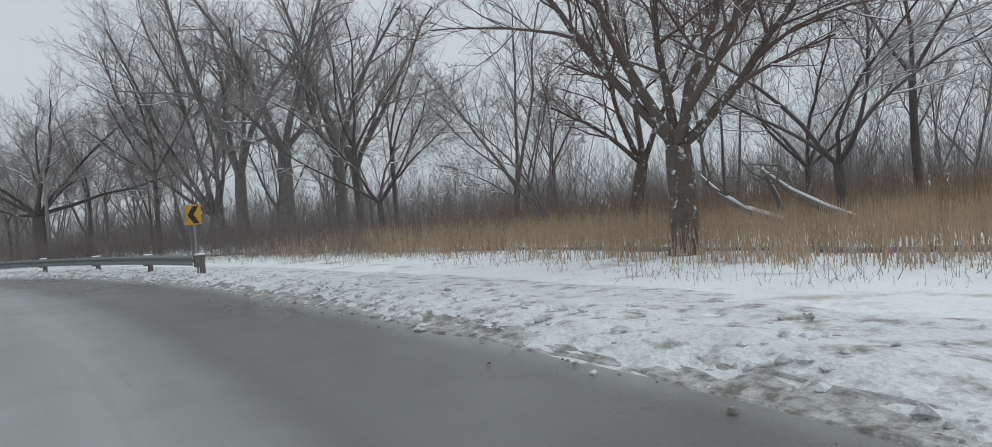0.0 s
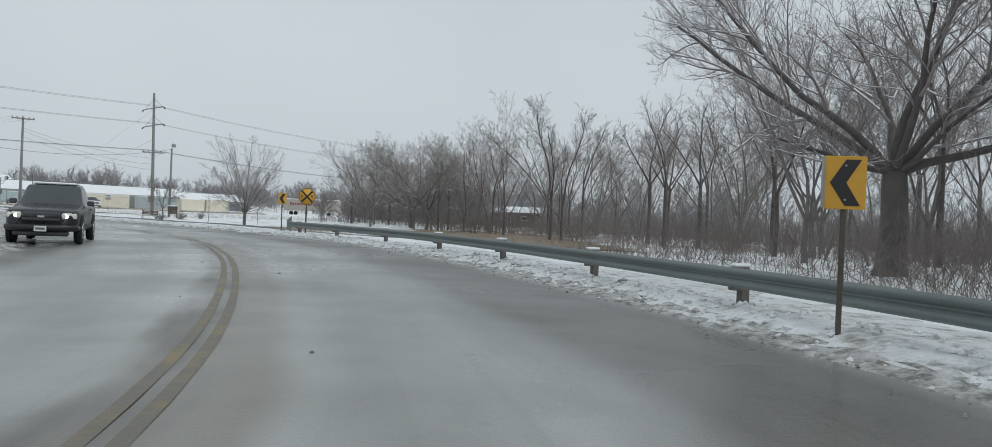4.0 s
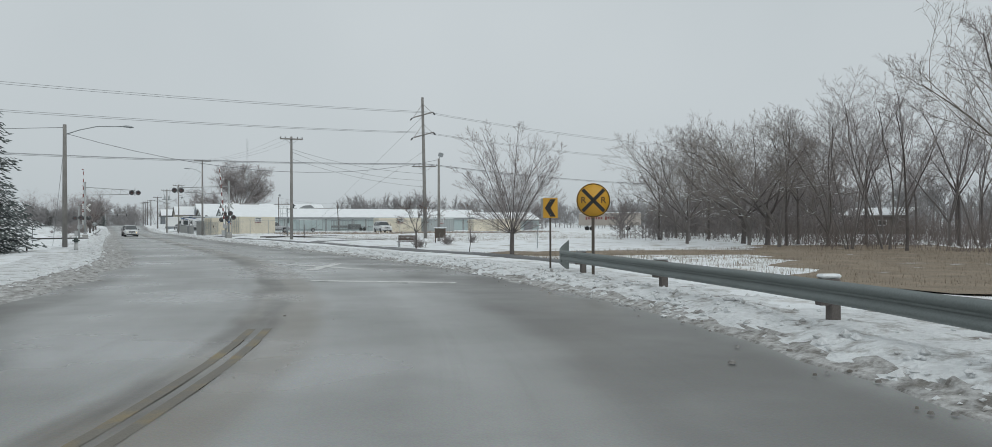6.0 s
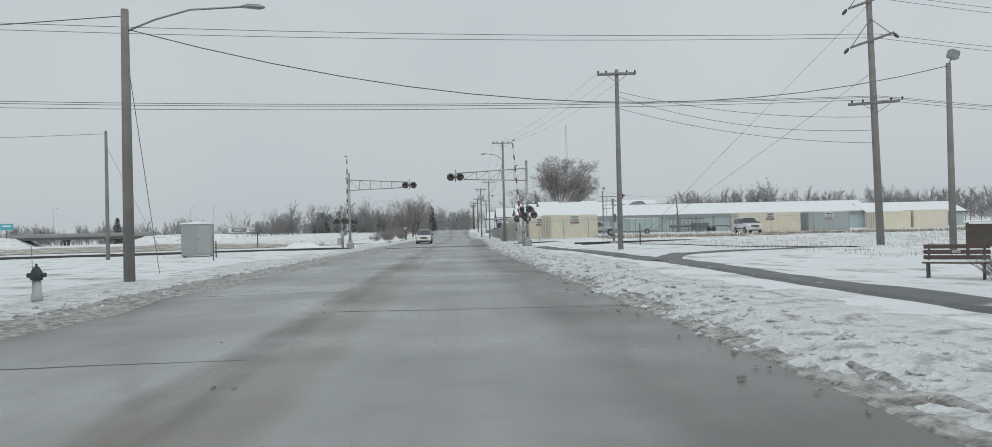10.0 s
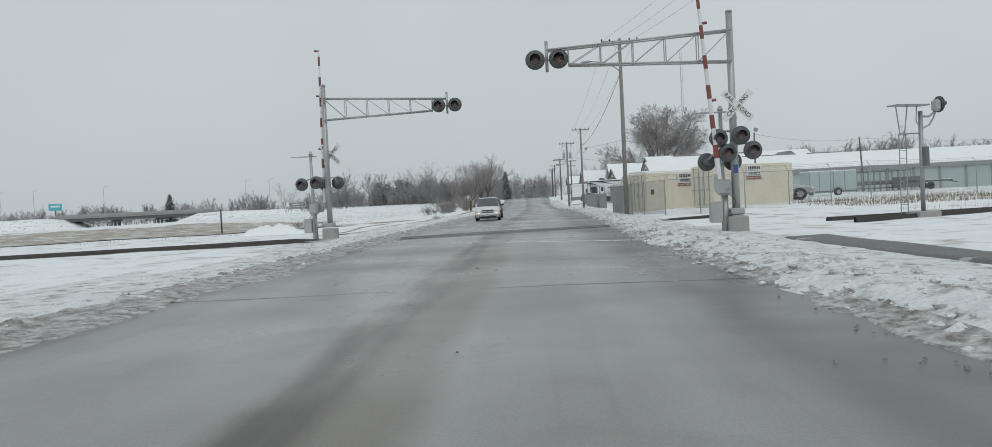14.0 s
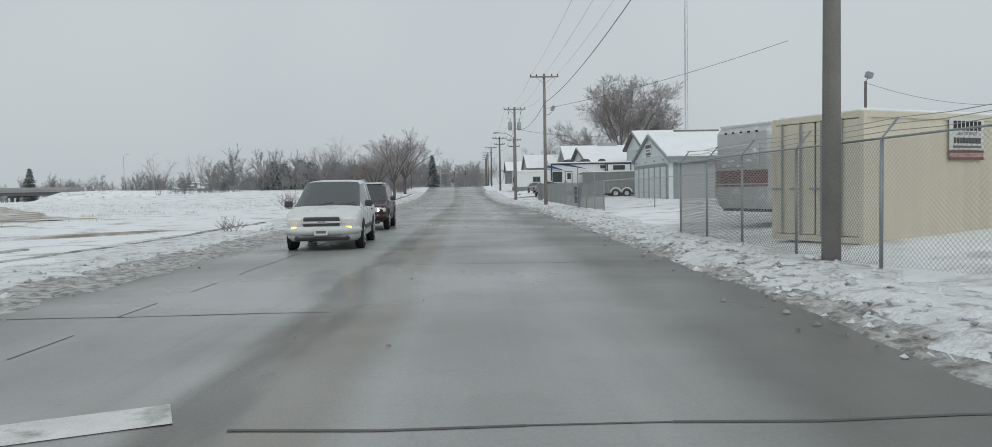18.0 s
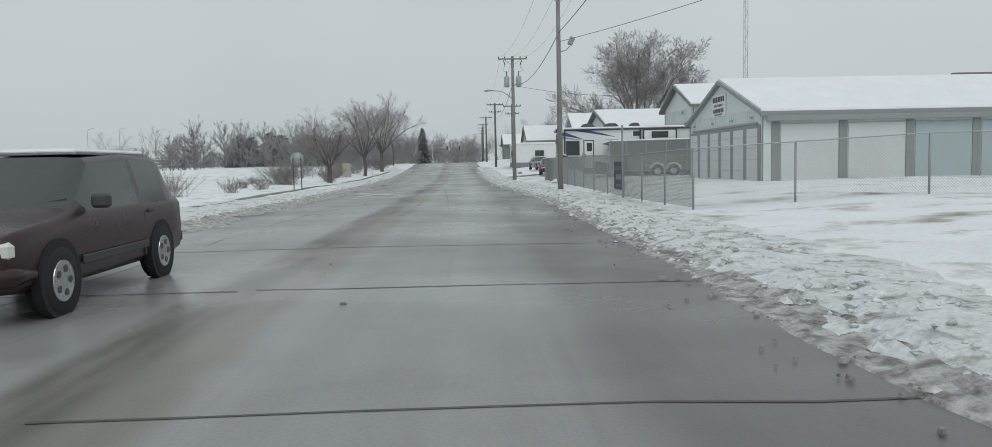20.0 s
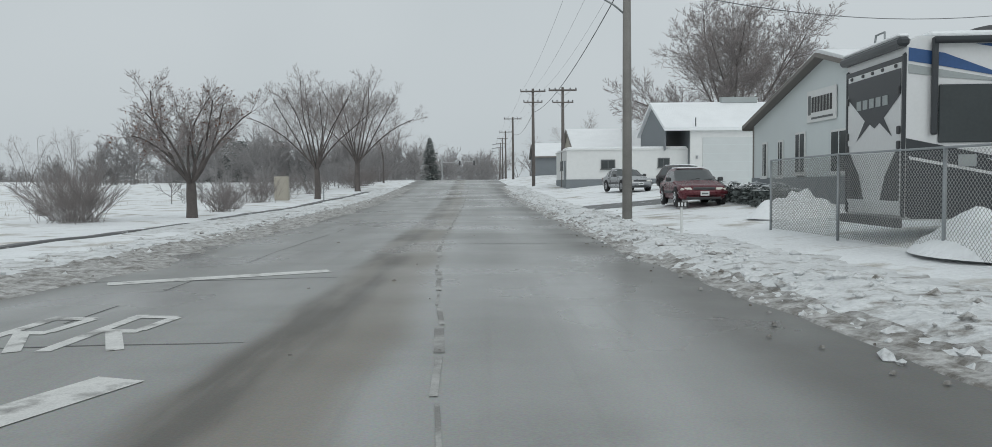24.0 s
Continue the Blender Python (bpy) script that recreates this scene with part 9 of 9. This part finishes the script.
# fallen, snow-laden limbs in the reeds
fr = random.Random(17)
for k, (x, y, a, L) in enumerate(((-27.5, -88.5, 20, 4.2), (-25.0, -89.5, 150, 3.4), (-29.5, -90, 75, 2.8))):
    fl = thing("fallen_limb", (x, y, ground_z(x, y)), "pale fallen limb with snow lying along it", "fallen limb", turn=a)
    pts = [(0, 0, 0.1), (L * 0.35, 0.2, 0.55), (L * 0.7, 0.1, 1.15), (L, -0.1, 1.9)]
    part("limb", Geo().tube(pts, [0.17, 0.13, 0.09, 0.04], 8), BARK_PALE, fl, smooth=True)
    part("snow", Geo().tube([(p[0], p[1], p[2] + 0.12) for p in pts], [0.1, 0.09, 0.06, 0.02], 6), SNOW, fl, "snow along the limb", True)
    for j in range(5):
        t = fr.uniform(0.3, 0.9)
        p = Vector((L * t, 0.1, 0.1 + 1.7 * t))
        part("branch", Geo().tube([p, p + Vector((fr.uniform(-.5, .6), fr.uniform(-.7, .7), 0.5)), p + Vector((fr.uniform(-.6, 1.2), fr.uniform(-1.2, 1.2), fr.uniform(0.4, 1.3)))], [0.05, 0.035, 0.012], 5), BARK_PALE, fl)

# highway bridge with its embankments, boards and lamps across the field
br = thing("highway_bridge", (-157.6, 339, -2.7), "low concrete highway bridge on piers across the snowy field", "bridge", turn=3.4)
part("deck", Geo().box((0, 0, 5.9), (56, 10, 0.7), 0.05), BRIDGE, br)
part("parapet", Geo().box((0, -5.0, 6.65), (58, 0.4, 0.9), 0.05), BRIDGE, br)
part("parapet", Geo().box((0, 5.0, 6.65), (58, 0.4, 0.9), 0.05), BRIDGE, br)
for y in (-4.4, -1.5, 1.5, 4.4):
    part("girder", Geo().box((0, y, 5.0), (52, 0.6, 1.1), 0.03), BRIDGE_DARK, br)
for x in (-8.5, 8.5):
    part("pier_cap", Geo().box((x, 0, 4.1), (1.4, 9.5, 0.7), 0.05), BRIDGE, br)
    for y in (-3.6, 0, 3.6):
        part("pier_column", Geo().tube([(x, y, -0.5), (x, y, 3.8)], 0.5, 12), BRIDGE, br, smooth=True)
eb = thing("embankment", (-157.6, 339, -2.7), "snowy highway embankment with dry grass on its slopes", "embankment", turn=3.4, kind="structure")
for s in (-1, 1):
    g = Geo()
    n = 24
    for k in range(n + 1):
        x = s * (15 + 11 * k)
        up = min(1.0, 0.02 + 0.98 * min(1, k / 1.1)) * (1.0 if s < 0 else max(0.3, 1 - 0.03 * k))
        for j, (y, z) in enumerate(((-30, -0.3), (-18, 0.32), (-10, 0.85), (-5.6, 1.0), (5.6, 1.0), (18, -0.1))):
            g.v.append((x, y + 1.5 * noise.noise((x * 0.05, j, 3.0)), 6.1 * up * z + 0.35 * noise.noise((x * 0.08, j * 1.7, 5.0))))
    for k in range(n):
        for j in range(5):
            a = k * 6 + j
            g.f.append((a, a + 1, a + 7, a + 6) if s > 0 else (a, a + 6, a + 7, a + 1))
    part("slope", g, SNOW_THIN, eb, smooth=True)
bb = thing("billboard", (-98, 360, 0.6), "dark and white roadside billboard beyond the field", "billboard", turn=15)
for s in (-3, 0, 3):
    part("post", Geo().box((s, 0.2, 2), (0.3, 0.3, 5), 0.02), POLE_DARK, bb)
part("panel", Geo().box((0, 0, 3.9), (11.5, 0.2, 2.2), 0.03), SIGN_WHITE, bb)
part("picture_field", Geo().box((-1.2, -0.12, 3.9), (6.5, 0.03, 1.7)), SIDING_GREY, bb)
part("writing_bar", Geo().box((-1.2, -0.14, 3.95), (4.5, 0.02, 0.45)), SIGN_WHITE, bb)
cb = thing("highway_sign", (-188.5, 336, 0.9), "cyan highway board on a post above the embankment", "road sign", turn=30)
part("post", Geo().box((0, 0.2, 2.0), (0.5, 0.3, 8), 0.02), POLE_DARK, cb)
part("panel", Geo().box((0, 0, 6.9), (4.6, 0.2, 2.7), 0.04), CYAN, cb)
part("writing_bar", Geo().box((0, -0.12, 7.2), (3.2, 0.04, 0.7)), SIGN_WHITE, cb)
for k, (x, y) in enumerate(((-222, 352), (-205, 348), (-176, 349), (-118, 352), (-108, 352), (-74, 358), (-68, 360))):
    hl = thing("highway_lamp", (x, y, 2.5), "tall thin highway lamp pole on the skyline", "street lamp", "highway lamps")
    part("pole", Geo().tube([(0, 0, -2), (0, 0, 12), (0.4, 0, 12.8), (1.6, 0, 13.1)], [0.12, 0.08, 0.06, 0.05], 6), ALU, hl)
    part("lamp_head", Geo().box((1.8, 0, 13.1), (0.7, 0.25, 0.12), 0.03), ALU, hl)
# gantry with signals at the far end of the street
ts = thing("traffic_signal", (-8.2, 337, float(rise(337))), "traffic signal mast with arm over the street in the far distance", "traffic signal")
part("mast", Geo().tube([(0, 0, 0), (0, 0, 7)], 0.15, 8), ALU, ts)
part("arm", Geo().tube([(0, 0, 5.6), (8.4, 0, 5.9)], 0.1, 6), ALU, ts)
for x in (4.5, 8.2):
    part("signal_head", Geo().box((x, 0, 5.5), (0.4, 0.3, 1.2), 0.05), BLACK, ts)


def heap_of_snow(x, y, rx, ry, h, seed, label):
    """A lumpy heap of shovelled snow."""
    g = Geo()
    n, m = 26, 14
    gz = ground_z(x, y)
    for j in range(m + 1):
        f = j / m
        for k in range(n):
            a = 2 * math.pi * k / n
            px, py = rx * f * math.cos(a), ry * f * math.sin(a)
            z = h * (1 - f ** 2) ** 0.8 * (1 + 0.5 * noise.noise((px * 1.6 + seed, py * 1.6, 0)) + 0.35 * noise.noise((px * 4 + seed, py * 4, 2)))
            g.v.append((x + px, y + py, gz - 0.05 + max(0, z)))
    for j in range(m):
        for k in range(n):
            g.f.append((j * n + k, (j + 1) * n + k, (j + 1) * n + (k + 1) % n, j * n + (k + 1) % n))
    return solid("snow_mound", g, SNOW, label, "snow mound", smooth=True)


heap_of_snow(7.8, 148.2, 1.3, 1.5, 0.62, 3, "lumpy heap of shovelled snow behind the chain-link fence")
heap_of_snow(8.9, 158.3, 1.4, 1.0, 0.6, 5, "lumpy heap of shovelled snow beside the drive")
heap_of_snow(-16.5, 84.5, 2.2, 0.9, 0.55, 8, "low heap of shovelled snow beside the track")
